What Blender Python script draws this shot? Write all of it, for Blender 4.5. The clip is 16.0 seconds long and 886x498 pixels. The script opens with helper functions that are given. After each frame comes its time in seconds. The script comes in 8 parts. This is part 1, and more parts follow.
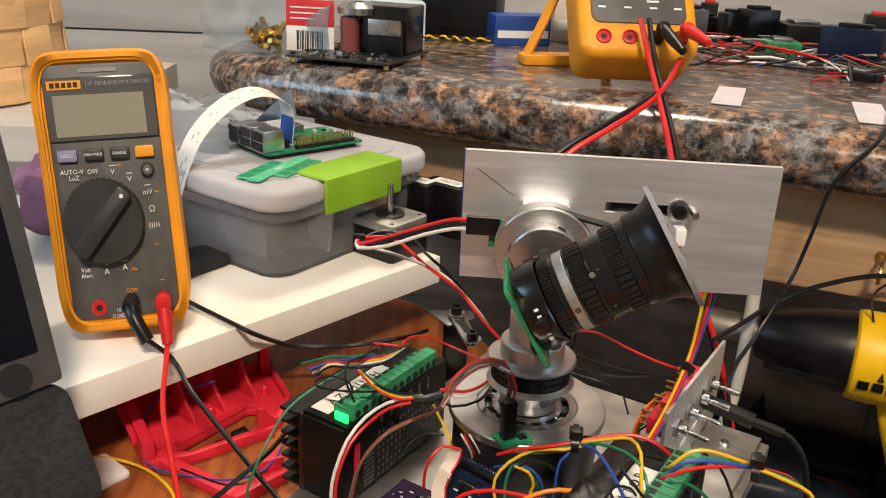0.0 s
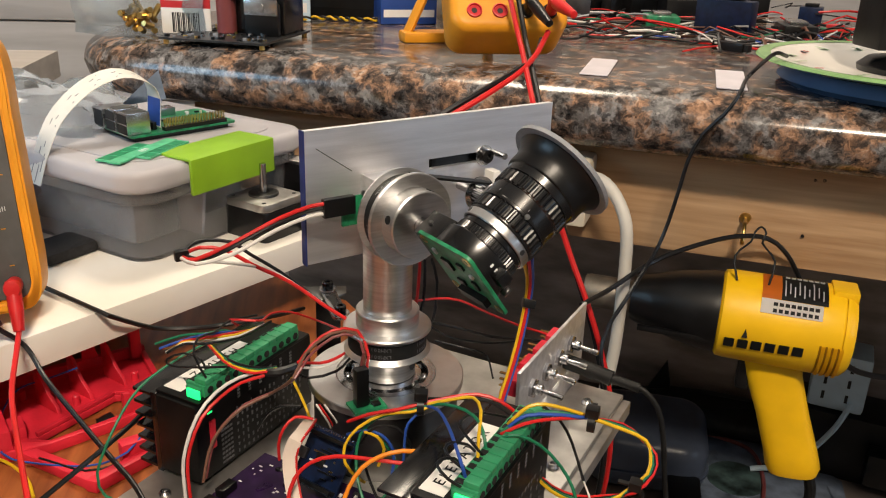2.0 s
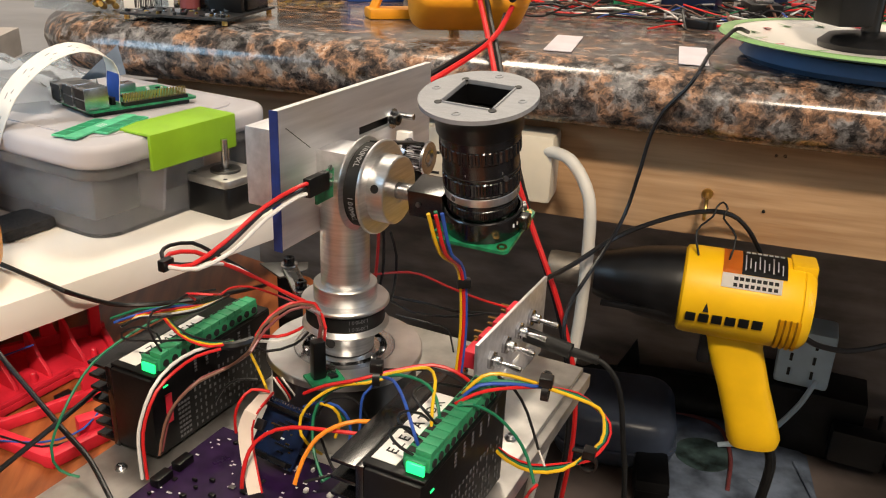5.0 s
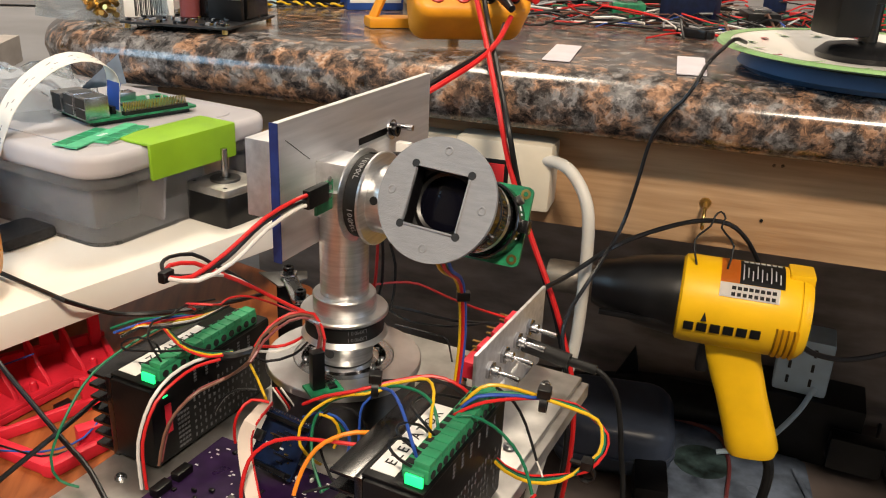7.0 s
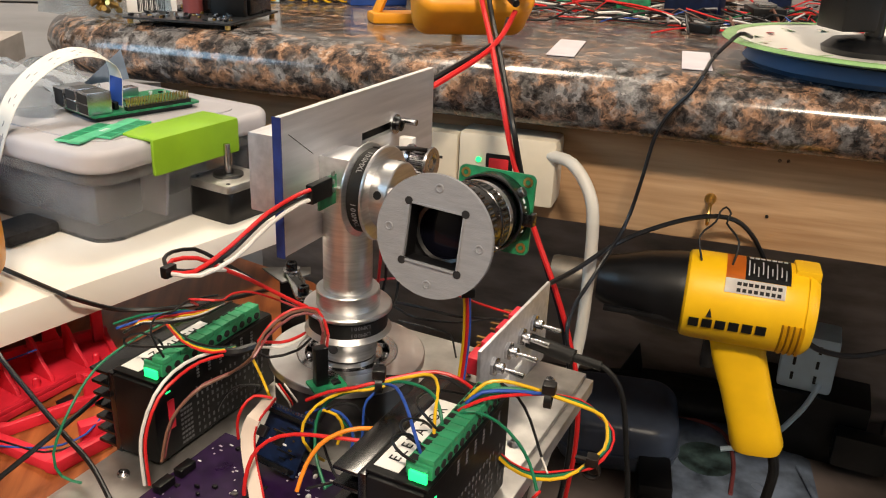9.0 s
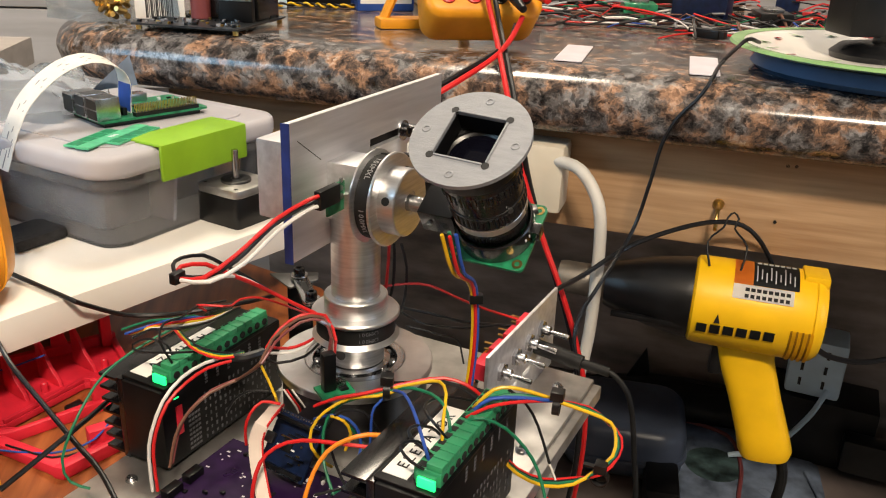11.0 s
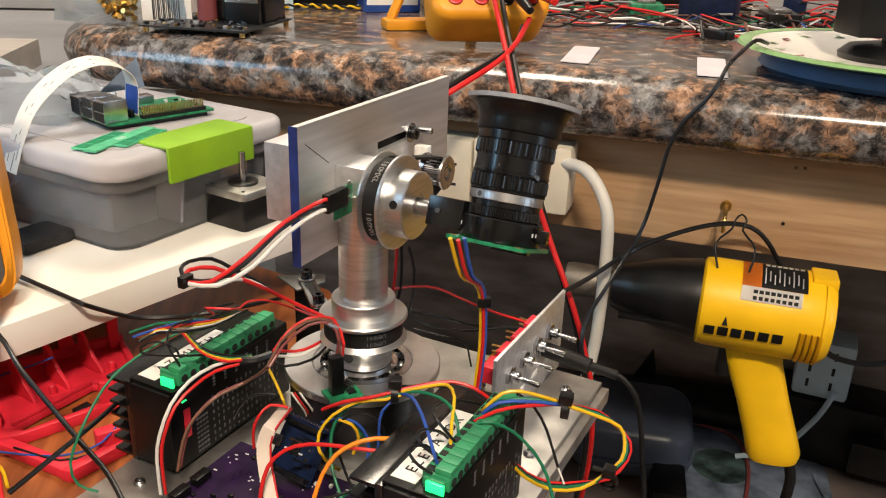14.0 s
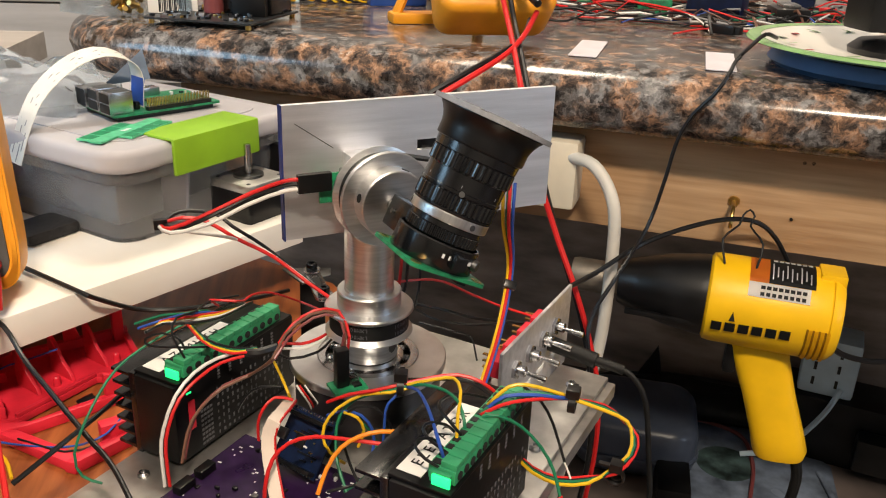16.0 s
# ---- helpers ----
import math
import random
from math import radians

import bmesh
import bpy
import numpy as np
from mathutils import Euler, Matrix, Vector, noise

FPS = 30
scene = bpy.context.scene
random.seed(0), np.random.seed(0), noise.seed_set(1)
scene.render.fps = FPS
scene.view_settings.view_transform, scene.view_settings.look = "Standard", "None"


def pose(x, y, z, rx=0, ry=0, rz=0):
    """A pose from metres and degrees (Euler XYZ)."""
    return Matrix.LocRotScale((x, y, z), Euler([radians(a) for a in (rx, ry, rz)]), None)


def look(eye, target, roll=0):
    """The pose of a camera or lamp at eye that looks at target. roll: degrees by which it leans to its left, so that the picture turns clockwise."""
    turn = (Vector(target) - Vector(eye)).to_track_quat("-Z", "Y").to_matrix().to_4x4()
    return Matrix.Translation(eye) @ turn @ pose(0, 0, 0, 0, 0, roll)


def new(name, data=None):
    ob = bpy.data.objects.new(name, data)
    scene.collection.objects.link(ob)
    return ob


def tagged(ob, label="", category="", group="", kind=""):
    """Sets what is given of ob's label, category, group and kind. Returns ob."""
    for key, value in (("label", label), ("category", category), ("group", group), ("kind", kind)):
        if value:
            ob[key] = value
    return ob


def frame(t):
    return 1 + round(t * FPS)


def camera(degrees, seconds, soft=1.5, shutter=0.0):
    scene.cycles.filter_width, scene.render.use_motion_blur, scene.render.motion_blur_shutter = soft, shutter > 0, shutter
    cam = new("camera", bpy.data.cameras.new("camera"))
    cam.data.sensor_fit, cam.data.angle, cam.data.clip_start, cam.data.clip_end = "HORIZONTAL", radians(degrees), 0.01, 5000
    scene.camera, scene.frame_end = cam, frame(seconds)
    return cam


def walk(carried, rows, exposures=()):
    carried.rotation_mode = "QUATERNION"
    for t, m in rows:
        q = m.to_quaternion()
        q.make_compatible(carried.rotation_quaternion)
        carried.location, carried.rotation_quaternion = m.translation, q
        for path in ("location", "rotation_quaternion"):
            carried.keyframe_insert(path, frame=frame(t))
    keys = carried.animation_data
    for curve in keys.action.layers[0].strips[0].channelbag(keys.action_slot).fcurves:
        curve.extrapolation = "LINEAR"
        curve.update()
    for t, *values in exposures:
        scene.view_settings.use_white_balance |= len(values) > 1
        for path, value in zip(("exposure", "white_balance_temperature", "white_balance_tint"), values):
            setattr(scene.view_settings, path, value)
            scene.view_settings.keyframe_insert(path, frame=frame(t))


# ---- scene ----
cam = camera(55.3, 16.0, soft=1.1)
PATH = [
    (0, (0.0193, 0.0410, 0.3370), (0.1028, 1.9100, -0.3706), 2.53),
    (0.5, (0.0213, 0.0400, 0.3370), (0.1118, 1.9080, -0.3723), 2.53),
    (1, (0.0462, 0.0340, 0.3389), (0.1818, 1.8990, -0.3710), 2.23),
    (1.5, (0.0605, 0.0320, 0.3313), (0.2673, 1.8890, -0.3832), 1.92),
    (2, (0.0615, 0.0320, 0.3304), (0.3008, 1.8800, -0.3971), 1.93),
    (2.5, (0.0666, 0.0300, 0.3275), (0.3233, 1.8710, -0.4124), 1.73),
    (3, (0.0697, 0.0290, 0.3236), (0.3429, 1.8610, -0.4317), 1.53),
    (3.5, (0.0717, 0.0290, 0.3247), (0.3562, 1.8550, -0.4393), 1.74),
    (4, (0.0717, 0.0290, 0.3247), (0.3612, 1.8550, -0.4391), 2.03),
    (6.5, (0.0716, 0.0280, 0.3277), (0.3627, 1.8580, -0.4241), 2.43),
    (7, (0.0716, 0.0280, 0.3287), (0.3646, 1.8590, -0.4210), 2.43),
    (7.5, (0.0716, 0.0280, 0.3277), (0.3656, 1.8600, -0.4200), 2.43),
    (8, (0.0716, 0.0290, 0.3267), (0.3627, 1.8610, -0.4231), 2.43),
    (8.5, (0.0716, 0.0300, 0.3267), (0.3588, 1.8610, -0.4272), 2.43),
    (9, (0.0716, 0.0300, 0.3267), (0.3569, 1.8600, -0.4292), 2.33),
    (11.5, (0.0706, 0.0310, 0.3277), (0.3385, 1.8670, -0.4188), 2.13),
    (12, (0.0706, 0.0320, 0.3267), (0.3356, 1.8680, -0.4209), 2.03),
    (12.5, (0.0716, 0.0320, 0.3277), (0.3336, 1.8680, -0.4210), 2.03),
    (13, (0.0706, 0.0310, 0.3287), (0.3325, 1.8680, -0.4190), 2.03),
    (13.5, (0.0706, 0.0310, 0.3287), (0.3314, 1.8690, -0.4171), 2.03),
    (14, (0.0696, 0.0320, 0.3286), (0.3285, 1.8690, -0.4192), 2.03),
    (14.5, (0.0696, 0.0330, 0.3276), (0.3265, 1.8690, -0.4202), 2.13),
    (15, (0.0696, 0.0320, 0.3276), (0.3256, 1.8690, -0.4213), 2.03),
    (15.5, (0.0696, 0.0330, 0.3276), (0.3216, 1.8710, -0.4214), 2.13),
    (16, (0.0687, 0.0340, 0.3256), (0.3179, 1.8690, -0.4295), 2.24),
]
walk(cam, [(t, look(eye, target, roll)) for t, eye, target, roll in PATH],
     exposures=((0.0, -0.19), (1.0, -0.22), (2.0, -0.24), (3.0, -0.17), (4.0, -0.06), (16.0, -0.02)))

# ---- world and lights ----
world = bpy.data.worlds.new("world")
scene.world = world
world.use_nodes = True
wn = world.node_tree
sky = wn.nodes.new("ShaderNodeTexSky")
sky.sky_type = "NISHITA"
sky.sun_disc = False
sky.sun_elevation, sky.sun_rotation = radians(35), radians(200)
wn.nodes["Background"].inputs["Strength"].default_value = 0.08
wn.links.new(sky.outputs[0], wn.nodes["Background"].inputs["Color"])
scene.view_settings.exposure = 0.0


def lamp(name, m, sx, sy, watts, colour):
    li = bpy.data.lights.new(name, "AREA")
    li.shape, li.size, li.size_y, li.energy, li.color = "RECTANGLE", sx, sy, watts, colour
    ob = new(name, li)
    ob.matrix_world = m
    return ob


# ceiling tube over the desk, panel light over the counter, daylight through the two windows
lamp("tube_light", look((0.13, 1.13, 1.52), (0.22, 0.72, 0.2), 26), 0.40, 0.26, 15, (1.0, 0.86, 0.68))
lamp("ceiling_light", look((0.10, -1.00, 1.80), (0.1, 0.5, 0.1)), 0.40, 0.12, 60, (1.0, 0.84, 0.66))
lamp("window_light", look((-1.54, 0.17, 0.86), (0.1, 0.40, 0.2)), 0.60, 0.80, 13.5, (0.46, 0.75, 1.0))
lamp("east_window_light", look((2.34, -0.95, 0.75), (0.1, 0.45, 0.15)), 0.70, 0.90, 9.5, (0.64, 0.79, 1.0))


# ---- materials ----
def mat(name, colour, rough=0.5, metal=0.0, var=0.12, scale=40.0, bump=0.0, bscale=None, spec=0.5, trans=0.0, stretch=None,
        emit=0.0, colour2=None, coat=0.0, random_amount=0.0, ior=1.45, alpha=1.0):
    m = bpy.data.materials.new(name)
    m.use_nodes = True
    n, l = m.node_tree.nodes, m.node_tree.links
    b = n["Principled BSDF"]
    b.inputs["Roughness"].default_value = rough
    b.inputs["Metallic"].default_value = metal
    b.inputs["Specular IOR Level"].default_value = spec
    b.inputs["Transmission Weight"].default_value = trans
    b.inputs["Coat Weight"].default_value = coat
    b.inputs["IOR"].default_value = ior
    b.inputs["Alpha"].default_value = alpha
    tc = n.new("ShaderNodeTexCoord")
    mp = n.new("ShaderNodeMapping")
    l.new(tc.outputs["Object"], mp.inputs["Vector"])
    if stretch:
        mp.inputs["Scale"].default_value = stretch
    nz = n.new("ShaderNodeTexNoise")
    nz.inputs["Scale"].default_value = scale
    nz.inputs["Detail"].default_value = 6
    l.new(mp.outputs[0], nz.inputs["Vector"])
    c2 = colour2 or tuple(max(0.0, c * (1 - 2.2 * var)) for c in colour)
    c1 = colour if colour2 else tuple(min(1.0, c * (1 + var)) for c in colour)
    ramp = n.new("ShaderNodeValToRGB")
    ramp.color_ramp.elements[0].position, ramp.color_ramp.elements[1].position = 0.32, 0.68
    ramp.color_ramp.elements[0].color = (*c2, 1)
    ramp.color_ramp.elements[1].color = (*c1, 1)
    l.new(nz.outputs["Fac"], ramp.inputs["Fac"])
    l.new(ramp.outputs["Color"], b.inputs["Base Color"])
    nr = n.new("ShaderNodeTexNoise")
    nr.inputs["Scale"].default_value = scale * 0.23
    nr.inputs["Detail"].default_value = 3
    l.new(mp.outputs[0], nr.inputs["Vector"])
    mr = n.new("ShaderNodeMapRange")
    mr.inputs["To Min"].default_value = max(0.02, rough - 0.10)
    mr.inputs["To Max"].default_value = min(1.0, rough + 0.12)
    l.new(nr.outputs["Fac"], mr.inputs["Value"])
    l.new(mr.outputs[0], b.inputs["Roughness"])
    if bump:
        nb = n.new("ShaderNodeTexNoise")
        nb.inputs["Scale"].default_value = bscale or scale * 3
        nb.inputs["Detail"].default_value = 4
        l.new(mp.outputs[0], nb.inputs["Vector"])
        bp = n.new("ShaderNodeBump")
        bp.inputs["Strength"].default_value = bump
        bp.inputs["Distance"].default_value = 0.001
        l.new(nb.outputs["Fac"], bp.inputs["Height"])
        l.new(bp.outputs[0], b.inputs["Normal"])
    if emit:
        b.inputs["Emission Color"].default_value = (*colour, 1)
        b.inputs["Emission Strength"].default_value = emit
    return m


def granite():
    """Laminate printed with salmon, blue-grey and black stone chips."""
    m = bpy.data.materials.new("counter_laminate")
    m.use_nodes = True
    n, l = m.node_tree.nodes, m.node_tree.links
    b = n["Principled BSDF"]
    tc = n.new("ShaderNodeTexCoord")

    def noise_at(scale, detail, rough, vec):
        t = n.new("ShaderNodeTexNoise")
        t.inputs["Scale"].default_value, t.inputs["Detail"].default_value, t.inputs["Roughness"].default_value = scale, detail, rough
        l.new(vec, t.inputs["Vector"])
        return t

    def ramp(fac, stops):
        r = n.new("ShaderNodeValToRGB")
        cr = r.color_ramp
        cr.elements[0].position, cr.elements[0].color = stops[0][0], (*stops[0][1], 1)
        cr.elements[1].position, cr.elements[1].color = stops[-1][0], (*stops[-1][1], 1)
        for p, c in stops[1:-1]:
            cr.elements.new(p).color = (*c, 1)
        l.new(fac, r.inputs["Fac"])
        return r.outputs["Color"]

    def mix(fac, c1, c2, mode="MIX"):
        x = n.new("ShaderNodeMixRGB")
        x.blend_type = mode
        if isinstance(fac, float):
            x.inputs["Fac"].default_value = fac
        else:
            l.new(fac, x.inputs["Fac"])
        l.new(c1, x.inputs["Color1"])
        l.new(c2, x.inputs["Color2"])
        return x.outputs[0]

    warp = noise_at(70, 6, 0.65, tc.outputs["Object"])
    at = mix(0.010, tc.outputs["Object"], warp.outputs["Color"], "LINEAR_LIGHT")
    tone = noise_at(78, 9, 0.70, at)
    warm = ramp(tone.outputs["Fac"], [(0.36, (0.014, 0.012, 0.012)), (0.43, (0.060, 0.042, 0.034)), (0.49, (0.135, 0.088, 0.062)), (0.54, (0.27, 0.150, 0.090)), (0.60, (0.42, 0.235, 0.140)), (0.68, (0.55, 0.42, 0.32))])
    cool = ramp(tone.outputs["Fac"], [(0.36, (0.012, 0.012, 0.013)), (0.44, (0.050, 0.045, 0.043)), (0.50, (0.125, 0.115, 0.110)), (0.58, (0.22, 0.210, 0.205)), (0.68, (0.36, 0.33, 0.30))])
    fields = noise_at(42, 4, 0.55, at)
    pick = ramp(fields.outputs["Fac"], [(0.44, (0.0, 0.0, 0.0)), (0.56, (1.0, 1.0, 1.0))])
    base = mix(pick, cool, warm)
    speck = n.new("ShaderNodeTexVoronoi")
    speck.inputs["Scale"].default_value = 260
    l.new(at, speck.inputs["Vector"])
    sep = n.new("ShaderNodeSeparateColor")
    l.new(speck.outputs["Color"], sep.inputs[0])
    dark = ramp(sep.outputs[0], [(0.10, (0.22, 0.21, 0.21)), (0.22, (0.75, 0.74, 0.73)), (0.70, (1.0, 1.0, 1.0)), (0.92, (1.0, 1.0, 1.0))])
    l.new(mix(0.75, base, dark, "MULTIPLY"), b.inputs["Base Color"])
    smear = noise_at(9, 3, 0.5, tc.outputs["Object"])
    mr = n.new("ShaderNodeMapRange")
    mr.inputs["To Min"].default_value, mr.inputs["To Max"].default_value = 0.10, 0.28
    l.new(smear.outputs["Fac"], mr.inputs["Value"])
    l.new(mr.outputs[0], b.inputs["Roughness"])
    return m


def wood(name, c1, c2, rough=0.5, scale=6.0, stretch=(1, 14, 14), bump=0.15):
    m = mat(name, c1, rough, colour2=c2, scale=scale, stretch=stretch, bump=bump, bscale=scale * 4)
    return m


GRANITE = granite()
DESK_WOOD = wood("cherry_wood", (0.40, 0.125, 0.035), (0.17, 0.042, 0.012), 0.32, 10, (12, 1.2, 12))
PINE = wood("pine_plank", (0.50, 0.32, 0.175), (0.33, 0.19, 0.095), 0.55, 9, (1.0, 16, 16))
GREY_WOOD = wood("weathered_wood", (0.50, 0.47, 0.45), (0.385, 0.355, 0.335), 0.6, 5, (1.0, 6, 9))
DARK_PANEL = mat("dark_panel", (0.31, 0.255, 0.225), 0.55, var=0.25, scale=9, bump=0.1, stretch=(1, 1, 3))
FLOOR_DARK = mat("floor_boards", (0.13, 0.105, 0.095), 0.5, var=0.3, scale=7, bump=0.1)
WALL_PAINT = mat("wall_paint", (0.44, 0.415, 0.375), 0.8, var=0.06, scale=4, bump=0.1)
CEIL_PAINT = mat("ceiling_paint", (0.75, 0.73, 0.70), 0.9, var=0.04, scale=5)
WHITE_BOARD = mat("white_melamine", (0.86, 0.82, 0.745), 0.38, var=0.04, scale=12, bump=0.05)
WHITE_EDGE = mat("white_edging", (0.74, 0.69, 0.61), 0.45, var=0.05, scale=30)
ALU = mat("brushed_aluminium", (0.80, 0.80, 0.82), 0.48, 1.0, var=0.06, scale=30, bump=0.10, bscale=260, stretch=(0.6, 8, 8))
ALU_T = mat("turned_aluminium", (0.66, 0.66, 0.66), 0.34, 1.0, var=0.08, scale=60, bump=0.05, bscale=300, stretch=(1, 1, 12))
ALU_BASE = mat("scuffed_aluminium", (0.72, 0.70, 0.67), 0.46, 1.0, var=0.22, scale=26, bump=0.15, bscale=140)
STEEL = mat("steel", (0.50, 0.50, 0.51), 0.25, 1.0, var=0.1, scale=80)
STEEL_DARK = mat("dark_steel", (0.17, 0.17, 0.17), 0.38, 1.0, var=0.2, scale=40)
BRASS = mat("brass", (0.62, 0.42, 0.14), 0.28, 1.0, var=0.2, scale=90)
SILVER_PAINT = mat("silver_print", (0.24, 0.245, 0.258), 0.45, 0.0, var=0.05, scale=120, bump=0.22, bscale=700, stretch=(1, 1, 6))
BLUE_TAPE = mat("blue_tape", (0.012, 0.028, 0.16), 0.6, var=0.2, scale=90, bump=0.2)
BLACK_ANOD = mat("black_anodised", (0.004, 0.004, 0.0045), 0.21, 0.0, var=0.2, scale=70, spec=0.8)
BLACK_PLASTIC = mat("black_plastic", (0.005, 0.005, 0.0055), 0.33, var=0.25, scale=60, bump=0.08, spec=0.45)
BLACK_RUBBER = mat("black_rubber", (0.009, 0.009, 0.009), 0.5, var=0.25, scale=80, bump=0.12, spec=0.3)
BLACK_CASE = mat("black_case", (0.0055, 0.0055, 0.006), 0.40, var=0.35, scale=28, bump=0.08, bscale=300, spec=0.3)
GLASS_DARK = mat("lens_glass", (0.003, 0.003, 0.006), 0.10, spec=0.22, var=0.02)
PCB_GREEN = mat("green_circuit_board", (0.018, 0.25, 0.105), 0.38, var=0.2, scale=180, colour2=(0.010, 0.095, 0.045))
PCB_PURPLE = mat("purple_circuit_board", (0.026, 0.009, 0.048), 0.3, var=0.2, scale=150, colour2=(0.013, 0.005, 0.026))
PCB_BLUE = mat("blue_circuit_board", (0.004, 0.012, 0.045), 0.35, var=0.2, scale=160)
PCB_BLACK = mat("black_circuit_board", (0.022, 0.023, 0.025), 0.35, var=0.3, scale=140)
TERMINAL = mat("green_terminal", (0.035, 0.27, 0.12), 0.42, var=0.12, scale=60)
GREEN_GLOW = mat("green_indicator", (0.02, 1.0, 0.22), 0.3, emit=1.6)
LABEL_WHITE = mat("white_label", (0.80, 0.78, 0.74), 0.6, var=0.03, scale=60)
PAPER = mat("paper", (0.60, 0.56, 0.60), 0.8, var=0.04, scale=40)
INK = mat("black_ink", (0.012, 0.012, 0.012), 0.6)
SILK = mat("white_silkscreen", (0.72, 0.72, 0.72), 0.6)
RED_SWITCH = mat("red_switch_body", (0.58, 0.025, 0.03), 0.35, var=0.1)
RED_PART = mat("red_plastic", (0.66, 0.022, 0.045), 0.42, var=0.10, scale=40, bump=0.12, bscale=500)
YELLOW = mat("yellow_housing", (0.82, 0.47, 0.006), 0.36, var=0.05, scale=30, bump=0.06, bscale=400)
MM_YELLOW = mat("amber_holster", (0.78, 0.31, 0.012), 0.42, var=0.06, scale=40, bump=0.05, bscale=400)
MM_GREY = mat("meter_grey", (0.085, 0.082, 0.078), 0.48, var=0.12, scale=60, bump=0.08, bscale=600)
MM_DIAL = mat("meter_dial", (0.030, 0.030, 0.031), 0.45, var=0.12, scale=60)
LCD = mat("lcd_glass", (0.27, 0.26, 0.20), 0.22, var=0.04, scale=8, coat=0.5)
CLEAR_BEZEL = mat("clear_bezel", (0.085, 0.082, 0.078), 0.08, var=0.02, coat=1.0)
BTN_LILAC = mat("lilac_button", (0.24, 0.23, 0.36), 0.5, var=0.05)
BOX_CLEAR = mat("frosted_plastic", (0.94, 0.94, 0.95), 0.10, trans=0.92, var=0.05, scale=14, ior=1.2)
BOX_LID = mat("milky_plastic", (0.78, 0.76, 0.80), 0.26, trans=0.42, var=0.05, scale=14, ior=1.2)
LIME = mat("lime_plastic", (0.25, 0.47, 0.02), 0.42, var=0.06, scale=30)
BAG = mat("clear_bag", (0.82, 0.89, 0.95), 0.10, trans=0.90, var=0.1, scale=30, bump=0.6, bscale=60, ior=1.12)
RIBBON = mat("ribbon_cable", (0.74, 0.72, 0.66), 0.5, var=0.04, scale=50)
GREY_RIBBON = mat("grey_ribbon_cable", (0.70, 0.60, 0.52), 0.55, var=0.06, scale=50)
BEIGE = mat("beige_plastic", (0.62, 0.55, 0.43), 0.45, var=0.05, scale=30)
IVORY_CABLE = mat("ivory_cable", (0.58, 0.55, 0.49), 0.45, var=0.06, scale=30)
PLATE_WHITE = mat("glazed_white", (0.78, 0.74, 0.68), 0.2, var=0.03, scale=15)
PLATE_GREEN = mat("glazed_green_rim", (0.26, 0.44, 0.17), 0.2, var=0.08, scale=30)
PLATE_BLUE = mat("blue_plastic_base", (0.05, 0.11, 0.22), 0.35, var=0.1, scale=20)
CARD_RED = mat("red_card", (0.58, 0.03, 0.035), 0.45, var=0.06, scale=30)
BLUE_BOX = mat("blue_box", (0.02, 0.07, 0.30), 0.4, var=0.1, scale=30)
BASKET = mat("woven_wood_strip", (0.74, 0.46, 0.22), 0.5, var=0.10, scale=9, stretch=(1, 1, 10), bump=0.08)
TABLET = mat("tablet_screen", (0.004, 0.005, 0.009), 0.12, spec=0.3, var=0.02)
TABLET_BODY = mat("tablet_body", (0.075, 0.074, 0.076), 0.5, var=0.1, scale=80, bump=0.1)
CLOTH = mat("woven_cover", (0.020, 0.020, 0.022), 0.75, var=0.3, scale=260, bump=0.6, bscale=900, stretch=(1, 5, 1))
LIGHT_BLUE = mat("pale_blue_tint", (0.52, 0.66, 0.76), 0.45, var=0.06, scale=30)
DIM_PAPER = mat("printed_sheet", (0.60, 0.64, 0.72), 0.7, var=0.06, scale=20)
ORANGE_LABEL = mat("orange_label", (0.72, 0.20, 0.02), 0.5, var=0.05)
PRINT_DIM = mat("faded_print", (0.10, 0.10, 0.11), 0.55)
TIP_METAL = mat("heat_stained_metal", (0.24, 0.21, 0.17), 0.45, 0.7, var=0.2, scale=50)
FOAM = mat("foam_sheet", (0.72, 0.68, 0.66), 0.85, var=0.06, scale=60, bump=0.4)
PINK = mat("violet_fabric", (0.22, 0.10, 0.19), 0.8, var=0.25, scale=30, bump=0.3)
WIRE = {k: mat(k + "_insulation", c, 0.38, var=0.06, scale=80) for k, c in {
    "red": (0.58, 0.016, 0.016), "black": (0.006, 0.006, 0.007), "white": (0.68, 0.66, 0.63), "yellow": (0.72, 0.44, 0.012),
    "orange": (0.78, 0.24, 0.014), "green": (0.010, 0.16, 0.075), "blue": (0.022, 0.075, 0.36), "brown": (0.16, 0.075, 0.05),
    "maroon": (0.20, 0.05, 0.05), "grey": (0.25, 0.25, 0.26), "purple": (0.12, 0.05, 0.22)}.items()}


# ---- mesh helpers ----
def part(name, bm, material, parent=None, label="", sharp=0.55):
    me = bpy.data.meshes.new(name)
    bm.normal_update()
    bm.to_mesh(me)
    bm.free()
    for p in me.polygons:
        p.use_smooth = True
    me.set_sharp_from_angle(angle=sharp)
    for m in (material if isinstance(material, (list, tuple)) else [material]):
        me.materials.append(m)
    ob = new(name, me)
    ob.parent = parent
    if label:
        ob["label"] = label
    return ob


def thing(name, m, label, category, group="", kind=""):
    ob = new(name)
    ob.empty_display_size = 0.01
    ob.matrix_world = m
    return tagged(ob, label, category, group, kind)


def merge(bm, other, m=None):
    me = bpy.data.meshes.new("tmp")
    if m is not None:
        other.transform(m)
    other.to_mesh(me)
    other.free()
    bm.from_mesh(me)
    bpy.data.meshes.remove(me)
    return bm


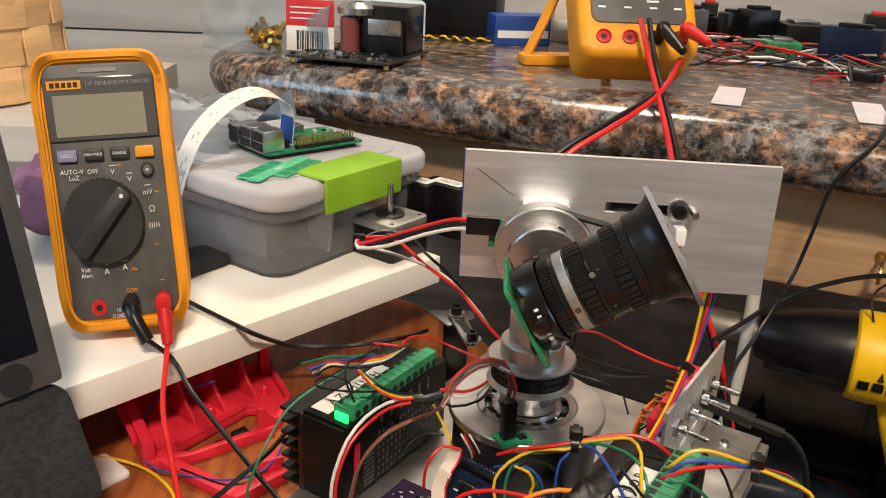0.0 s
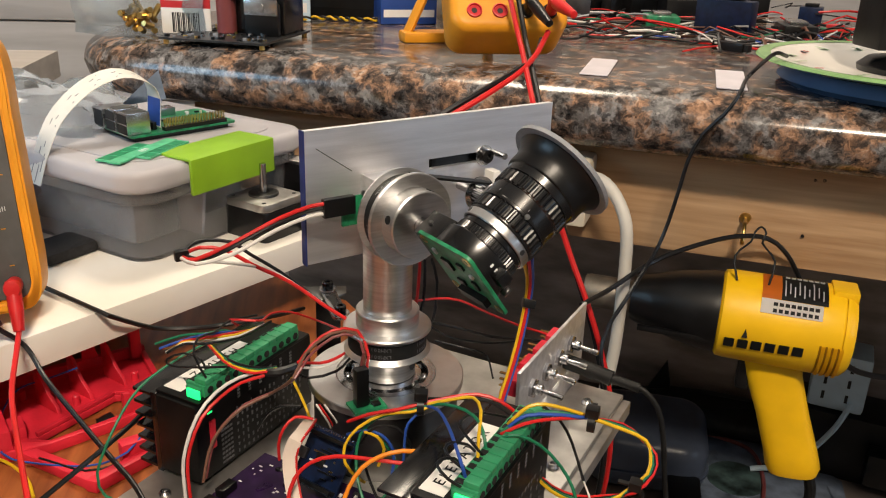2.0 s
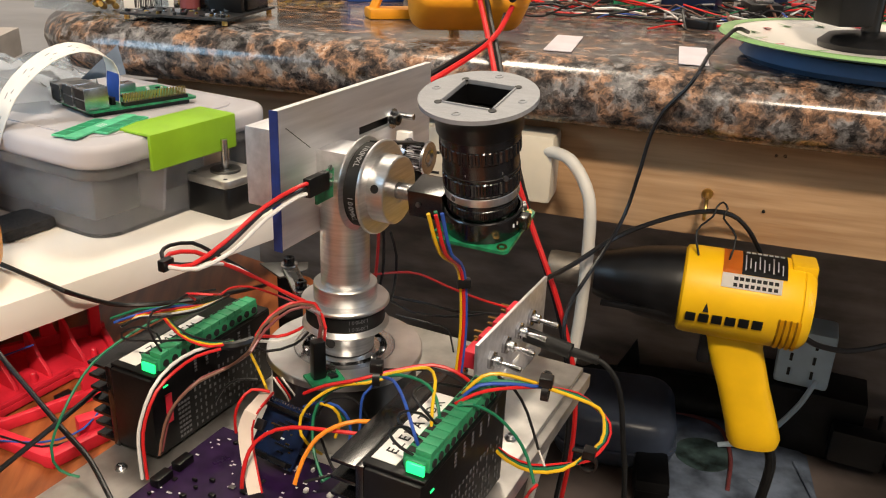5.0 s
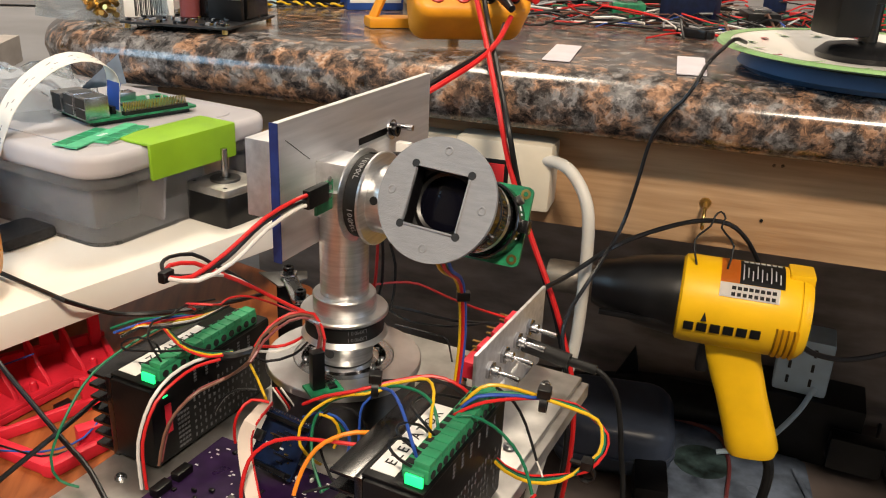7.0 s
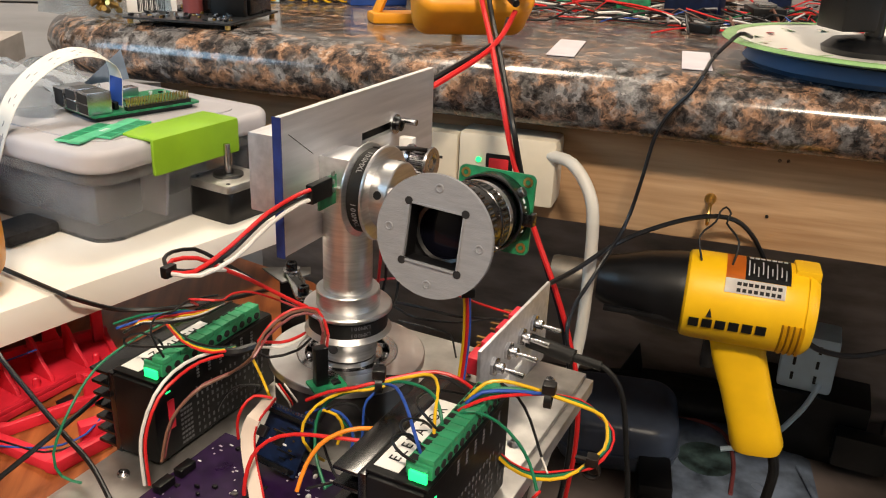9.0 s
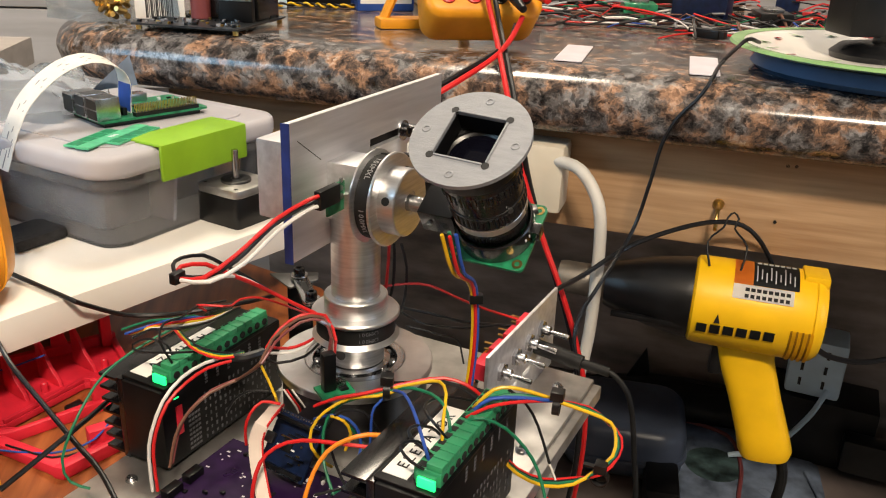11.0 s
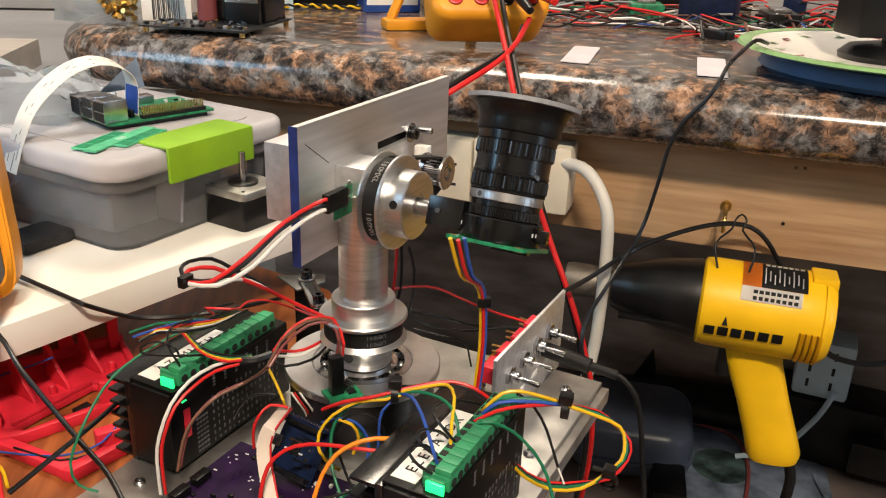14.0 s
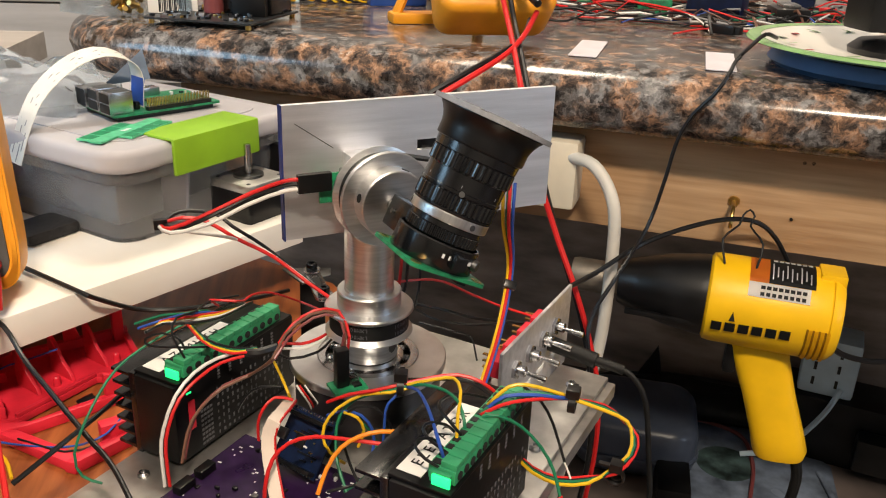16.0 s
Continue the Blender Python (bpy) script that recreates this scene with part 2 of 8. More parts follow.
def box(x0, x1, y0, y1, z0, z1, bev=0.0, seg=2, bm=None, m=None):
    b = bmesh.new()
    bmesh.ops.create_cube(b, size=1)
    b.transform(Matrix.Translation(((x0 + x1) / 2, (y0 + y1) / 2, (z0 + z1) / 2)) @ Matrix.Diagonal((x1 - x0, y1 - y0, z1 - z0, 1)))
    if bev:
        bmesh.ops.bevel(b, geom=b.edges[:], offset=bev, segments=seg, profile=0.6, affect="EDGES")
    if bm is None:
        if m is not None:
            b.transform(m)
        return b
    return merge(bm, b, m)


def lathe(profile, seg=48, bm=None, m=None, closed=True):
    """Turned about z; profile: (radius, height) from the bottom round to the top."""
    b = bmesh.new()
    rings = []
    for r, h in profile:
        if r < 1e-6:
            rings.append([b.verts.new((0, 0, h))])
        else:
            rings.append([b.verts.new((r * math.cos(2 * math.pi * i / seg), r * math.sin(2 * math.pi * i / seg), h)) for i in range(seg)])
    for p, q in zip(rings, rings[1:]):
        for i in range(seg):
            j = (i + 1) % seg
            if len(p) == 1 and len(q) > 1:
                b.faces.new((p[0], q[j], q[i]))
            elif len(q) == 1 and len(p) > 1:
                b.faces.new((p[i], p[j], q[0]))
            elif len(p) > 1:
                b.faces.new((p[i], p[j], q[j], q[i]))
    if bm is None:
        if m is not None:
            b.transform(m)
        return b
    return merge(bm, b, m)


def rod(r, z0, z1, seg=24, bev=0.0, bm=None, m=None):
    if bev:
        pr = [(0, z0), (r - bev, z0), (r, z0 + bev), (r, z1 - bev), (r - bev, z1), (0, z1)]
    else:
        pr = [(0, z0), (r, z0), (r, z1), (0, z1)]
    return lathe(pr, seg, bm, m)


def prism(poly, z0, z1, bev=0.0, bm=None, m=None, seg=2):
    b = bmesh.new()
    lo = [b.verts.new((x, y, z0)) for x, y in poly]
    hi = [b.verts.new((x, y, z1)) for x, y in poly]
    n = len(poly)
    b.faces.new(lo[::-1])
    top = b.faces.new(hi)
    for i in range(n):
        b.faces.new((lo[i], lo[(i + 1) % n], hi[(i + 1) % n], hi[i]))
    bmesh.ops.recalc_face_normals(b, faces=b.faces)
    if bev:
        es = {e for f in b.faces if len(f.verts) == n or f is top for e in f.edges}
        bmesh.ops.bevel(b, geom=list(es), offset=bev, segments=seg, profile=0.5, affect="EDGES")
    if bm is None:
        if m is not None:
            b.transform(m)
        return b
    return merge(bm, b, m)


def holed(outer, inner, z0, z1, bm=None, m=None):
    """A sheet with one hole; both outlines have the same number of points."""
    b = bmesh.new()
    ls = [[b.verts.new((x, y, z)) for x, y in o] for z in (z0, z1) for o in (outer, inner)]
    n = len(outer)
    for i in range(n):
        j = (i + 1) % n
        b.faces.new((ls[0][j], ls[0][i], ls[1][i], ls[1][j]))
        b.faces.new((ls[2][i], ls[2][j], ls[3][j], ls[3][i]))
        b.faces.new((ls[0][i], ls[0][j], ls[2][j], ls[2][i]))
        b.faces.new((ls[1][j], ls[1][i], ls[3][i], ls[3][j]))
    if bm is None:
        if m is not None:
            b.transform(m)
        return b
    return merge(bm, b, m)


def round_rect(w, h, r, n=6, cx=0.0, cy=0.0):
    pts = []
    for qx, qy, a0 in ((1, 1, 0), (-1, 1, 90), (-1, -1, 180), (1, -1, 270)):
        for i in range(n + 1):
            a = radians(a0 + 90 * i / n)
            pts.append((cx + qx * (w / 2 - r) + r * math.cos(a), cy + qy * (h / 2 - r) + r * math.sin(a)))
    return pts


def smooth_line(pts, step):
    """Points along a smooth curve through pts."""
    v = [Vector(p) for p in pts]
    v = [2 * v[0] - v[1]] + v + [2 * v[-1] - v[-2]]
    out = []
    for a, b, c, d in zip(v, v[1:], v[2:], v[3:]):
        k = max(2, int((c - b).length / step))
        for i in range(k):
            t = i / k
            out.append(0.5 * (2 * b + (c - a) * t + (2 * a - 5 * b + 4 * c - d) * t * t + (3 * b - a - 3 * c + d) * t ** 3))
    out.append(v[-2])
    return out


def sweep(pts, r, seg=8, step=0.006, bm=None, flat=1.0, smooth=True):
    """A round (or flattened) tube along a smooth curve."""
    b = bmesh.new()
    ps = smooth_line(pts, step) if smooth else [Vector(p) for p in pts]
    n0 = None
    rings = []
    for i, p in enumerate(ps):
        t = (ps[min(i + 1, len(ps) - 1)] - ps[max(i - 1, 0)]).normalized()
        if n0 is None:
            n0 = t.orthogonal().normalized() if abs(t.z) > 0.95 else t.cross(Vector((0, 0, 1))).normalized()
        n0 = (n0 - t * n0.dot(t)).normalized()
        w = t.cross(n0)
        rings.append([b.verts.new(p + n0 * (r * math.cos(2 * math.pi * k / seg)) + w * (r * flat * math.sin(2 * math.pi * k / seg))) for k in range(seg)])
    for p, q in zip(rings, rings[1:]):
        for k in range(seg):
            b.faces.new((p[k], p[(k + 1) % seg], q[(k + 1) % seg], q[k]))
    b.faces.new(rings[0][::-1])
    b.faces.new(rings[-1])
    return b if bm is None else merge(bm, b)


def strip(pts, width_dir, w, thick, step=0.006):
    """A flat cable: a band of width w along width_dir, swept through pts."""
    b = bmesh.new()
    ps = smooth_line(pts, step)
    wd = Vector(width_dir).normalized()
    rows = []
    for i, p in enumerate(ps):
        t = (ps[min(i + 1, len(ps) - 1)] - ps[max(i - 1, 0)]).normalized()
        s = (wd - t * wd.dot(t)).normalized()
        nn = t.cross(s)
        rows.append([b.verts.new(p + s * (a * w / 2) + nn * (c * thick / 2)) for a, c in ((-1, -1), (1, -1), (1, 1), (-1, 1))])
    for p, q in zip(rows, rows[1:]):
        for k in range(4):
            b.faces.new((p[k], p[(k + 1) % 4], q[(k + 1) % 4], q[k]))
    b.faces.new(rows[0][::-1])
    b.faces.new(rows[-1])
    return b


def letters(text, size, m, bm=None, deep=0.0003, spacing=1.0):
    cu = bpy.data.curves.new("letters", "FONT")
    cu.body, cu.size, cu.align_x, cu.align_y, cu.extrude, cu.resolution_u = text, size, "CENTER", "CENTER", deep / 2, 2
    cu.space_character = spacing
    ob = bpy.data.objects.new("letters", cu)
    me = bpy.data.meshes.new_from_object(ob)
    b = bmesh.new() if bm is None else bm
    me.transform(m)
    b.from_mesh(me)
    bpy.data.objects.remove(ob)
    bpy.data.curves.remove(cu)
    bpy.data.meshes.remove(me)
    return b


def to(m, bm):
    bm.transform(m)
    return bm


ALONG_X = pose(0, 0, 0, 0, 90, 0)      # turns a z shape to point along x
ALONG_Y = pose(0, 0, 0, -90, 0, 0)     # turns a z shape to point along y
BACK_Y = pose(0, 0, 0, 90, 0, 0)       # turns a z shape to point along -y


def wire(pts, colour, r=0.0008, label="", name="wire", group="loose wires", seg=7, category="wire"):
    ob = part(name, sweep(pts, r, seg), WIRE[colour])
    return tagged(ob, label or colour + " insulated hook-up wire looping over the bench", category, group)


# ---- the setting ----
DESK_Z, SHELF_Z, COUNTER_Z, FLOOR_Z = 0.043, 0.109, 0.220, -0.39
COUNTER = pose(0.376, 0.622, 0, 0, 0, -26)        # x along the counter's front, y into it; the plank's face is y = 0
SHELF = pose(0.044, 0.628, 0, 0, 0, 45.6)         # x along the shelf's front edge, ends at 0
RIG = pose(0.0845, 0.4285, 0.062, 0, 0, -35)      # base plate


def setting():
    tagged(part("floor", box(-1.7, 2.4, -1.9, 1.75, FLOOR_Z - 0.05, FLOOR_Z), FLOOR_DARK), "dark brown floor boards under the counter", "floor", kind="structure")
    tagged(part("ceiling", box(-1.7, 2.4, -1.9, 1.75, 2.0, 2.05), CEIL_PAINT), "white painted ceiling", "ceiling", kind="structure")
    tagged(part("wall_south", box(-1.7, 2.4, -1.95, -1.9, FLOOR_Z, 2.0), WALL_PAINT), "plain painted wall", "wall", kind="structure")
    b = box(2.4, 2.45, -1.9, -1.5, FLOOR_Z, 2.0)
    box(2.4, 2.45, -0.4, 1.75, FLOOR_Z, 2.0, bm=b)
    box(2.4, 2.45, -1.5, -0.4, FLOOR_Z, 0.05, bm=b)
    box(2.4, 2.45, -1.5, -0.4, 1.45, 2.0, bm=b)
    tagged(part("wall_east", b, WALL_PAINT), "plain painted wall with a window opening", "wall", kind="structure")
    b = box(-1.65, -1.6, -1.9, -0.33, FLOOR_Z, 2.0)
    box(-1.65, -1.6, 0.67, 1.75, FLOOR_Z, 2.0, bm=b)
    box(-1.65, -1.6, -0.33, 0.67, FLOOR_Z, 0.36, bm=b)
    box(-1.65, -1.6, -0.33, 0.67, 1.38, 2.0, bm=b)
    tagged(part("wall_west", b, WALL_PAINT), "plain painted wall with a window opening", "wall", kind="structure")
    wall = tagged(part("wall_north", box(-1.7, 2.4, 1.66, 1.7, FLOOR_Z, 2.0), GREY_WOOD), "wall behind grey weathered boards", "wall", kind="structure")
    z = 0.0
    while z < 1.2:
        part("board", box(-1.2, 2.3, 1.642, 1.66, z + 0.0015, z + 0.138, 0.002), GREY_WOOD, wall)
        z += 0.14
    # desk top
    b = prism([(-0.75, -0.05), (0.165, -0.05), (0.165, 0.30), (0.120, 0.53), (0.066, 0.655), (-0.10, 0.80), (-0.75, 0.92)], DESK_Z - 0.025, DESK_Z, 0.004)
    tagged(part("desk_top", b, DESK_WOOD), "reddish cherry wood desk top", "desk", kind="structure")
    # counter
    top = COUNTER_Z
    lip = [(-0.010 - 0.0375 * math.sin(radians(a)), top - 0.026 + 0.026 * math.cos(radians(a)) ** 0.85) for a in (8, 16, 24, 32, 40, 48, 56, 64, 72, 80)]
    prof = [(0.60, top), (0.03, top), (-0.010, top)] + lip + [(-0.0475, top - 0.026),
            (-0.044, top - 0.038), (-0.036, top - 0.047), (-0.026, top - 0.050), (-0.020, top - 0.050), (-0.020, top - 0.036), (0.60, top - 0.036)]
    b = bmesh.new()
    # straight run, then the rounded left end
    rows = []
    for x in (1.7, 0.9, 0.3, 0.0, -0.3, -0.52):
        rows.append([Vector((x, y, zz)) for y, zz in prof])
    cy = 0.085
    for k in range(1, 9):
        a = radians(90 * k / 8)
        rows.append([Vector((-0.52 - (cy - y) * math.sin(a), cy - (cy - y) * math.cos(a), zz)) if y < cy else Vector((-0.52, y, zz)) for y, zz in prof])
    rows.append([Vector((-0.52 - (cy - y), 0.60, zz)) if y < cy else Vector((-0.52, 0.60, zz)) for y, zz in prof])
    vr = [[b.verts.new(v) for v in r] for r in rows]
    for p, q in zip(vr, vr[1:]):
        for i in range(len(prof) - 1):
            f = [p[i], p[i + 1], q[i + 1], q[i]]
            if len({tuple(round(c, 6) for c in v.co) for v in f}) >= 3:
                b.faces.new(f)
    bmesh.ops.remove_doubles(b, verts=b.verts, dist=1e-6)
    bmesh.ops.recalc_face_normals(b, faces=b.faces)
    ob = part("counter_top", b, GRANITE, sharp=0.9)
    ob.matrix_world = COUNTER
    tagged(ob, "brown and black stone-pattern laminate counter with a rounded edge", "counter", kind="structure")
    ob = part("counter_apron", box(-0.50, 1.7, 0.0, 0.02, 0.085, top - 0.037, 0.0015), PINE)
    ob.matrix_world = COUNTER
    tagged(ob, "pale pine plank under the counter's edge", "plank", kind="structure")
    b = bmesh.new()
    for hx, hz in ((0.0433, 0.1569), (0.0495, 0.1573)):
        rod(0.0014, -0.0004, 0.0, 12, bm=b, m=pose(hx, 0, hz) @ BACK_Y)
    rod(0.0013, -0.0002, 0.0012, 12, bm=b, m=pose(0.0417, 0, 0.1122) @ BACK_Y)
    sc = part("screw_hole", b, BLACK_RUBBER, ob)
    ob = part("cabinet_back", box(-0.75, 1.7, 0.60, 0.62, FLOOR_Z, top - 0.036), DARK_PANEL)
    ob.matrix_world = COUNTER
    tagged(ob, "dark brown panel in the shade under the counter", "panel", kind="structure")
    # riser shelf on the desk
    ob = part("shelf_board", box(-0.55, 0.0, 0.0, 0.34, SHELF_Z - 0.021, SHELF_Z, 0.0012), WHITE_BOARD)
    ob.matrix_world = SHELF
    tagged(ob, "cream white melamine shelf board raised over the desk", "shelf", kind="structure")
    for x in (-0.50, -0.10):
        s = part("support", box(x, x + 0.018, 0.12, 0.30, DESK_Z, SHELF_Z - 0.021), WHITE_EDGE, ob)


setting()


# ---- the pan and tilt rig ----
def screw(parent, m, r=0.003, h=0.0022):
    b = lathe([(0, 0), (r, 0), (r, h * 0.5), (r * 0.7, h), (r * 0.45, h), (r * 0.4, h * 0.45), (0, h * 0.45)], 16, m=m)
    return part("screw", b, STEEL, parent)


def base_plate():
    t = thing("base_plate", RIG, "scuffed aluminium base plate on rubber feet under the rig", "base plate")
    part("plate", box(-0.086, 0.106, -0.200, 0.110, -0.009, 0, 0.0008), ALU_BASE, t)
    for x, y in ((-0.072, -0.18), (-0.072, 0.09), (0.02, -0.18), (0.0, 0.09)):
        part("rubber_foot", rod(0.009, DESK_Z - 0.062, -0.009, 20, 0.001, m=pose(x, y, 0)), BLACK_RUBBER, t)
    screw(t, pose(-0.068, -0.096, 0))
    screw(t, pose(-0.02, -0.13, 0))


def pedestal():
    t = thing("bearing_pedestal", RIG, "round aluminium pedestal with a ball bearing on the base plate", "pedestal")
    part("body", lathe([(0.0, 0), (0.0385, 0), (0.0385, 0.0385)], 64), STEEL_DARK, t, "dark steel drum")
    part("flange", lathe([(0.0385, 0.0385), (0.0408, 0.0385), (0.0412, 0.039), (0.0412, 0.0425), (0.0408, 0.043), (0.0268, 0.043), (0.0264, 0.0425), (0.0264, 0.036)], 72), ALU_T, t)
    part("outer_race", lathe([(0.0262, 0.036), (0.0262, 0.0428), (0.0225, 0.0428), (0.0222, 0.0424), (0.0222, 0.036)], 64), STEEL, t)
    part("inner_race", lathe([(0.0186, 0.036), (0.0186, 0.0424), (0.0158, 0.0428), (0.0150, 0.0428)], 64), STEEL, t)
    part("bearing_seat", lathe([(0.0222, 0.0362), (0.0186, 0.0362)], 48), STEEL_DARK, t)
    for i in range(12):
        b = bmesh.new()
        bmesh.ops.create_uvsphere(b, u_segments=12, v_segments=8, radius=0.0026)
        a = 2 * math.pi * i / 12
        b.transform(pose(0.0204 * math.cos(a), 0.0204 * math.sin(a), 0.0390))
        part("bearing_ball", b, STEEL, t)
    # encoder board on the flange
    e = thing("encoder_board", Matrix.Translation((0.073, 0.3935, 0.1052)) @ pose(0, 0, 0, 0, 0, 22), "small green encoder board with a black plug", "circuit board")
    part("board", box(-0.0085, 0.0085, -0.006, 0.006, 0, 0.0014), PCB_GREEN, e)
    part("plug", box(-0.0062, 0.0002, -0.0025, 0.0025, 0.002, 0.022, 0.0004), BLACK_PLASTIC, e)
    for i in range(4):
        part("pin", box(0.001, 0.0055, -0.002 + i * 0.0013, -0.0015 + i * 0.0013, 0.0014 + i * 0.0002, 0.006), STEEL, e)
    part("chip", box(0.002, 0.006, -0.004, -0.001, 0.0014, 0.0024), BLACK_PLASTIC, e)


def grooved(r, x0, x1, n, deep, seg=96):
    """A ring with n grip ribs round it."""
    b = bmesh.new()
    rings = []
    for x, dr in ((x0, 0.0006), (x0 + 0.0006, 0), (x1 - 0.0006, 0), (x1, 0.0006)):
        ring = []
        for i in range(n * 4):
            a = 2 * math.pi * i / (n * 4)
            rr = r - dr - (deep if i % 4 >= 2 else 0)
            ring.append(b.verts.new((x, rr * math.cos(a), rr * math.sin(a))))
        rings.append(ring)
    for p, q in zip(rings, rings[1:]):
        for i in range(n * 4):
            b.faces.new((p[i], q[i], q[(i + 1) % (n * 4)], p[(i + 1) % (n * 4)]))
    bmesh.ops.recalc_face_normals(b, faces=b.faces)
    return b


HEAD_AT = (0.085, 0.4287, 0.0)


def pan_head():
    t = thing("pan_head", pose(*HEAD_AT), "aluminium post with pulleys and mounting plate turning on its bearing", "pan head")
    # foot collar with set screws, pulley for the pan belt
    part("collar", lathe([(0, 0.1052), (0.0148, 0.1052), (0.0150, 0.1056), (0.0150, 0.1200)], 48), ALU_T, t)
    for a in (-60, 60, 180):
        part("set_screw", rod(0.0028, 0.0135, 0.0153, 14, m=pose(0, 0, 0.1125) @ pose(0, 0, 0, 0, 0, a) @ ALONG_X), STEEL_DARK, t)
    part("lower_flange", lathe([(0.0150, 0.1200), (0.0222, 0.1188), (0.0228, 0.1195), (0.0206, 0.1218)], 64), ALU_T, t)
    part("belt", lathe([(0.0204, 0.1216), (0.0206, 0.1218), (0.0206, 0.1298), (0.0204, 0.13)], 64), BLACK_RUBBER, t)
    part("upper_flange", lathe([(0.0206, 0.1300), (0.0230, 0.1318), (0.0230, 0.1328), (0.0224, 0.1336), (0.0165, 0.1336)], 64), ALU_T, t)
    part("clamp_ring", lathe([(0.0165, 0.1332), (0.0165, 0.1418), (0.0160, 0.1424), (0.0127, 0.1424)], 64), ALU_T, t)
    part("post", lathe([(0.0126, 0.1420), (0.0126, 0.1990), (0.0122, 0.1995), (0, 0.1995)], 64), ALU_T, t)
    for a in (-130, -60, 85):
        b = bmesh.new()
        for i, ch in enumerate("100MXL"):
            for z in (0.1240, 0.1279):
                letters(ch, 0.0029, pose(0, 0, z) @ pose(0, 0, 0, 0, 0, a + (i - 2.5) * 5.2) @ pose(0.0207, 0, 0, 90, 0, 90) @ pose(0, 0, 0, 0, 0, 180), b, 0.0001)
        part("belt_print", b, PRINT_DIM, t)
    # block that carries the mounting plate
    part("block", box(-0.0105, 0.0125, -0.0115, 0.0097, 0.184, 0.2132, 0.0008), ALU, t)
    # mounting plate with a slot
    x0, x1, z0, z1, y0, y1 = -0.0401, 0.1120, 0.1706, 0.2371, 0.0097, 0.0130
    sx0, sx1, sz0, sz1 = 0.030, 0.071, 0.2095, 0.2150
    b = bmesh.new()
    n = 24
    def rect(w0, w1, h0, h1):
        pts = []
        for i in range(n):
            u = i / n * 4
            k, f = int(u), u - int(u)
            c = [(w0, h0), (w1, h0), (w1, h1), (w0, h1)]
            p, q = c[k], c[(k + 1) % 4]
            pts.append((p[0] + (q[0] - p[0]) * f, p[1] + (q[1] - p[1]) * f))
        return pts
    holed(rect(x0, x1, z0, z1), rect(sx0, sx1, sz0, sz1), -y1, -y0, b, pose(0, 0, 0, 90, 0, 0))
    bmesh.ops.recalc_face_normals(b, faces=b.faces)
    part("mounting_plate", b, ALU, t, "brushed aluminium sheet with a long slot")
    part("edge_tape", box(x0 - 0.0007, x0 - 0.00005, y0 - 0.0006, y1 + 0.0006, z0 - 0.0004, z1 + 0.0002), BLUE_TAPE, t, "dark blue painted edge")
    part("scratch", box(-0.036, -0.013, y0 - 0.00015, y0, -0.0002, 0.0002, m=pose(-0.0, 0, 0.2216) @ pose(-0.0245, 0, 0, 0, 35, 0) @ pose(0.0245, 0, 0)), STEEL_DARK, t)
    b = box(-0.0300, 0.0300, y1 + 0.0003, 0.0360, 0.1865, 0.2250, 0.0008)
    part("motor_bracket", b, ALU, t, "folded aluminium motor bracket behind the plate")
    part("tilt_motor", box(0.034, 0.076, y1 + 0.0003, 0.047, 0.176, 0.218, 0.003), BLACK_PLASTIC, t)
    # tilt pulley: two flanges, belt, hub, shaft
    M = pose(0, 0, 0.1965) @ BACK_Y
    part("tilt_flange", lathe([(0, 0.0095), (0.0226, 0.0095), (0.0232, 0.0100), (0.0232, 0.0108), (0.0205, 0.0118)], 72, m=M), ALU_T, t)
    part("tilt_belt_wrap", lathe([(0.0203, 0.0116), (0.0206, 0.0118), (0.0206, 0.0190), (0.0203, 0.0192)], 64, m=M), BLACK_RUBBER, t)
    part("tilt_flange", lathe([(0.0205, 0.0190), (0.0232, 0.0200), (0.0232, 0.0210), (0.0226, 0.0216), (0.0166, 0.0216)], 72, m=M), ALU_T, t)
    part("tilt_hub", lathe([(0.0166, 0.0215), (0.0166, 0.0300), (0.0160, 0.0306), (0.0060, 0.0306), (0.0058, 0.0300), (0.0042, 0.0300)], 64, m=M), ALU_T, t)
    part("shaft", rod(0.0040, 0.0290, 0.0500, 24, 0.0003, m=M), STEEL, t)
    for a in (65, 165, -55):
        part("set_screw", rod(0.0021, 0.0150, 0.0168, 12, m=M @ pose(0, 0, 0.0260) @ pose(0, 0, 0, 0, 0, a) @ ALONG_X), BLACK_RUBBER, t)
    for k, a in enumerate((120, 200)):
        b = bmesh.new()
        for i, ch in enumerate("100MXL"):
            letters(ch, 0.0040, M @ pose(0, 0, 0.0155) @ pose(0, 0, 0, 0, 0, a + (i - 2.5) * 7) @ pose(0.0207, 0, 0, 90, 0, 90), b, 0.0001)
        part("belt_print", b, WIRE["grey"], t)
    # motor pulley, and the belt's two runs
    P = pose(0.0500, 0, 0.1985) @ BACK_Y
    part("motor_pulley", to(P @ pose(0, 0, 0, 0, -90, 0), grooved(0.0072, 0.0100, 0.0200, 20, 0.0008)), STEEL, t)
    part("pulley_cap", lathe([(0.0024, 0.0200), (0.0090, 0.0200), (0.0092, 0.0205), (0.0088, 0.0215), (0.0055, 0.0216), (0.0040, 0.0212), (0.0024, 0.0206)], 32, m=P), STEEL, t)
    part("pulley_cap", lathe([(0, 0.0070), (0.0090, 0.0075), (0.0092, 0.0085), (0.0072, 0.0100)], 32, m=P), STEEL, t)
    part("motor_shaft", rod(0.0025, -0.012, 0.0208, 16, m=P), STEEL, t)
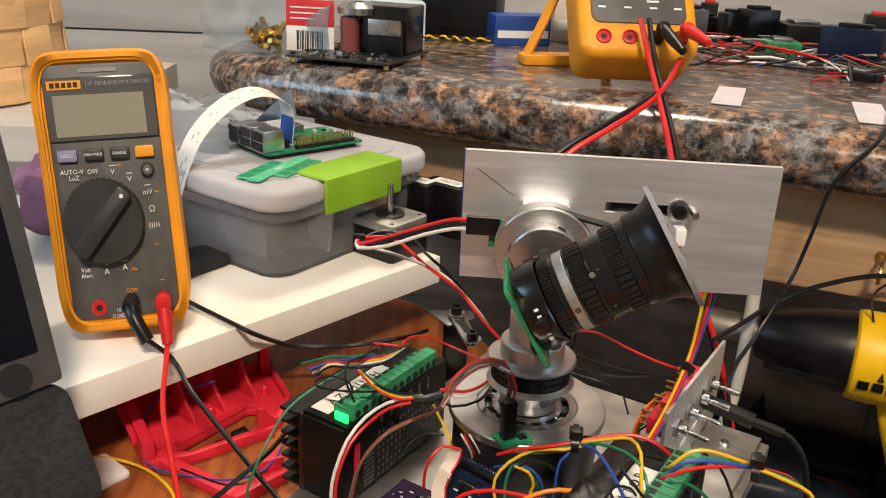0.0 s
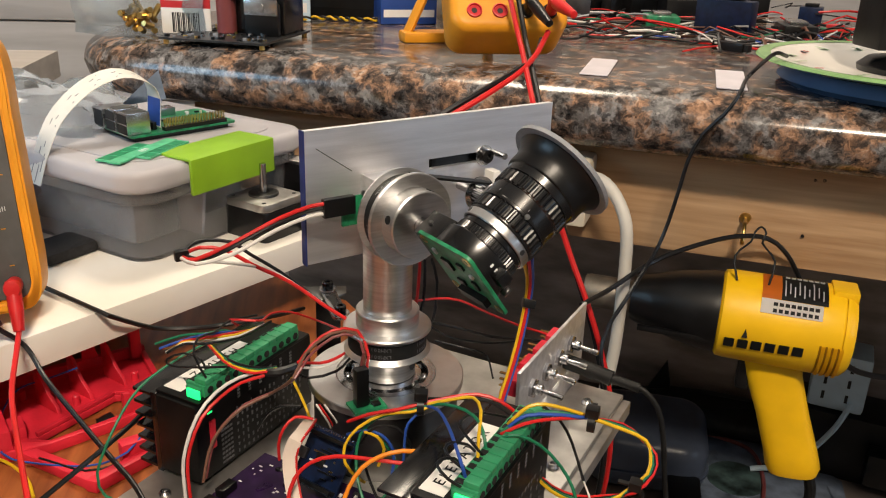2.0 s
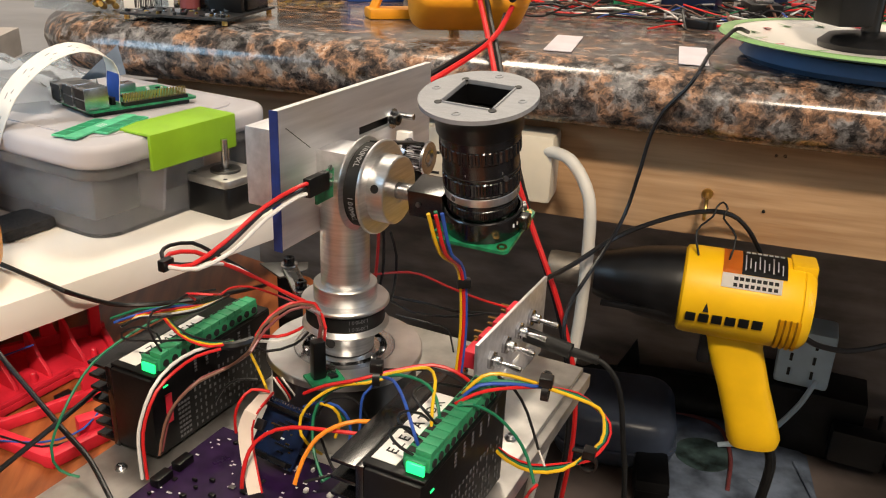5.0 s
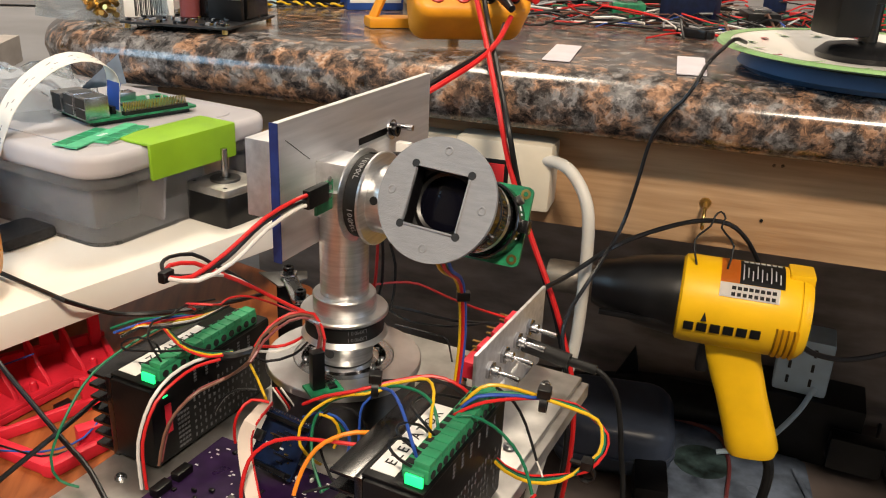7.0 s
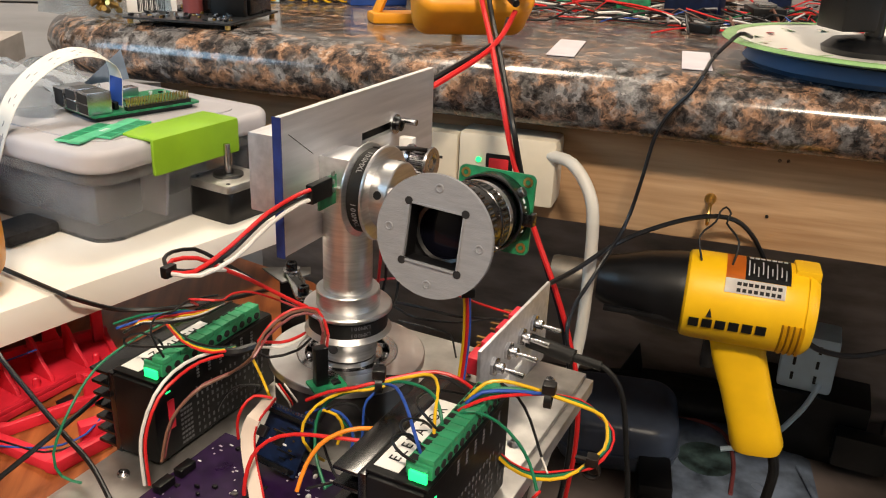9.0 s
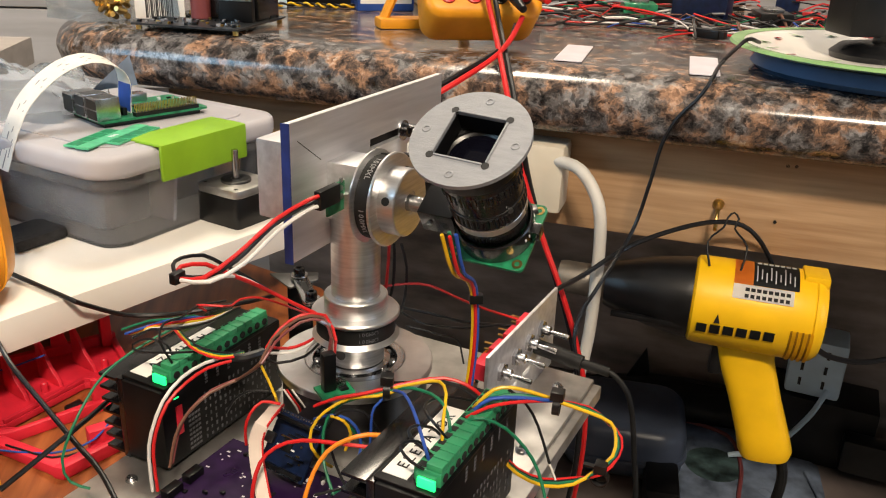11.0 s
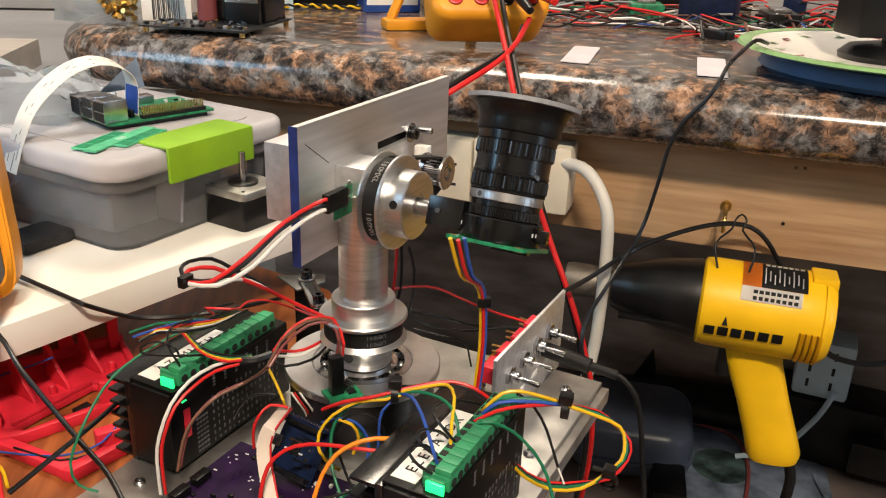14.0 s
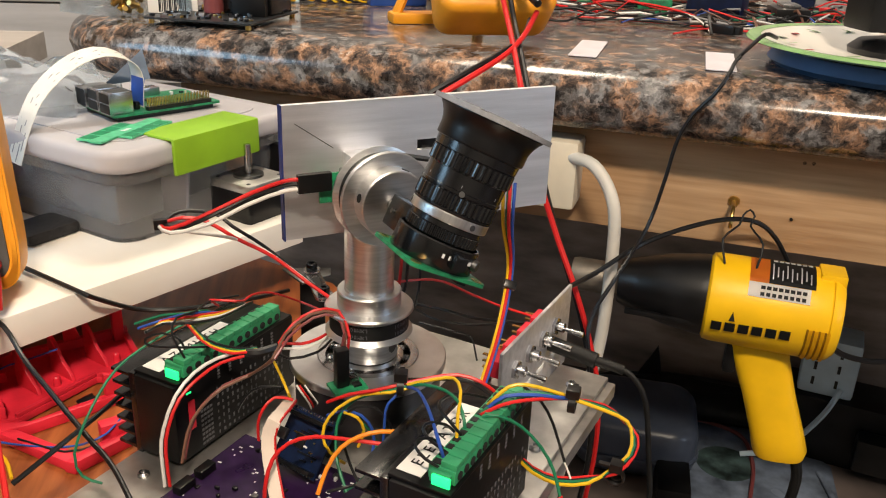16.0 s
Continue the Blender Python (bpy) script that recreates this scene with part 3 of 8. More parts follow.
    for s in (1, -1):
        p0, p1 = Vector((0.004, 0, 0.1965 + s * 0.0203)), Vector((0.0490, 0, 0.1985 + s * 0.0080))
        d = (p1 - p0)
        b = box(0, d.length, -0.0190, -0.0118, -0.0006, 0.0006)
        part("tilt_belt", to(Matrix.Translation(p0) @ pose(0, 0, 0, 0, -math.degrees(math.atan2(d.z, d.x)), 0), b), BLACK_RUBBER, t)
    # slot screw with washer
    S = pose(0.0655, 0.0097, 0.2128) @ BACK_Y
    part("washer", lathe([(0.0024, 0.0), (0.0056, 0.0), (0.0056, 0.0008), (0.0024, 0.0008)], 24, m=S), STEEL, t)
    part("slot_screw", lathe([(0, 0.0008), (0.0034, 0.0008), (0.0036, 0.0040), (0.0018, 0.0040), (0.0016, 0.0026), (0, 0.0026)], 20, m=S), BLACK_ANOD, t)
    part("standoff", rod(0.0018, 0.0, 0.010, 14, m=pose(0.0720, 0.0097, 0.2135) @ BACK_Y), STEEL, t)
    part("connector", box(0.0635, 0.0685, -0.002, 0.006, 0.1985, 0.2065, 0.0004), LABEL_WHITE, t, "white crimp connector")
    for i, c in enumerate(("black", "green", "red")):
        part("lead", sweep([(0.0645 + i * 0.0014, 0.002, 0.199), (0.0650 + i * 0.001, 0.003, 0.192), (0.0668 + i * 0.0012, 0.006, 0.184), (0.066, 0.0085, 0.176)], 0.0006, 6), WIRE[c], t)
    # angle sensor board with its plug
    part("sensor_board", box(-0.0262, -0.0115, -0.0012, 0.0002, 0.1915, 0.2060, 0.0002), PCB_GREEN, t, "small green sensor board")
    b = bmesh.new()
    for i in range(3):
        rod(0.0013, 0.0010, 0.0018, 10, bm=b, m=pose(-0.0150, 0, 0.1990 + i * 0.004) @ BACK_Y)
    part("solder_pads", b, STEEL, t)
    part("sensor_plug", box(-0.0375, -0.0210, -0.0050, -0.0013, 0.1985, 0.2075, 0.0005), BLACK_PLASTIC, t)
    # three-wire sensor lead down to its cable tie and back to the pedestal
    for c, y0, z0, pts in (("red", -0.0036, 0.2055, [(-0.0560, 0.0060, 0.1985), (-0.0780, 0.0105, 0.1885), (-0.0929, 0.0163, 0.1820), (-0.0951, 0.0266, 0.1800)]),
                           ("black", -0.0026, 0.2030, [(-0.0577, 0.0065, 0.1960), (-0.0800, 0.0095, 0.1865), (-0.0897, 0.0176, 0.1810), (-0.0934, 0.0282, 0.1800)]),
                           ("white", -0.0030, 0.2005, [(-0.0579, 0.0040, 0.1940), (-0.0783, 0.0070, 0.1850), (-0.0931, 0.0132, 0.1810), (-0.0960, 0.0258, 0.1800)])):
        part("sensor_lead", sweep([(-0.0372, y0, z0), (-0.0435, y0 + 0.002, z0 - 0.0008)] + pts, 0.0010, 8), WIRE[c], t, c + " sensor wire")
    part("cable_tie", box(-0.0985, -0.0920, 0.0265, 0.0300, 0.1780, 0.1830, 0.0006), BLACK_PLASTIC, t)
    part("sensor_lead", sweep([(-0.0930, 0.0310, 0.1800), (-0.0877, 0.0377, 0.1810), (-0.0798, 0.0405, 0.1810), (-0.0668, 0.0394, 0.1780), (-0.0597, 0.0345, 0.1720), (-0.0449, 0.0323, 0.1600), (-0.0294, 0.0246, 0.1450), (-0.0185, 0.0150, 0.1350)], 0.0009, 8), WIRE["black"], t, "black sensor wire")
    part("sensor_lead", sweep([(-0.0943, 0.0298, 0.1800), (-0.0835, 0.0373, 0.1790), (-0.0724, 0.0330, 0.1770), (-0.0603, 0.0293, 0.1680), (-0.0414, 0.0286, 0.1550), (-0.0268, 0.0197, 0.1420), (-0.0170, 0.0141, 0.1340)], 0.0010, 8), WIRE["red"], t, "red sensor wire")
    part("sensor_lead", sweep([(-0.0920, 0.0202, 0.1800), (-0.0706, 0.0263, 0.1720), (-0.0515, 0.0302, 0.1630), (-0.0354, 0.0268, 0.1500), (-0.0190, 0.0160, 0.1350)], 0.0009, 8), WIRE["white"], t, "white sensor wire")
    return t


FLANGE_TURN = -3
CAM_OUT = 0.0741    # the lens axis stands this far out from the post


def eye_camera():
    t = thing("telephoto_camera", pose(*HEAD_AT), "black telephoto camera module with a silver square-holed front flange", "camera")
    b = prism(round_rect(0.038, 0.038, 0.003), -0.0128, -0.0112, m=None)
    b.transform(ALONG_X)
    part("circuit_board", b, PCB_GREEN, t)
    for sy in (-1, 1):
        for sz in (-1, 1):
            b = lathe([(0.0012, -0.0131), (0.0024, -0.0131), (0.0024, -0.0109), (0.0012, -0.0109)], 16, m=pose(0, sy * 0.0155, sz * 0.0155) @ ALONG_X)
            part("mounting_hole", b, BRASS, t)
    for y, z, w, h, d in ((0.006, 0.004, 0.006, 0.006, 0.0012), (-0.006, 0.008, 0.004, 0.003, 0.001), (-0.009, -0.003, 0.003, 0.005, 0.001), (0.004, -0.007, 0.005, 0.003, 0.001), (0.011, 0.010, 0.002, 0.003, 0.001), (-0.002, -0.0125, 0.018, 0.0045, 0.003), (-0.011, 0.004, 0.002, 0.002, 0.001)):
        part("component", box(-0.0128 - d, -0.0128, y - w / 2, y + w / 2, z - h / 2, z + h / 2), BLACK_PLASTIC if w > 0.0025 else SILK, t)
    # housing with the tripod block towards the shaft
    part("sensor_housing", lathe([(0, -0.0112), (0.0180, -0.0112), (0.0183, -0.0106), (0.0183, -0.0012), (0.0178, -0.0006), (0.0172, -0.0006)], 64, m=ALONG_X), BLACK_ANOD, t)
    part("tripod_block", box(-0.0072, 0.0066, 0.0165, 0.0345, -0.0085, 0.0085, 0.0006), BLACK_ANOD, t)
    part("clamp_screw", rod(0.0012, 0.0, 0.0010, 12, m=pose(0.0, 0.029, 0.0085)), STEEL_DARK, t)
    part("lock_screw", rod(0.0024, 0.0180, 0.0205, 14, 0.0003, m=pose(-0.0055, 0, 0) @ pose(0, 0, 0, 128, 0, 0)), STEEL_DARK, t)
    part("lock_lug", box(-0.0085, -0.0025, -0.0225, -0.0165, -0.003, 0.003, 0.0006), BLACK_ANOD, t)
    b = bmesh.new()
    for a in (-90, 90):
        for i in range(6):
            box(-0.0061, -0.0044, -0.0005 if i else -0.0011, 0.0005 if i else 0.0011, 0.01825, 0.01842, bm=b, m=pose(0, 0, 0, a + 26 - i * 9, 0, 0))
    part("maker_mark", b, SILK, t, "row of small white printed marks")
    part("focus_ring", grooved(0.0162, -0.0006, 0.0046, 60, 0.0005), BLACK_ANOD, t)
    part("adapter", lathe([(0.0152, 0.0044), (0.0158, 0.0046), (0.0158, 0.0068), (0.0164, 0.0072)], 56, m=ALONG_X), BLACK_ANOD, t)
    part("silver_ring", lathe([(0.0158, 0.0070), (0.0168, 0.0071), (0.0170, 0.0074), (0.0170, 0.0108), (0.0168, 0.0111), (0.0158, 0.0112)], 64, m=ALONG_X), ALU_T, t, "bright silver band on the lens")
    for a in (95, 215, 335):
        part("grub_screw", rod(0.0013, 0.0160, 0.0172, 10, m=pose(0.0091, 0, 0) @ pose(0, 0, 0, a, 0, 0)), STEEL_DARK, t)
    lens = part("lens_barrel", lathe([(0.0160, 0.0110), (0.0170, 0.0112), (0.0172, 0.0116), (0.0172, 0.0122), (0.0168, 0.0125), (0.0168, 0.0190), (0.0174, 0.0193), (0.0175, 0.0198), (0.0175, 0.0205), (0.0171, 0.0208), (0.0171, 0.0272), (0.0174, 0.0275), (0.0174, 0.0340), (0.0180, 0.0344), (0.0182, 0.0385)], 72, m=ALONG_X), BLACK_ANOD, t)
    part("aperture_ring", grooved(0.0176, 0.0124, 0.0190, 40, 0.0006), BLACK_ANOD, lens)
    part("distance_ring", grooved(0.0181, 0.0276, 0.0342, 40, 0.0006), BLACK_ANOD, lens)
    b = bmesh.new()
    for i in range(0, 22, 4):
        box(0.0222, 0.0222 + 0.0011, -0.00012, 0.00012, 0.01710, 0.01722, bm=b, m=pose(0, 0, 0, i * 14, 0, 0))
    part("scale_marks", b, WIRE["grey"], lens)
    for i, (x, r) in enumerate(((0.0200, 0.0175), (0.0240, 0.0171))):
        part("thumb_screw", rod(0.0012, r - 0.001, r + 0.0008, 12, m=pose(x, 0, 0) @ pose(0, 0, 0, 60 + 120 * i, 0, 0)), STEEL_DARK, lens)
    part("hood", lathe([(0.0182, 0.0380), (0.0190, 0.0384), (0.0192, 0.0390), (0.0192, 0.0432), (0.0195, 0.0450), (0.0203, 0.0472), (0.0216, 0.0494), (0.0226, 0.0505), (0.0226, 0.0509), (0.0185, 0.0509), (0.0178, 0.0475), (0.0165, 0.0400)], 72, m=ALONG_X), BLACK_PLASTIC, t, "flared black printed lens hood")
    part("front_element", lathe([(0, 0.0425), (0.006, 0.0422), (0.011, 0.0413), (0.0150, 0.0397), (0.0165, 0.0395)], 48, m=ALONG_X), GLASS_DARK, t, "dark coated lens glass")
    part("inner_ring", lathe([(0.0118, 0.0412), (0.0132, 0.0420), (0.0150, 0.0414), (0.0166, 0.0418), (0.0178, 0.0475)], 48, m=ALONG_X), BLACK_PLASTIC, t)
    # silver flange with square opening
    n = 64
    circ = [(0.0258 * math.cos(2 * math.pi * (i + 0.5) / n + math.pi / 4), 0.0258 * math.sin(2 * math.pi * (i + 0.5) / n + math.pi / 4)) for i in range(n)]
    h = 0.0124
    sq = []
    for x, y in circ:
        k = h / max(abs(x), abs(y))
        sq.append((x * k, y * k))
    b = holed(circ, sq, 0.0510, 0.0530)
    bmesh.ops.recalc_face_normals(b, faces=b.faces)
    R = pose(0, 0, 0, FLANGE_TURN, 0, 0)
    b.transform(R @ ALONG_X)
    fl = part("front_flange", b, SILVER_PAINT, t, "silver-grey printed disc with a square opening", sharp=0.4)
    for i in range(4):
        a = i * 90
        part("flange_rivet", lathe([(0, 0.0526), (0.0011, 0.0526), (0.0012, 0.0534), (0.0017, 0.0534), (0.0020, 0.0529)], 18, m=R @ pose(0, 0, 0, a, 0, 0) @ pose(0, 0.0203, 0) @ ALONG_X), SILVER_PAINT, fl)
        part("rivet_bore", rod(0.00105, 0.0524, 0.0528, 12, m=R @ pose(0, 0, 0, a, 0, 0) @ pose(0, 0.0203, 0) @ ALONG_X), INK, fl)
        part("corner_hole", rod(0.0017, 0.0528, 0.0533, 14, m=R @ pose(0, 0, 0, a + 45, 0, 0) @ pose(0, 0.0178, 0) @ ALONG_X), INK, fl)
        part("frame_lip", box(0.0515, 0.0537, 0.0118, 0.0126, -0.0110, 0.0110, 0.0002, m=R @ pose(0, 0, 0, a, 0, 0)), SILVER_PAINT, fl)
        part("frame_wall", box(0.0432, 0.0515, 0.0119, 0.0127, -0.0124, 0.0124, m=R @ pose(0, 0, 0, a, 0, 0)), BLACK_PLASTIC, fl)
    for ob in t.children:
        if ob.name.split(".")[0] not in ("tripod_block", "clamp_screw"):
            ob.data.transform(Matrix.Translation((0.0022, 0, 0)))
            for sub in ob.children:
                sub.data.transform(Matrix.Translation((0.0022, 0, 0)))
    return t


solid = box


def driver(m, label, text, H, length=0.092):
    """A stepper driver on its side: finned heat sink, cover, green screw terminals, name label. x: 0 at the cover's face, fins towards -x."""
    t = thing("stepper_driver", m, label, "motor driver", "stepper drivers")

    def box(x0, x1, y0, y1, z0, z1, bev=0.0, bm=None):
        return solid(-x1, -x0, y0, y1, z0, z1, bev, bm=bm)

    part("cover", box(0.0, 0.026, 0, length, 0.002, H, 0.0012), BLACK_CASE, t)
    part("lid", box(-0.0008, 0.0275, 0.002, length - 0.002, H, H + 0.0016, 0.0006), BLACK_CASE, t)
    part("heat_sink", box(0.0262, 0.0300, 0.0005, length - 0.0005, 0.0, H, 0.0005), BLACK_ANOD, t, "black anodised heat sink plate")
    for i in range(7):
        z = 0.0015 + i * (H - 0.004) / 6
        part("fin", box(0.0300, 0.0420, 0.0005, length - 0.0005, z, z + 0.0018, 0.0004), BLACK_ANOD, t)
    tb = part("terminal_block", box(0.0005, 0.0125, 0.008, length - 0.010, H + 0.0016, H + 0.0078, 0.0004), TERMINAL, t, "green screw terminal block")
    n = 12
    pitch = (length - 0.018 - 0.001) / n
    for i in range(n):
        y = 0.0085 + pitch * (i + 0.5)
        part("terminal_cell", box(0.0004, 0.0074, y - pitch * 0.46, y + pitch * 0.46, H + 0.0078, H + 0.0106, 0.0003), TERMINAL, tb)
        part("screw_port", rod(0.0019, 0.0, 0.0004, 12, m=pose(-0.0002, y, H + 0.0048) @ ALONG_X), INK, tb)
        part("wire_port", box(0.0080, 0.0118, y - pitch * 0.30, y + pitch * 0.30, H + 0.0077, H + 0.0081), INK, tb)
    part("end_wedge", box(0.002, 0.011, 0.0062, 0.008, H + 0.0016, H + 0.0065, 0.0003), TERMINAL, tb)
    part("indicator", box(0.0015, 0.0095, 0.0048, 0.0062, H + 0.0012, H + 0.0060, 0.0004), GREEN_GLOW, t, "lit green indicator")
    lb = part("name_label", box(0.0145, 0.0258, 0.006, 0.062, H + 0.0017, H + 0.0020), LABEL_WHITE, t, "white paper strip with printed name")
    mt = pose(-0.0201, 0.034, H + 0.0021, 0, 0, 90)
    part("name_print", letters(text, 0.0070, mt, None, 0.0002, 1.45), INK, t)
    # printed tables on the cover's face: short columns of marks
    b = bmesh.new()
    rng = random.Random(len(text))
    for col in range(15):
        y = 0.0285 + col * 0.0037
        for row in range(7):
            if rng.random() < 0.85:
                z = 0.0045 + row * 0.0042
                box(-0.0002, 0.0, y, y + 0.0007 + 0.0008 * rng.random(), z, z + 0.0014 + 0.0010 * rng.random(), bm=b)
    for row in range(8):
        for col in range(4):
            box(-0.0002, 0.0, 0.0165 + col * 0.0022, 0.0181 + col * 0.0022, 0.0045 + row * 0.0027, 0.0058 + row * 0.0027, bm=b)
    for col in range(6):
        for row in range(4):
            box(-0.0002, 0.0, 0.030 + col * 0.0085, 0.0318 + col * 0.0085, H - 0.0095 + row * 0.0019, H - 0.0083 + row * 0.0019, bm=b)
    part("cover_print", b, PRINT_DIM, t, "rows of small grey printed bars")
    part("dip_switch", box(-0.0008, 0.0, 0.0085, 0.0125, 0.018, 0.034, 0.0002), RED_PART, t, "red switch bank")
    part("status_light", box(-0.0004, 0.0, 0.0080, 0.0110, H - 0.0075, H - 0.0068), GREEN_GLOW, t, "thin lit green light")
    return t


def switch_panel():
    t = thing("switch_panel", RIG, "aluminium bracket panel with four toggle switches", "switch panel")
    part("panel", box(0.0675, 0.0695, 0.018, 0.120, 0.0, 0.053, 0.0004), ALU, t)
    part("foot", box(0.0698, 0.101, 0.004, 0.110, 0.0003, 0.0030, 0.0006), ALU_BASE, t)
    screw(t, pose(0.0905, 0.0195, 0.003), 0.0034, 0.0026)
    screw(t, pose(0.0850, 0.0890, 0.003), 0.0034, 0.0026)
    for i in range(4):
        y, z = 0.036 + i * 0.0195, 0.036
        sw = part("toggle_switch", box(0.0560, 0.0673, y - 0.0068, y + 0.0068, z - 0.0050, z + 0.0050, 0.0006), RED_PART, t, "toggle switch with a red body")
        M = pose(0.0695, y, z) @ ALONG_X
        part("nut", lathe([(0.0030, 0.0), (0.0056, 0.0), (0.0056, 0.0018), (0.0048, 0.0022), (0.0030, 0.0022)], 6, m=M), STEEL, sw)
        part("bushing", rod(0.0030, 0.0, 0.0062, 18, 0.0004, m=M), STEEL, sw)
        part("lever", lathe([(0, 0.005), (0.0011, 0.005), (0.0013, 0.009), (0.0018, 0.0165), (0.0016, 0.0176), (0, 0.0180)], 14, m=M @ pose(0, 0, 0, 0, 4, 0)), STEEL, sw)
        for k in (-1, 0, 1):
            part("lug", box(0.0505, 0.0560, y - 0.001, y + 0.001, z - 0.0003 + k * 0.0038, z + 0.0003 + k * 0.0038), BRASS, sw)
    for i in range(4):
        for z0, z1 in ((0.0150, 0.0180),):
            part("switch_label", box(0.0695, 0.0697, 0.030 + i * 0.0195, 0.041 + i * 0.0195, z0, z1), LABEL_WHITE, t, "small printed white label")
    # power lead plugged into the panel
    p = thing("power_lead", RIG, "black barrel plug power lead from the switch panel", "cable")
    part("plug_grip", sweep([(0.0696, 0.088, 0.0275), (0.082, 0.088, 0.0263), (0.0985, 0.088, 0.0242)], 0.0046, 14, smooth=False), BLACK_RUBBER, p)
    part("strain_relief", sweep([(0.0975, 0.088, 0.0243), (0.106, 0.088, 0.0238), (0.1150, 0.088, 0.0230)], 0.0028, 12), BLACK_RUBBER, p)
    part("cord", sweep([(0.114, 0.088, 0.0232), (0.1190, 0.088, 0.0215), (0.1266, 0.088, 0.0135), (0.1314, 0.088, -0.0015), (0.1356, 0.088, -0.028), (0.140, 0.088, -0.0588), (0.144, 0.086, -0.14), (0.150, 0.08, -0.25), (0.17, 0.09, -0.36), (0.2, 0.14, -0.449), (0.26, 0.2, -0.449)], 0.0016, 10), BLACK_RUBBER, p)


def control_boards():
    t = thing("control_board", RIG, "purple circuit board with parts standing on the base plate", "circuit board")
    part("board", box(-0.043, 0.050, -0.190, -0.050, 0.004, 0.0056), PCB_PURPLE, t)
    rng = random.Random(4)
    b = bmesh.new()
    for i in range(140):
        x, y = rng.uniform(-0.040, 0.046), rng.uniform(-0.185, -0.054)
        w = rng.uniform(0.0006, 0.0022)
        box(x, x + w, y, y + 0.0008, 0.0056, 0.00575, bm=b, m=None)
    part("silkscreen", b, SILK, t, "small white printed marks")
    for i in range(60):
        x, y = rng.uniform(-0.038, 0.044), rng.uniform(-0.18, -0.056)
        w, d, h = rng.uniform(0.0012, 0.0035), rng.uniform(0.001, 0.003), rng.uniform(0.0008, 0.002)
        part("component", box(x, x + w, y, y + d, 0.0056, 0.0056 + h, 0.0002), rng.choice([BLACK_PLASTIC, STEEL_DARK, BLACK_PLASTIC, SILK]), t)
    for x in (-0.040, 0.047):
        for y in (-0.186, -0.054):
            part("standoff", rod(0.0028, 0, 0.004, 10, m=pose(x, y, 0)), BRASS, t)
    for y in (-0.104, -0.090):
        part("header", box(-0.0405, -0.0355, y, y + 0.0100, 0.0056, 0.0100, 0.0004), BLACK_PLASTIC, t, "black pin header plug")
    # micro-controller board standing on edge in its sockets
    a = thing("microcontroller_board", RIG @ pose(-0.006, -0.066, 0.0100) @ pose(0, 0, 0, 0, 0, -6) @ pose(0, 0, 0, 52, 0, 0) @ Matrix.Diagonal((0.66, 0.72, 0.72, 1)), "small blue micro-controller board propped on the control board", "circuit board")
    part("board", box(-0.012, 0.030, 0.0, 0.040, -0.0008, 0.0008), PCB_BLUE, a)
    for s in (0.002, 0.034):
        part("socket", box(-0.011, 0.029, s, s + 0.0026, 0.0008, 0.0085, 0.0003), BLACK_PLASTIC, a)
    for i in range(15):
        for s in (0.0005, 0.0385):
            part("solder_joint", box(-0.0105 + i * 0.0026, -0.0092 + i * 0.0026, s - 0.0003, s + 0.0012, 0.0008, 0.0014), STEEL, a)
    part("chip", box(0.002, 0.011, 0.015, 0.024, 0.0008, 0.0022, 0.0002), BLACK_PLASTIC, a)
    part("usb_socket", box(-0.0135, -0.006, 0.016, 0.0235, 0.0008, 0.0040, 0.0004), STEEL_DARK, a)
    for i in range(10):
        part("component", box(0.004 + rng.uniform(-0.012, 0.02), 0.0055 + rng.uniform(0, 0.02), 0.008 + i * 0.0022, 0.0092 + i * 0.0022, 0.0008, 0.0017), rng.choice([SILK, BLACK_PLASTIC, BRASS]), a)
    # ribbon cable
    m = part("ribbon_cable", strip([(0.0452, 0.3911, 0.1000), (0.0428, 0.3739, 0.1060), (0.0394, 0.3667, 0.1050), (0.0366, 0.3656, 0.0970), (0.0372, 0.3608, 0.0880), (0.0395, 0.3526, 0.0800), (0.0410, 0.3482, 0.0740)], (1, -0.15, 0.1), 0.0064, 0.0008), GREY_RIBBON)
    tagged(m, "pale flat ribbon cable with a red edge stripe", "ribbon cable")
    part("red_edge", strip([(0.0484, 0.3906, 0.1004), (0.0460, 0.3734, 0.1064), (0.0426, 0.3662, 0.1054), (0.0398, 0.3651, 0.0974), (0.0404, 0.3603, 0.0884), (0.0427, 0.3521, 0.0804), (0.0442, 0.3477, 0.0744)], (1, -0.15, 0.1), 0.0008, 0.0011), WIRE["red"], m)


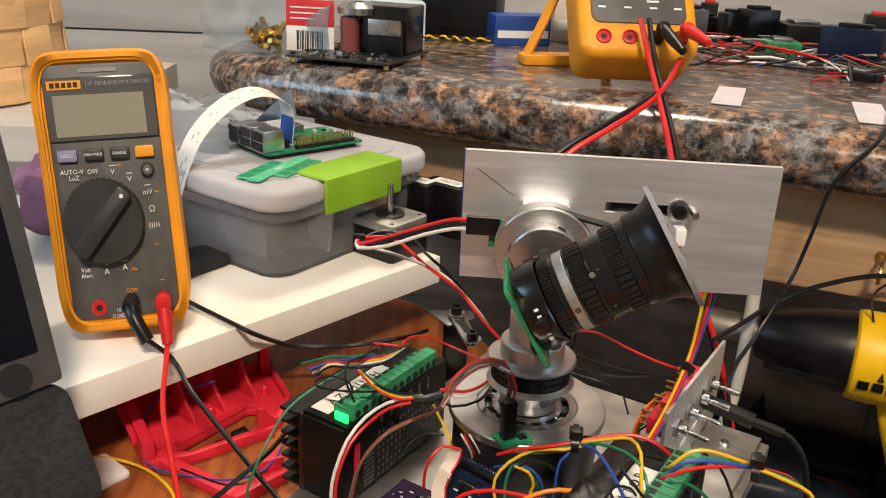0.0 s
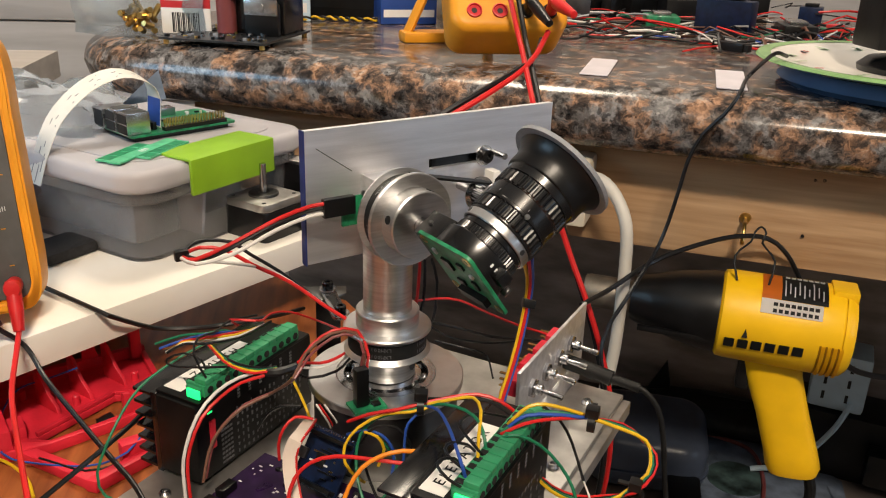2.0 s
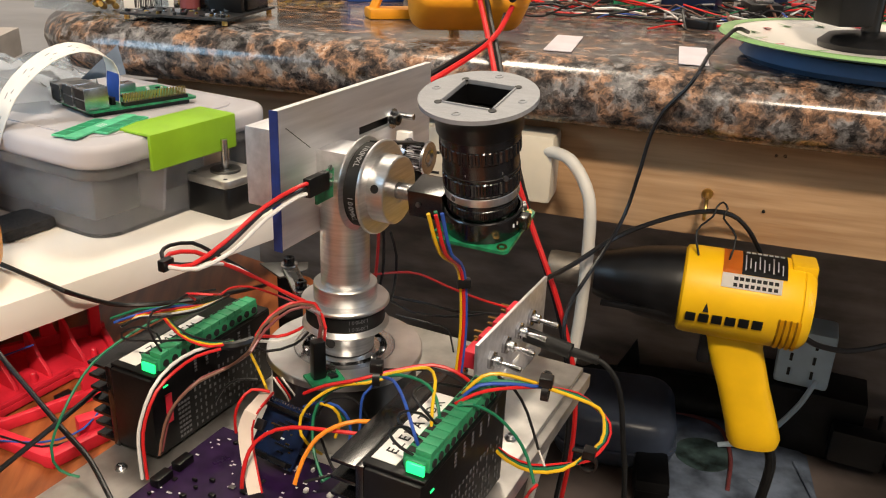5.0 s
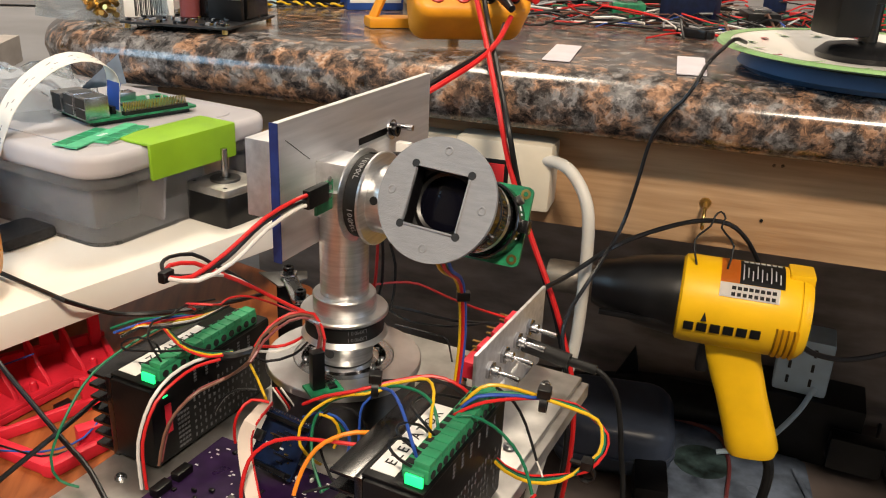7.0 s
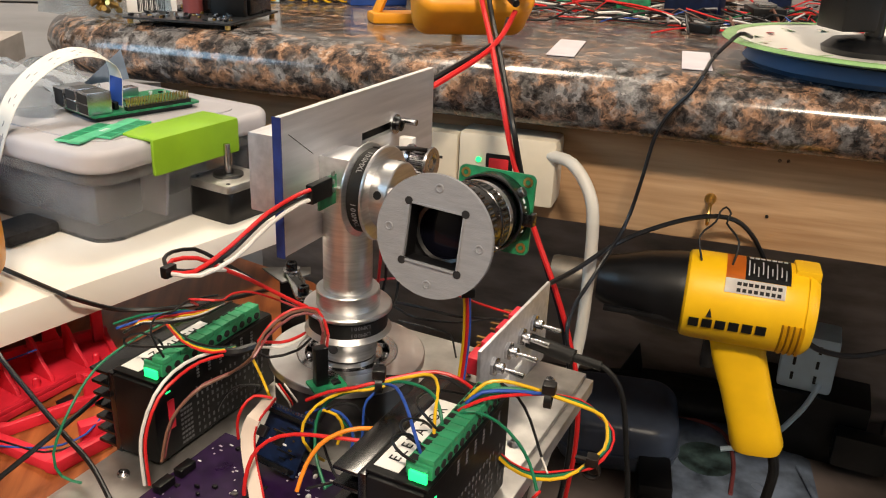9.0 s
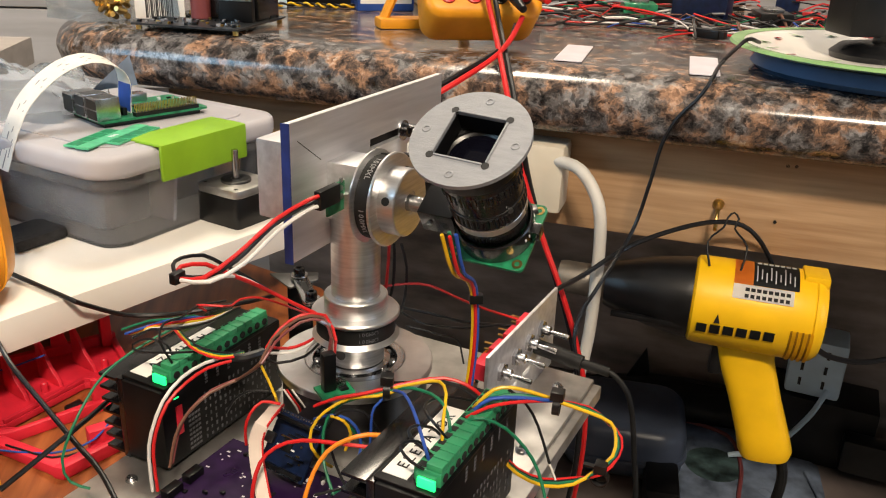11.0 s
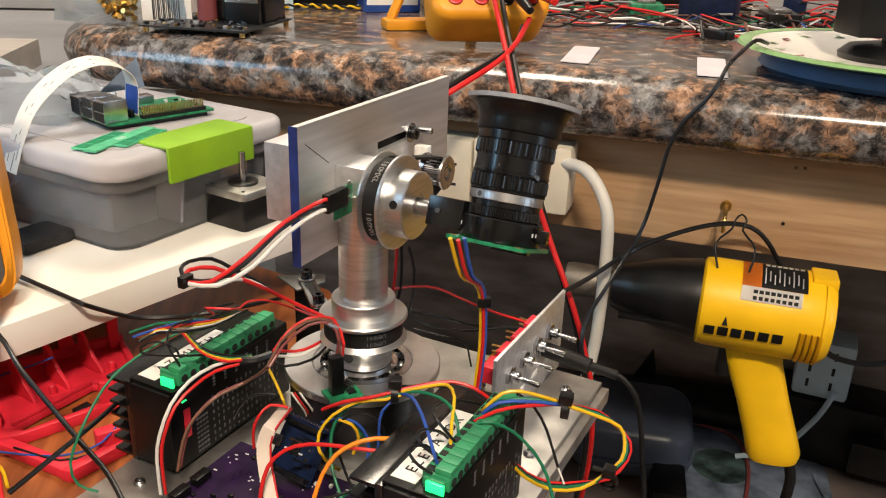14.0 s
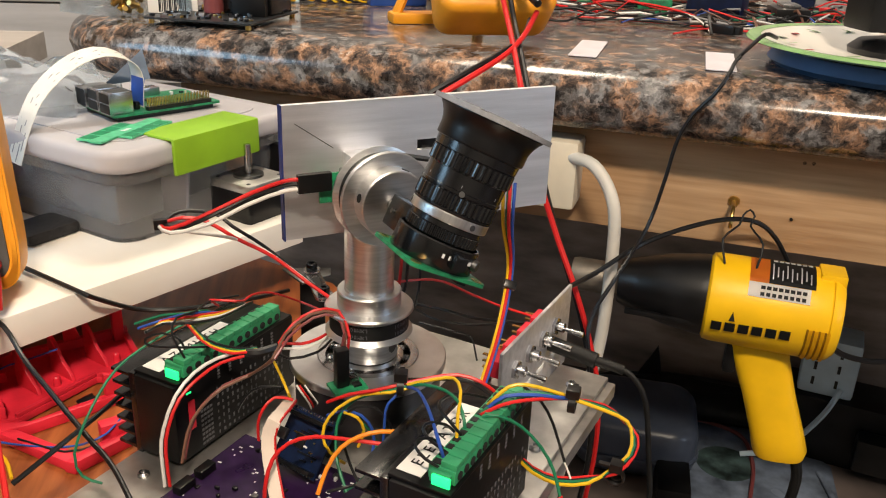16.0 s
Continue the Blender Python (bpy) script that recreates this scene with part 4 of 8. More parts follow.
def belt_tensioner():
    m = Matrix.Translation((0.0525, 0.543, DESK_Z))
    t = thing("belt_tensioner", m, "slotted steel belt tensioner arm with two bolts by the pedestal", "tensioner")
    part("pillar", box(-0.008, 0.008, -0.004, 0.010, 0.0, 0.054, 0.001), BLACK_CASE, t)
    part("bracket_sheet", prism([(-0.020, 0.012), (0.012, 0.012), (0.012, 0.000), (-0.006, -0.012)], 0.0545, 0.0560, 0.0004), STEEL_DARK, t)
    bar = prism(round_rect(0.010, 0.046, 0.0045, 5, 0.0, -0.019), 0.0562, 0.0585, 0.0004, m=pose(0, 0, 0, 0, 0, 12))
    part("arm", bar, STEEL, t)
    part("slot", prism(round_rect(0.0036, 0.018, 0.0017, 4, 0.0, -0.019), 0.0585, 0.0587, m=pose(0, 0, 0, 0, 0, 12)), INK, t)
    for x, y in ((0.0, 0.0), (0.008, -0.037)):
        part("washer", lathe([(0.0020, 0.0588), (0.0056, 0.0588), (0.0058, 0.0592), (0.0056, 0.0600), (0.0020, 0.0600)], 22, m=pose(x, y, 0)), STEEL, t)
        part("bolt", lathe([(0, 0.0600), (0.0034, 0.0600), (0.0036, 0.0604), (0.0036, 0.0640), (0.0032, 0.0646), (0.0018, 0.0646), (0.0016, 0.0630), (0, 0.0630)], 18, m=pose(x, y, 0)), BLACK_ANOD, t)


base_plate()
pedestal()
head = pan_head()
eye = eye_camera()
driver(RIG @ pose(-0.0560, -0.0836, 0), "black stepper driver labelled azimuth with green screw terminals", "AZIMUTH", 0.046)
driver(RIG @ pose(0.0985, -0.0985, 0), "black stepper driver labelled elevator with green screw terminals", "ELEVATOR", 0.054, 0.086)
belt_tensioner()
switch_panel()
control_boards()


# ---- things on the shelf ----
def meter_front(t, w, h, d):
    """Face, display, buttons, dial and jacks of the upright multimeter; x right, z up, the face looks to -y."""
    F = -d
    b = prism(round_rect(w - 0.016, h - 0.016, 0.006, 6, 0, h / 2), 0.0, 0.0022, 0.0004)
    b.transform(pose(0, F + 0.0004, 0, 90, 0, 0))
    part("face_plate", b, MM_GREY, t)
    y = F - 0.0019
    b = box(-0.0345, 0.0345, y - 0.0016, y, h - 0.052, h - 0.0155, 0.0012)
    part("display_window", b, CLEAR_BEZEL, t)
    part("display", box(-0.0295, 0.0275, y - 0.0020, y - 0.0016, h - 0.0495, h - 0.0255), LCD, t, "blank grey-green liquid crystal display")
    part("brand_patch", box(-0.0320, -0.0110, y - 0.0021, y - 0.0016, h - 0.0222, h - 0.0172), MM_YELLOW, t, "small amber badge")
    b = bmesh.new()
    for i in range(5):
        box(-0.0300 + i * 0.0036, -0.0273 + i * 0.0036, y - 0.0023, y - 0.0021, h - 0.0212, h - 0.0182, bm=b)
    part("brand_bars", b, INK, t, "dark badge bars")
    FT = lambda x, z: pose(x, y - 0.0018, z, 90, 0, 0)
    b = letters("117 TRUE RMS MULTIMETER", 0.0033, FT(0.0120, h - 0.0195), None, 0.0002)
    part("model_print", b, WIRE["grey"], t)
    part("top_strip", box(-0.0120, 0.0120, y - 0.0006, y, h - 0.0128, h - 0.0105), WIRE["grey"], t)
    for i, (x, m, tx) in enumerate(((-0.0250, BTN_LILAC, "HOLD"), (-0.0085, MM_DIAL, "MIN MAX"), (0.0080, MM_DIAL, "RANGE"), (0.0240, MM_YELLOW, ""))):
        bt = part("button", box(x - 0.0062, x + 0.0062, y - 0.0030, y + 0.001, h - 0.0640, h - 0.0570, 0.0014), m, t)
        if tx:
            part("button_print", letters(tx, 0.0027, pose(x, y - 0.0031, h - 0.0605, 90, 0, 0), None, 0.0002), SILK, bt)
    part("lamp_button", lathe([(0, 0.0), (0.0044, 0.0), (0.0044, 0.0022), (0.0036, 0.0030), (0, 0.0030)], 24, m=pose(0.0243, y, h - 0.0715) @ BACK_Y), MM_DIAL, t)
    b = bmesh.new()
    rod(0.0011, 0.0030, 0.0032, 12, bm=b, m=pose(0.0243, y, h - 0.0715) @ BACK_Y)
    for k in range(8):
        box(0.0018, 0.0027, -0.0002, 0.0002, 0.0030, 0.0032, bm=b, m=pose(0.0243, y, h - 0.0715) @ BACK_Y @ pose(0, 0, 0, 0, 0, 45 * k))
    part("lamp_print", b, SILK, t)
    # dial
    cz = h - 0.1005
    dial = part("dial", to(pose(-0.0075, y, cz) @ pose(0, 0, 0, 0, 0, -90), grooved(0.0262, -0.001, 0.0050, 44, 0.0006)), MM_DIAL, t)
    part("dial_face", rod(0.0256, 0.0, 0.0052, 48, 0.0006, m=pose(-0.0075, y, cz) @ BACK_Y), MM_DIAL, dial)
    K = pose(-0.0075, y - 0.0052, cz) @ pose(0, 0, 0, 0, -47, 0)
    kp = prism(round_rect(0.0500, 0.0110, 0.0036, 4), 0, 0.0060, 0.0012)
    part("dial_knob", to(K @ BACK_Y, kp), MM_DIAL, dial)
    part("dial_dot", rod(0.0013, 0.0060, 0.0063, 12, m=K @ pose(0.0205, 0, 0) @ BACK_Y), SILK, dial)
    b = bmesh.new()
    for tx, x, z, s in (("AUTO-V", -0.0235, h - 0.0700, 0.0040), ("LoZ", -0.0225, h - 0.0737, 0.0040), ("OFF", -0.0105, h - 0.0706, 0.0040), ("V", 0.0020, h - 0.0715, 0.0046), ("V", 0.0122, h - 0.0765, 0.0046),
                        ("mV", 0.0228, h - 0.0850, 0.0048), ("\u03a9", 0.0243, h - 0.0955, 0.0052), ("A", 0.0022, h - 0.1295, 0.0050), ("A", -0.0098, h - 0.1310, 0.0050), ("Volt", -0.0230, h - 0.1290, 0.0036),
                        ("Alert", -0.0228, h - 0.1325, 0.0036), ("10 A", -0.0040, h - 0.1555, 0.0032), ("FUSED", -0.0055, h - 0.1590, 0.0032)):
        letters(tx, s, FT(x, z) @ pose(0, 0, 0.0003), b, 0.0002)
    for k in range(5):
        box(0.0212 + k * 0.0015, 0.0217 + k * 0.0015, y - 0.0003, y, h - 0.1075 + 0.0002 * k, h - 0.1040, bm=b)
    for x, z in ((0.0020, h - 0.0680), (0.0122, h - 0.0733), (0.0228, h - 0.0812), (0.0022, h - 0.1258), (-0.0098, h - 0.1272)):
        box(x - 0.0020, x + 0.0020, y - 0.0003, y, z, z + 0.0005, bm=b)
    part("scale_print", b, SILK, t, "white printed range names")
    b = letters("Hz", 0.0032, FT(0.0080, h - 0.1310) @ pose(0, 0, 0.0003), None, 0.0002)
    letters("COM", 0.0034, FT(0.0045, h - 0.1440) @ pose(0, 0, 0.0003), b, 0.0002)
    for x, z in ((0.0060, h - 0.0680), (0.0285, h - 0.0855), (0.0243, h - 0.1175), (0.0255, h - 0.1400)):
        box(x - 0.0015, x + 0.0015, y - 0.0003, y, z, z + 0.0005, bm=b)
    part("amber_print", b, MM_YELLOW, t)
    for i, x in enumerate((-0.0180, 0.0035, 0.0250)):
        z = 0.0165 if i else 0.0150
        part("jack", lathe([(0.0020, 0.0006), (0.0034, 0.0006), (0.0036, 0.0012), (0.0050, 0.0012), (0.0052, 0.0002)], 24, m=pose(x, y, z) @ BACK_Y), RED_SWITCH if i == 0 else MM_DIAL, t, "red ringed jack" if i == 0 else "")
        part("jack_bore", rod(0.0021, 0.0, 0.0007, 14, m=pose(x, y, z) @ BACK_Y), INK, t)


METER = Matrix.Translation((-0.1450, 0.5150, SHELF_Z + 0.001)) @ pose(0, 0, 0, 0, 0, 13) @ pose(0, 0, 0, -12, 0, 0) @ pose(0, 0, 0, 0, -3, 0) @ Matrix.Diagonal((0.81, 0.92, 0.92, 1))


def multimeter():
    w, h, d = 0.086, 0.168, 0.040
    t = thing("multimeter", METER, "grey digital multimeter in an amber holster standing on the shelf", "multimeter")
    out = []
    n = 88
    for i in range(n):      # waisted outline
        a = 2 * math.pi * (i + 0.5) / n
        c, s = math.cos(a), math.sin(a)
        x = (w / 2) * math.copysign(abs(c) ** 0.26, c)
        z = h / 2 + (h / 2) * math.copysign(abs(s) ** 0.26, s)
        x *= 1.0 - 0.055 * math.exp(-((z - h * 0.52) / 0.030) ** 2)
        out.append((x, z))
    inn = [(x * 0.865, h / 2 + (z - h / 2) * 0.925) for x, z in out]
    b = prism(out, 0.0, d, 0.004, seg=3)
    b.transform(pose(0, 0, 0, 90, 0, 0))
    part("holster", b, MM_YELLOW, t, "amber rubber holster")
    b = holed(out, inn, d - 0.002, d + 0.0042)
    bmesh.ops.recalc_face_normals(b, faces=b.faces)
    bmesh.ops.bevel(b, geom=[e for e in b.edges if all(v.co.z > d for v in e.verts)], offset=0.0016, segments=2, affect="EDGES")
    b.transform(pose(0, 0, 0, 90, 0, 0))
    part("holster_rim", b, MM_YELLOW, t)
    meter_front(t, w, h, d)
    # test leads in the jacks
    red = thing("test_lead", METER, "red test lead plugged into the multimeter", "test lead", "test leads")
    part("plug", lathe([(0, -0.004), (0.0046, -0.003), (0.0052, 0.001), (0.0052, 0.010), (0.0058, 0.013), (0.0050, 0.0165), (0, 0.0175)], 20, m=pose(0.0250, -d - 0.001, 0.0165) @ BACK_Y), WIRE["red"], red)
    part("boot", lathe([(0.0048, -0.004), (0.0050, 0.012), (0.0036, 0.026), (0, 0.027)], 16, m=pose(0.0252, -d - 0.012, 0.0165) @ pose(0, 0, 0, 163, 0, 0)), WIRE["red"], red)
    inv = METER.inverted()
    L = lambda *p: inv @ Vector(p)
    st = Vector((0.0252, -d - 0.0195, -0.008))
    part("lead", sweep([st, L(-0.1104, 0.4524, 0.1080), L(-0.1060, 0.4283, 0.0980), L(-0.0963, 0.4026, 0.0880), L(-0.0851, 0.3760, 0.0780), L(-0.0779, 0.3582, 0.0700), L(-0.06, 0.31, 0.052)], 0.0018, 10), WIRE["red"], red)
    blk = thing("test_lead", METER, "black test lead plugged into the multimeter", "test lead", "test leads")
    part("plug", lathe([(0, -0.004), (0.0050, -0.003), (0.0054, 0.001), (0.0054, 0.012), (0.0050, 0.0165), (0, 0.0175)], 20, m=pose(0.0035, -d - 0.001, 0.0165) @ BACK_Y), BLACK_PLASTIC, blk)
    part("boot", sweep([(0.0036, -d - 0.010, 0.0165), (0.0045, -d - 0.018, 0.0135), (0.0085, -d - 0.022, 0.0050), (0.0130, -d - 0.024, -0.0040)], 0.0047, 14), BLACK_PLASTIC, blk)
    st = Vector((0.0125, -d - 0.024, -0.0030))
    part("lead", sweep([st, L(-0.1105, 0.4658, 0.1060), L(-0.0964, 0.4499, 0.0940), L(-0.0722, 0.4205, 0.0860), L(-0.0522, 0.3963, 0.0800), L(-0.0372, 0.3790, 0.0750), L(-0.02, 0.35, 0.068)], 0.0016, 10), WIRE["black"], blk)


BOXM = Matrix.Translation((-0.0695, 0.580, SHELF_Z)) @ pose(0, 0, 0, 0, 0, 52)


def parts_box():
    """A lidded box; its near bottom corner is the origin, x along its short front, y away to the left."""
    t = thing("storage_box", BOXM, "frosted plastic box with milky lid and lime latch on shelf", "storage box")
    w, l, h = 0.138, 0.235, 0.054
    lo = round_rect(w + 0.012, l + 0.012, 0.016, 6, w / 2, l / 2)
    hi = round_rect(w + 0.022, l + 0.022, 0.018, 6, w / 2, l / 2)
    b = bmesh.new()
    rings = [[b.verts.new((x, y, 0.0)) for x, y in lo], [b.verts.new((x, y, h)) for x, y in hi]]
    inn = [[b.verts.new((w / 2 + (x - w / 2) * 0.965, l / 2 + (y - l / 2) * 0.98, z)) for x, y in o] for o, z in ((hi, h), (lo, 0.002))]
    rings += inn
    n = len(lo)
    for p, q in zip(rings, rings[1:]):
        for i in range(n):
            b.faces.new((p[i], p[(i + 1) % n], q[(i + 1) % n], q[i]))
    b.faces.new(rings[0][::-1])
    b.faces.new(rings[-1])
    part("body", b, BOX_CLEAR, t)
    b = prism(round_rect(w + 0.036, l + 0.036, 0.024, 8, w / 2, l / 2), h - 0.004, h + 0.012, 0.005, seg=3)
    part("lid", b, BOX_LID, t)
    part("lid_skirt", prism(round_rect(w + 0.027, l + 0.027, 0.020, 8, w / 2, l / 2), h - 0.012, h - 0.004, 0.001), BOX_CLEAR, t)
    part("lid_panel", prism(round_rect(w - 0.004, l - 0.004, 0.016, 6, w / 2, l / 2), h + 0.012, h + 0.0128), BOX_LID, t)
    b = box(0.026, 0.106, -0.0215, 0.012, h + 0.0122, h + 0.0142, 0.0009)
    box(0.026, 0.106, -0.0225, -0.0195, h - 0.011, h + 0.0140, 0.0012, bm=b)
    part("latch", b, LIME, t, "lime green snap latch")
    part("contents", box(0.01, 0.05, 0.02, 0.20, 0.003, 0.040, 0.004), mat("grey_felt", (0.16, 0.16, 0.17), 0.8, var=0.4, scale=25), t, "grey things inside")
    part("contents", box(0.055, 0.058, 0.006, 0.18, 0.003, 0.050, 0.001, m=pose(0, 0, 0, 0, 8, 0)), PAPER, t, "pale card inside")
    part("contents", box(0.075, 0.125, 0.03, 0.2, 0.003, 0.026, 0.006), mat("packed_papers", (0.24, 0.22, 0.20), 0.7, var=0.3, scale=30), t)


CABLE_ARCH = [(-0.0745, 0.6675, 0.1815), (-0.0737, 0.6680, 0.1933), (-0.0729, 0.6686, 0.2022), (-0.0750, 0.6669, 0.2122), (-0.0821, 0.6610, 0.2191), (-0.0932, 0.6520, 0.2223), (-0.1057, 0.6417, 0.2189), (-0.1184, 0.6312, 0.2096), (-0.1297, 0.6219, 0.1959), (-0.1374, 0.6156, 0.1783), (-0.1447, 0.6096, 0.1548)]


def single_board_computer():
    z = SHELF_Z + 0.054 + 0.0130
    # corner at the near end of the port side; x along the pin header
    m = Matrix.Translation((-0.0829, 0.6333, z + 0.0035)) @ pose(0, 0, 0, 0, 0, 39.4)
    t = thing("single_board_computer", m, "green single-board computer with metal ports lying on the box lid", "circuit board")
    part("board", prism(round_rect(0.085, 0.056, 0.003, 4, 0.0425, 0.028), 0.0, 0.0015), PCB_GREEN, t)
    part("pad", box(0.004, 0.08, 0.004, 0.052, -0.0035, 0.0), BLACK_PLASTIC, t)
    hd = part("pin_header", box(0.0265, 0.0775, 0.0012, 0.0062, 0.0015, 0.0042), BLACK_PLASTIC, t, "black pin header with brass pins")
    for i in range(20):
        for k in range(2):
            x, y = 0.0278 + i * 0.00254, 0.0025 + k * 0.0025
            part("pin", box(x - 0.0003, x + 0.0003, y - 0.0003, y + 0.0003, 0.0042, 0.0102), BRASS, hd)
    for y, hh in ((0.0090, 0.0158), (0.0270, 0.0158)):
        u = part("usb_port", box(-0.0020, 0.0155, y - 0.0072, y + 0.0072, 0.0015, 0.0015 + hh, 0.0004), STEEL, t)
        for z0, z1 in ((0.0024, 0.0087), (0.0096, 0.0160)):
            part("port_mouth", box(-0.0023, -0.0019, y - 0.0066, y + 0.0066, z0, z1), INK, u)
        part("port_shield", box(0.0004, 0.0140, y - 0.0055, y + 0.0055, 0.0015 + hh, 0.0017 + hh), STEEL_DARK, u)
    u = part("network_port", box(-0.0020, 0.0190, 0.0380, 0.0540, 0.0015, 0.0150, 0.0004), STEEL, t)
    part("port_mouth", box(-0.0023, -0.0019, 0.0390, 0.0530, 0.0024, 0.0140), INK, u)
    part("chip", box(0.040, 0.054, 0.022, 0.036, 0.0015, 0.0028, 0.0003), STEEL_DARK, t)
    part("chip", box(0.024, 0.033, 0.024, 0.033, 0.0015, 0.0025, 0.0003), BLACK_PLASTIC, t)
    part("camera_socket", box(0.0215, 0.0245, 0.010, 0.032, 0.0015, 0.0070, 0.0003), BLACK_PLASTIC, t)
    part("video_port", box(0.045, 0.060, 0.046, 0.057, 0.0015, 0.0075, 0.0004), STEEL, t)
    rng = random.Random(9)
    for i in range(26):
        x, y = rng.uniform(0.02, 0.082), rng.uniform(0.009, 0.052)
        part("component", box(x, x + rng.uniform(0.001, 0.003), y, y + rng.uniform(0.001, 0.003), 0.0015, 0.0022 + rng.uniform(0, 0.0016)), rng.choice([BLACK_PLASTIC, BEIGE, STEEL, SILK]), t)
    # flat camera cable arching off to the left
    g = part("flat_cable", strip(CABLE_ARCH, (-0.62, 0.75, 0.22), 0.0185, 0.0004), RIBBON)
    tagged(g, "white flat printed camera cable arching from the computer", "ribbon cable")
    part("stiffener", strip([(-0.0742, 0.6673, 0.1830), (-0.0732, 0.6675, 0.1933), (-0.0724, 0.6681, 0.2022)], (-0.62, 0.75, 0.22), 0.0165, 0.0012), WIRE["blue"], g, "blue stiffener tab")
    # printed dashes along the flat cable
    across = Vector((-0.62, 0.75, 0.22)).normalized()
    run = [Vector(p) for p in CABLE_ARCH[3:]]
    for p, q in zip(run, run[1:]):
        up = across.cross(q - p).normalized()
        up = up if up.z > 0 else -up
        for k, u in ((-0.0050, 0.1), (-0.0015, 0.45), (0.0020, 0.0), (0.0055, 0.3)):
            a, e = p.lerp(q, u) + across * k + up * 0.0004, p.lerp(q, u + 0.5) + across * k + up * 0.0004
            part("print_dash", strip([a, e], across, 0.0008, 0.0002), WIRE["grey"], g)
    # green adapter card lying beside
    c = thing("adapter_card", Matrix.Translation((-0.0835, 0.5805, z + 0.0003)) @ pose(0, 0, 0, 0, 0, -22), "bare green adapter card in a stepped cross shape on the lid", "circuit board")
    b = box(-0.0045, 0.0045, 0.000, 0.068, 0, 0.0012)
    box(-0.0150, -0.0045, 0.002, 0.048, 0, 0.0012, bm=b)
    box(0.0045, 0.0150, 0.018, 0.066, 0, 0.0012, bm=b)
    part("board", b, CARD_EDGE, c)
    for i in range(4):
        for x, y in ((-0.0143, 0.0035), (0.0052, 0.0195)):
            part("pad_field", box(x, x + 0.0090, y + i * 0.0115, y + 0.0098 + i * 0.0115, 0.0012, 0.00135), CARD_GREEN, c)
    for k in range(3):
        part("mark", box(-0.002, 0.002, 0.030 + k * 0.003, 0.0312 + k * 0.003, 0.0012, 0.00135), SILK, c)


def stepper_motor():
    t = thing("stepper_motor", Matrix.Translation((0.0055, 0.637, SHELF_Z)) @ pose(0, 0, 0, 0, 0, 50), "square black stepper motor with a silver face and upright shaft", "stepper motor")
    part("body", prism(round_rect(0.0420, 0.0420, 0.004, 3), 0, 0.0225, 0.0006), BLACK_PLASTIC, t)
    part("end_cap", prism(round_rect(0.0423, 0.0423, 0.006, 3), 0.0225, 0.0285, 0.0008), ALU_BASE, t)
    part("boss", lathe([(0.011, 0.0285), (0.011, 0.0303), (0.0105, 0.0305), (0.004, 0.0305)], 32), STEEL_DARK, t)
    part("shaft", rod(0.0025, 0.0295, 0.0520, 16, 0.0003), STEEL, t)
    for x in (-1, 1):
        for y in (-1, 1):
            part("mounting_hole", rod(0.0016, 0.0285, 0.0287, 10, m=pose(x * 0.0155, y * 0.0155, 0)), INK, t)
    # two black cartridges beside it
    for i, (x, y) in enumerate(((0.024, 0.688), (0.049, 0.682))):
        c = thing("black_cartridge", Matrix.Translation((x, y, SHELF_Z)) @ pose(0, 0, 0, 0, 0, 50), "small black box with a white printed label, beside the motor", "box", "black boxes")
        part("case", box(-0.011, 0.011, -0.020, 0.020, 0, 0.042, 0.003), BLACK_PLASTIC, c)
        part("label_sticker", box(-0.006, 0.006, -0.016, 0.012, 0.042, 0.0423), LABEL_WHITE, c)
        b = bmesh.new()
        for k in range(9):
            box(-0.0035, 0.0035, -0.012 + k * 0.0022, -0.0112 + k * 0.0022, 0.0423, 0.0425, bm=b)
        part("label_bars", b, WIRE["grey"], c)


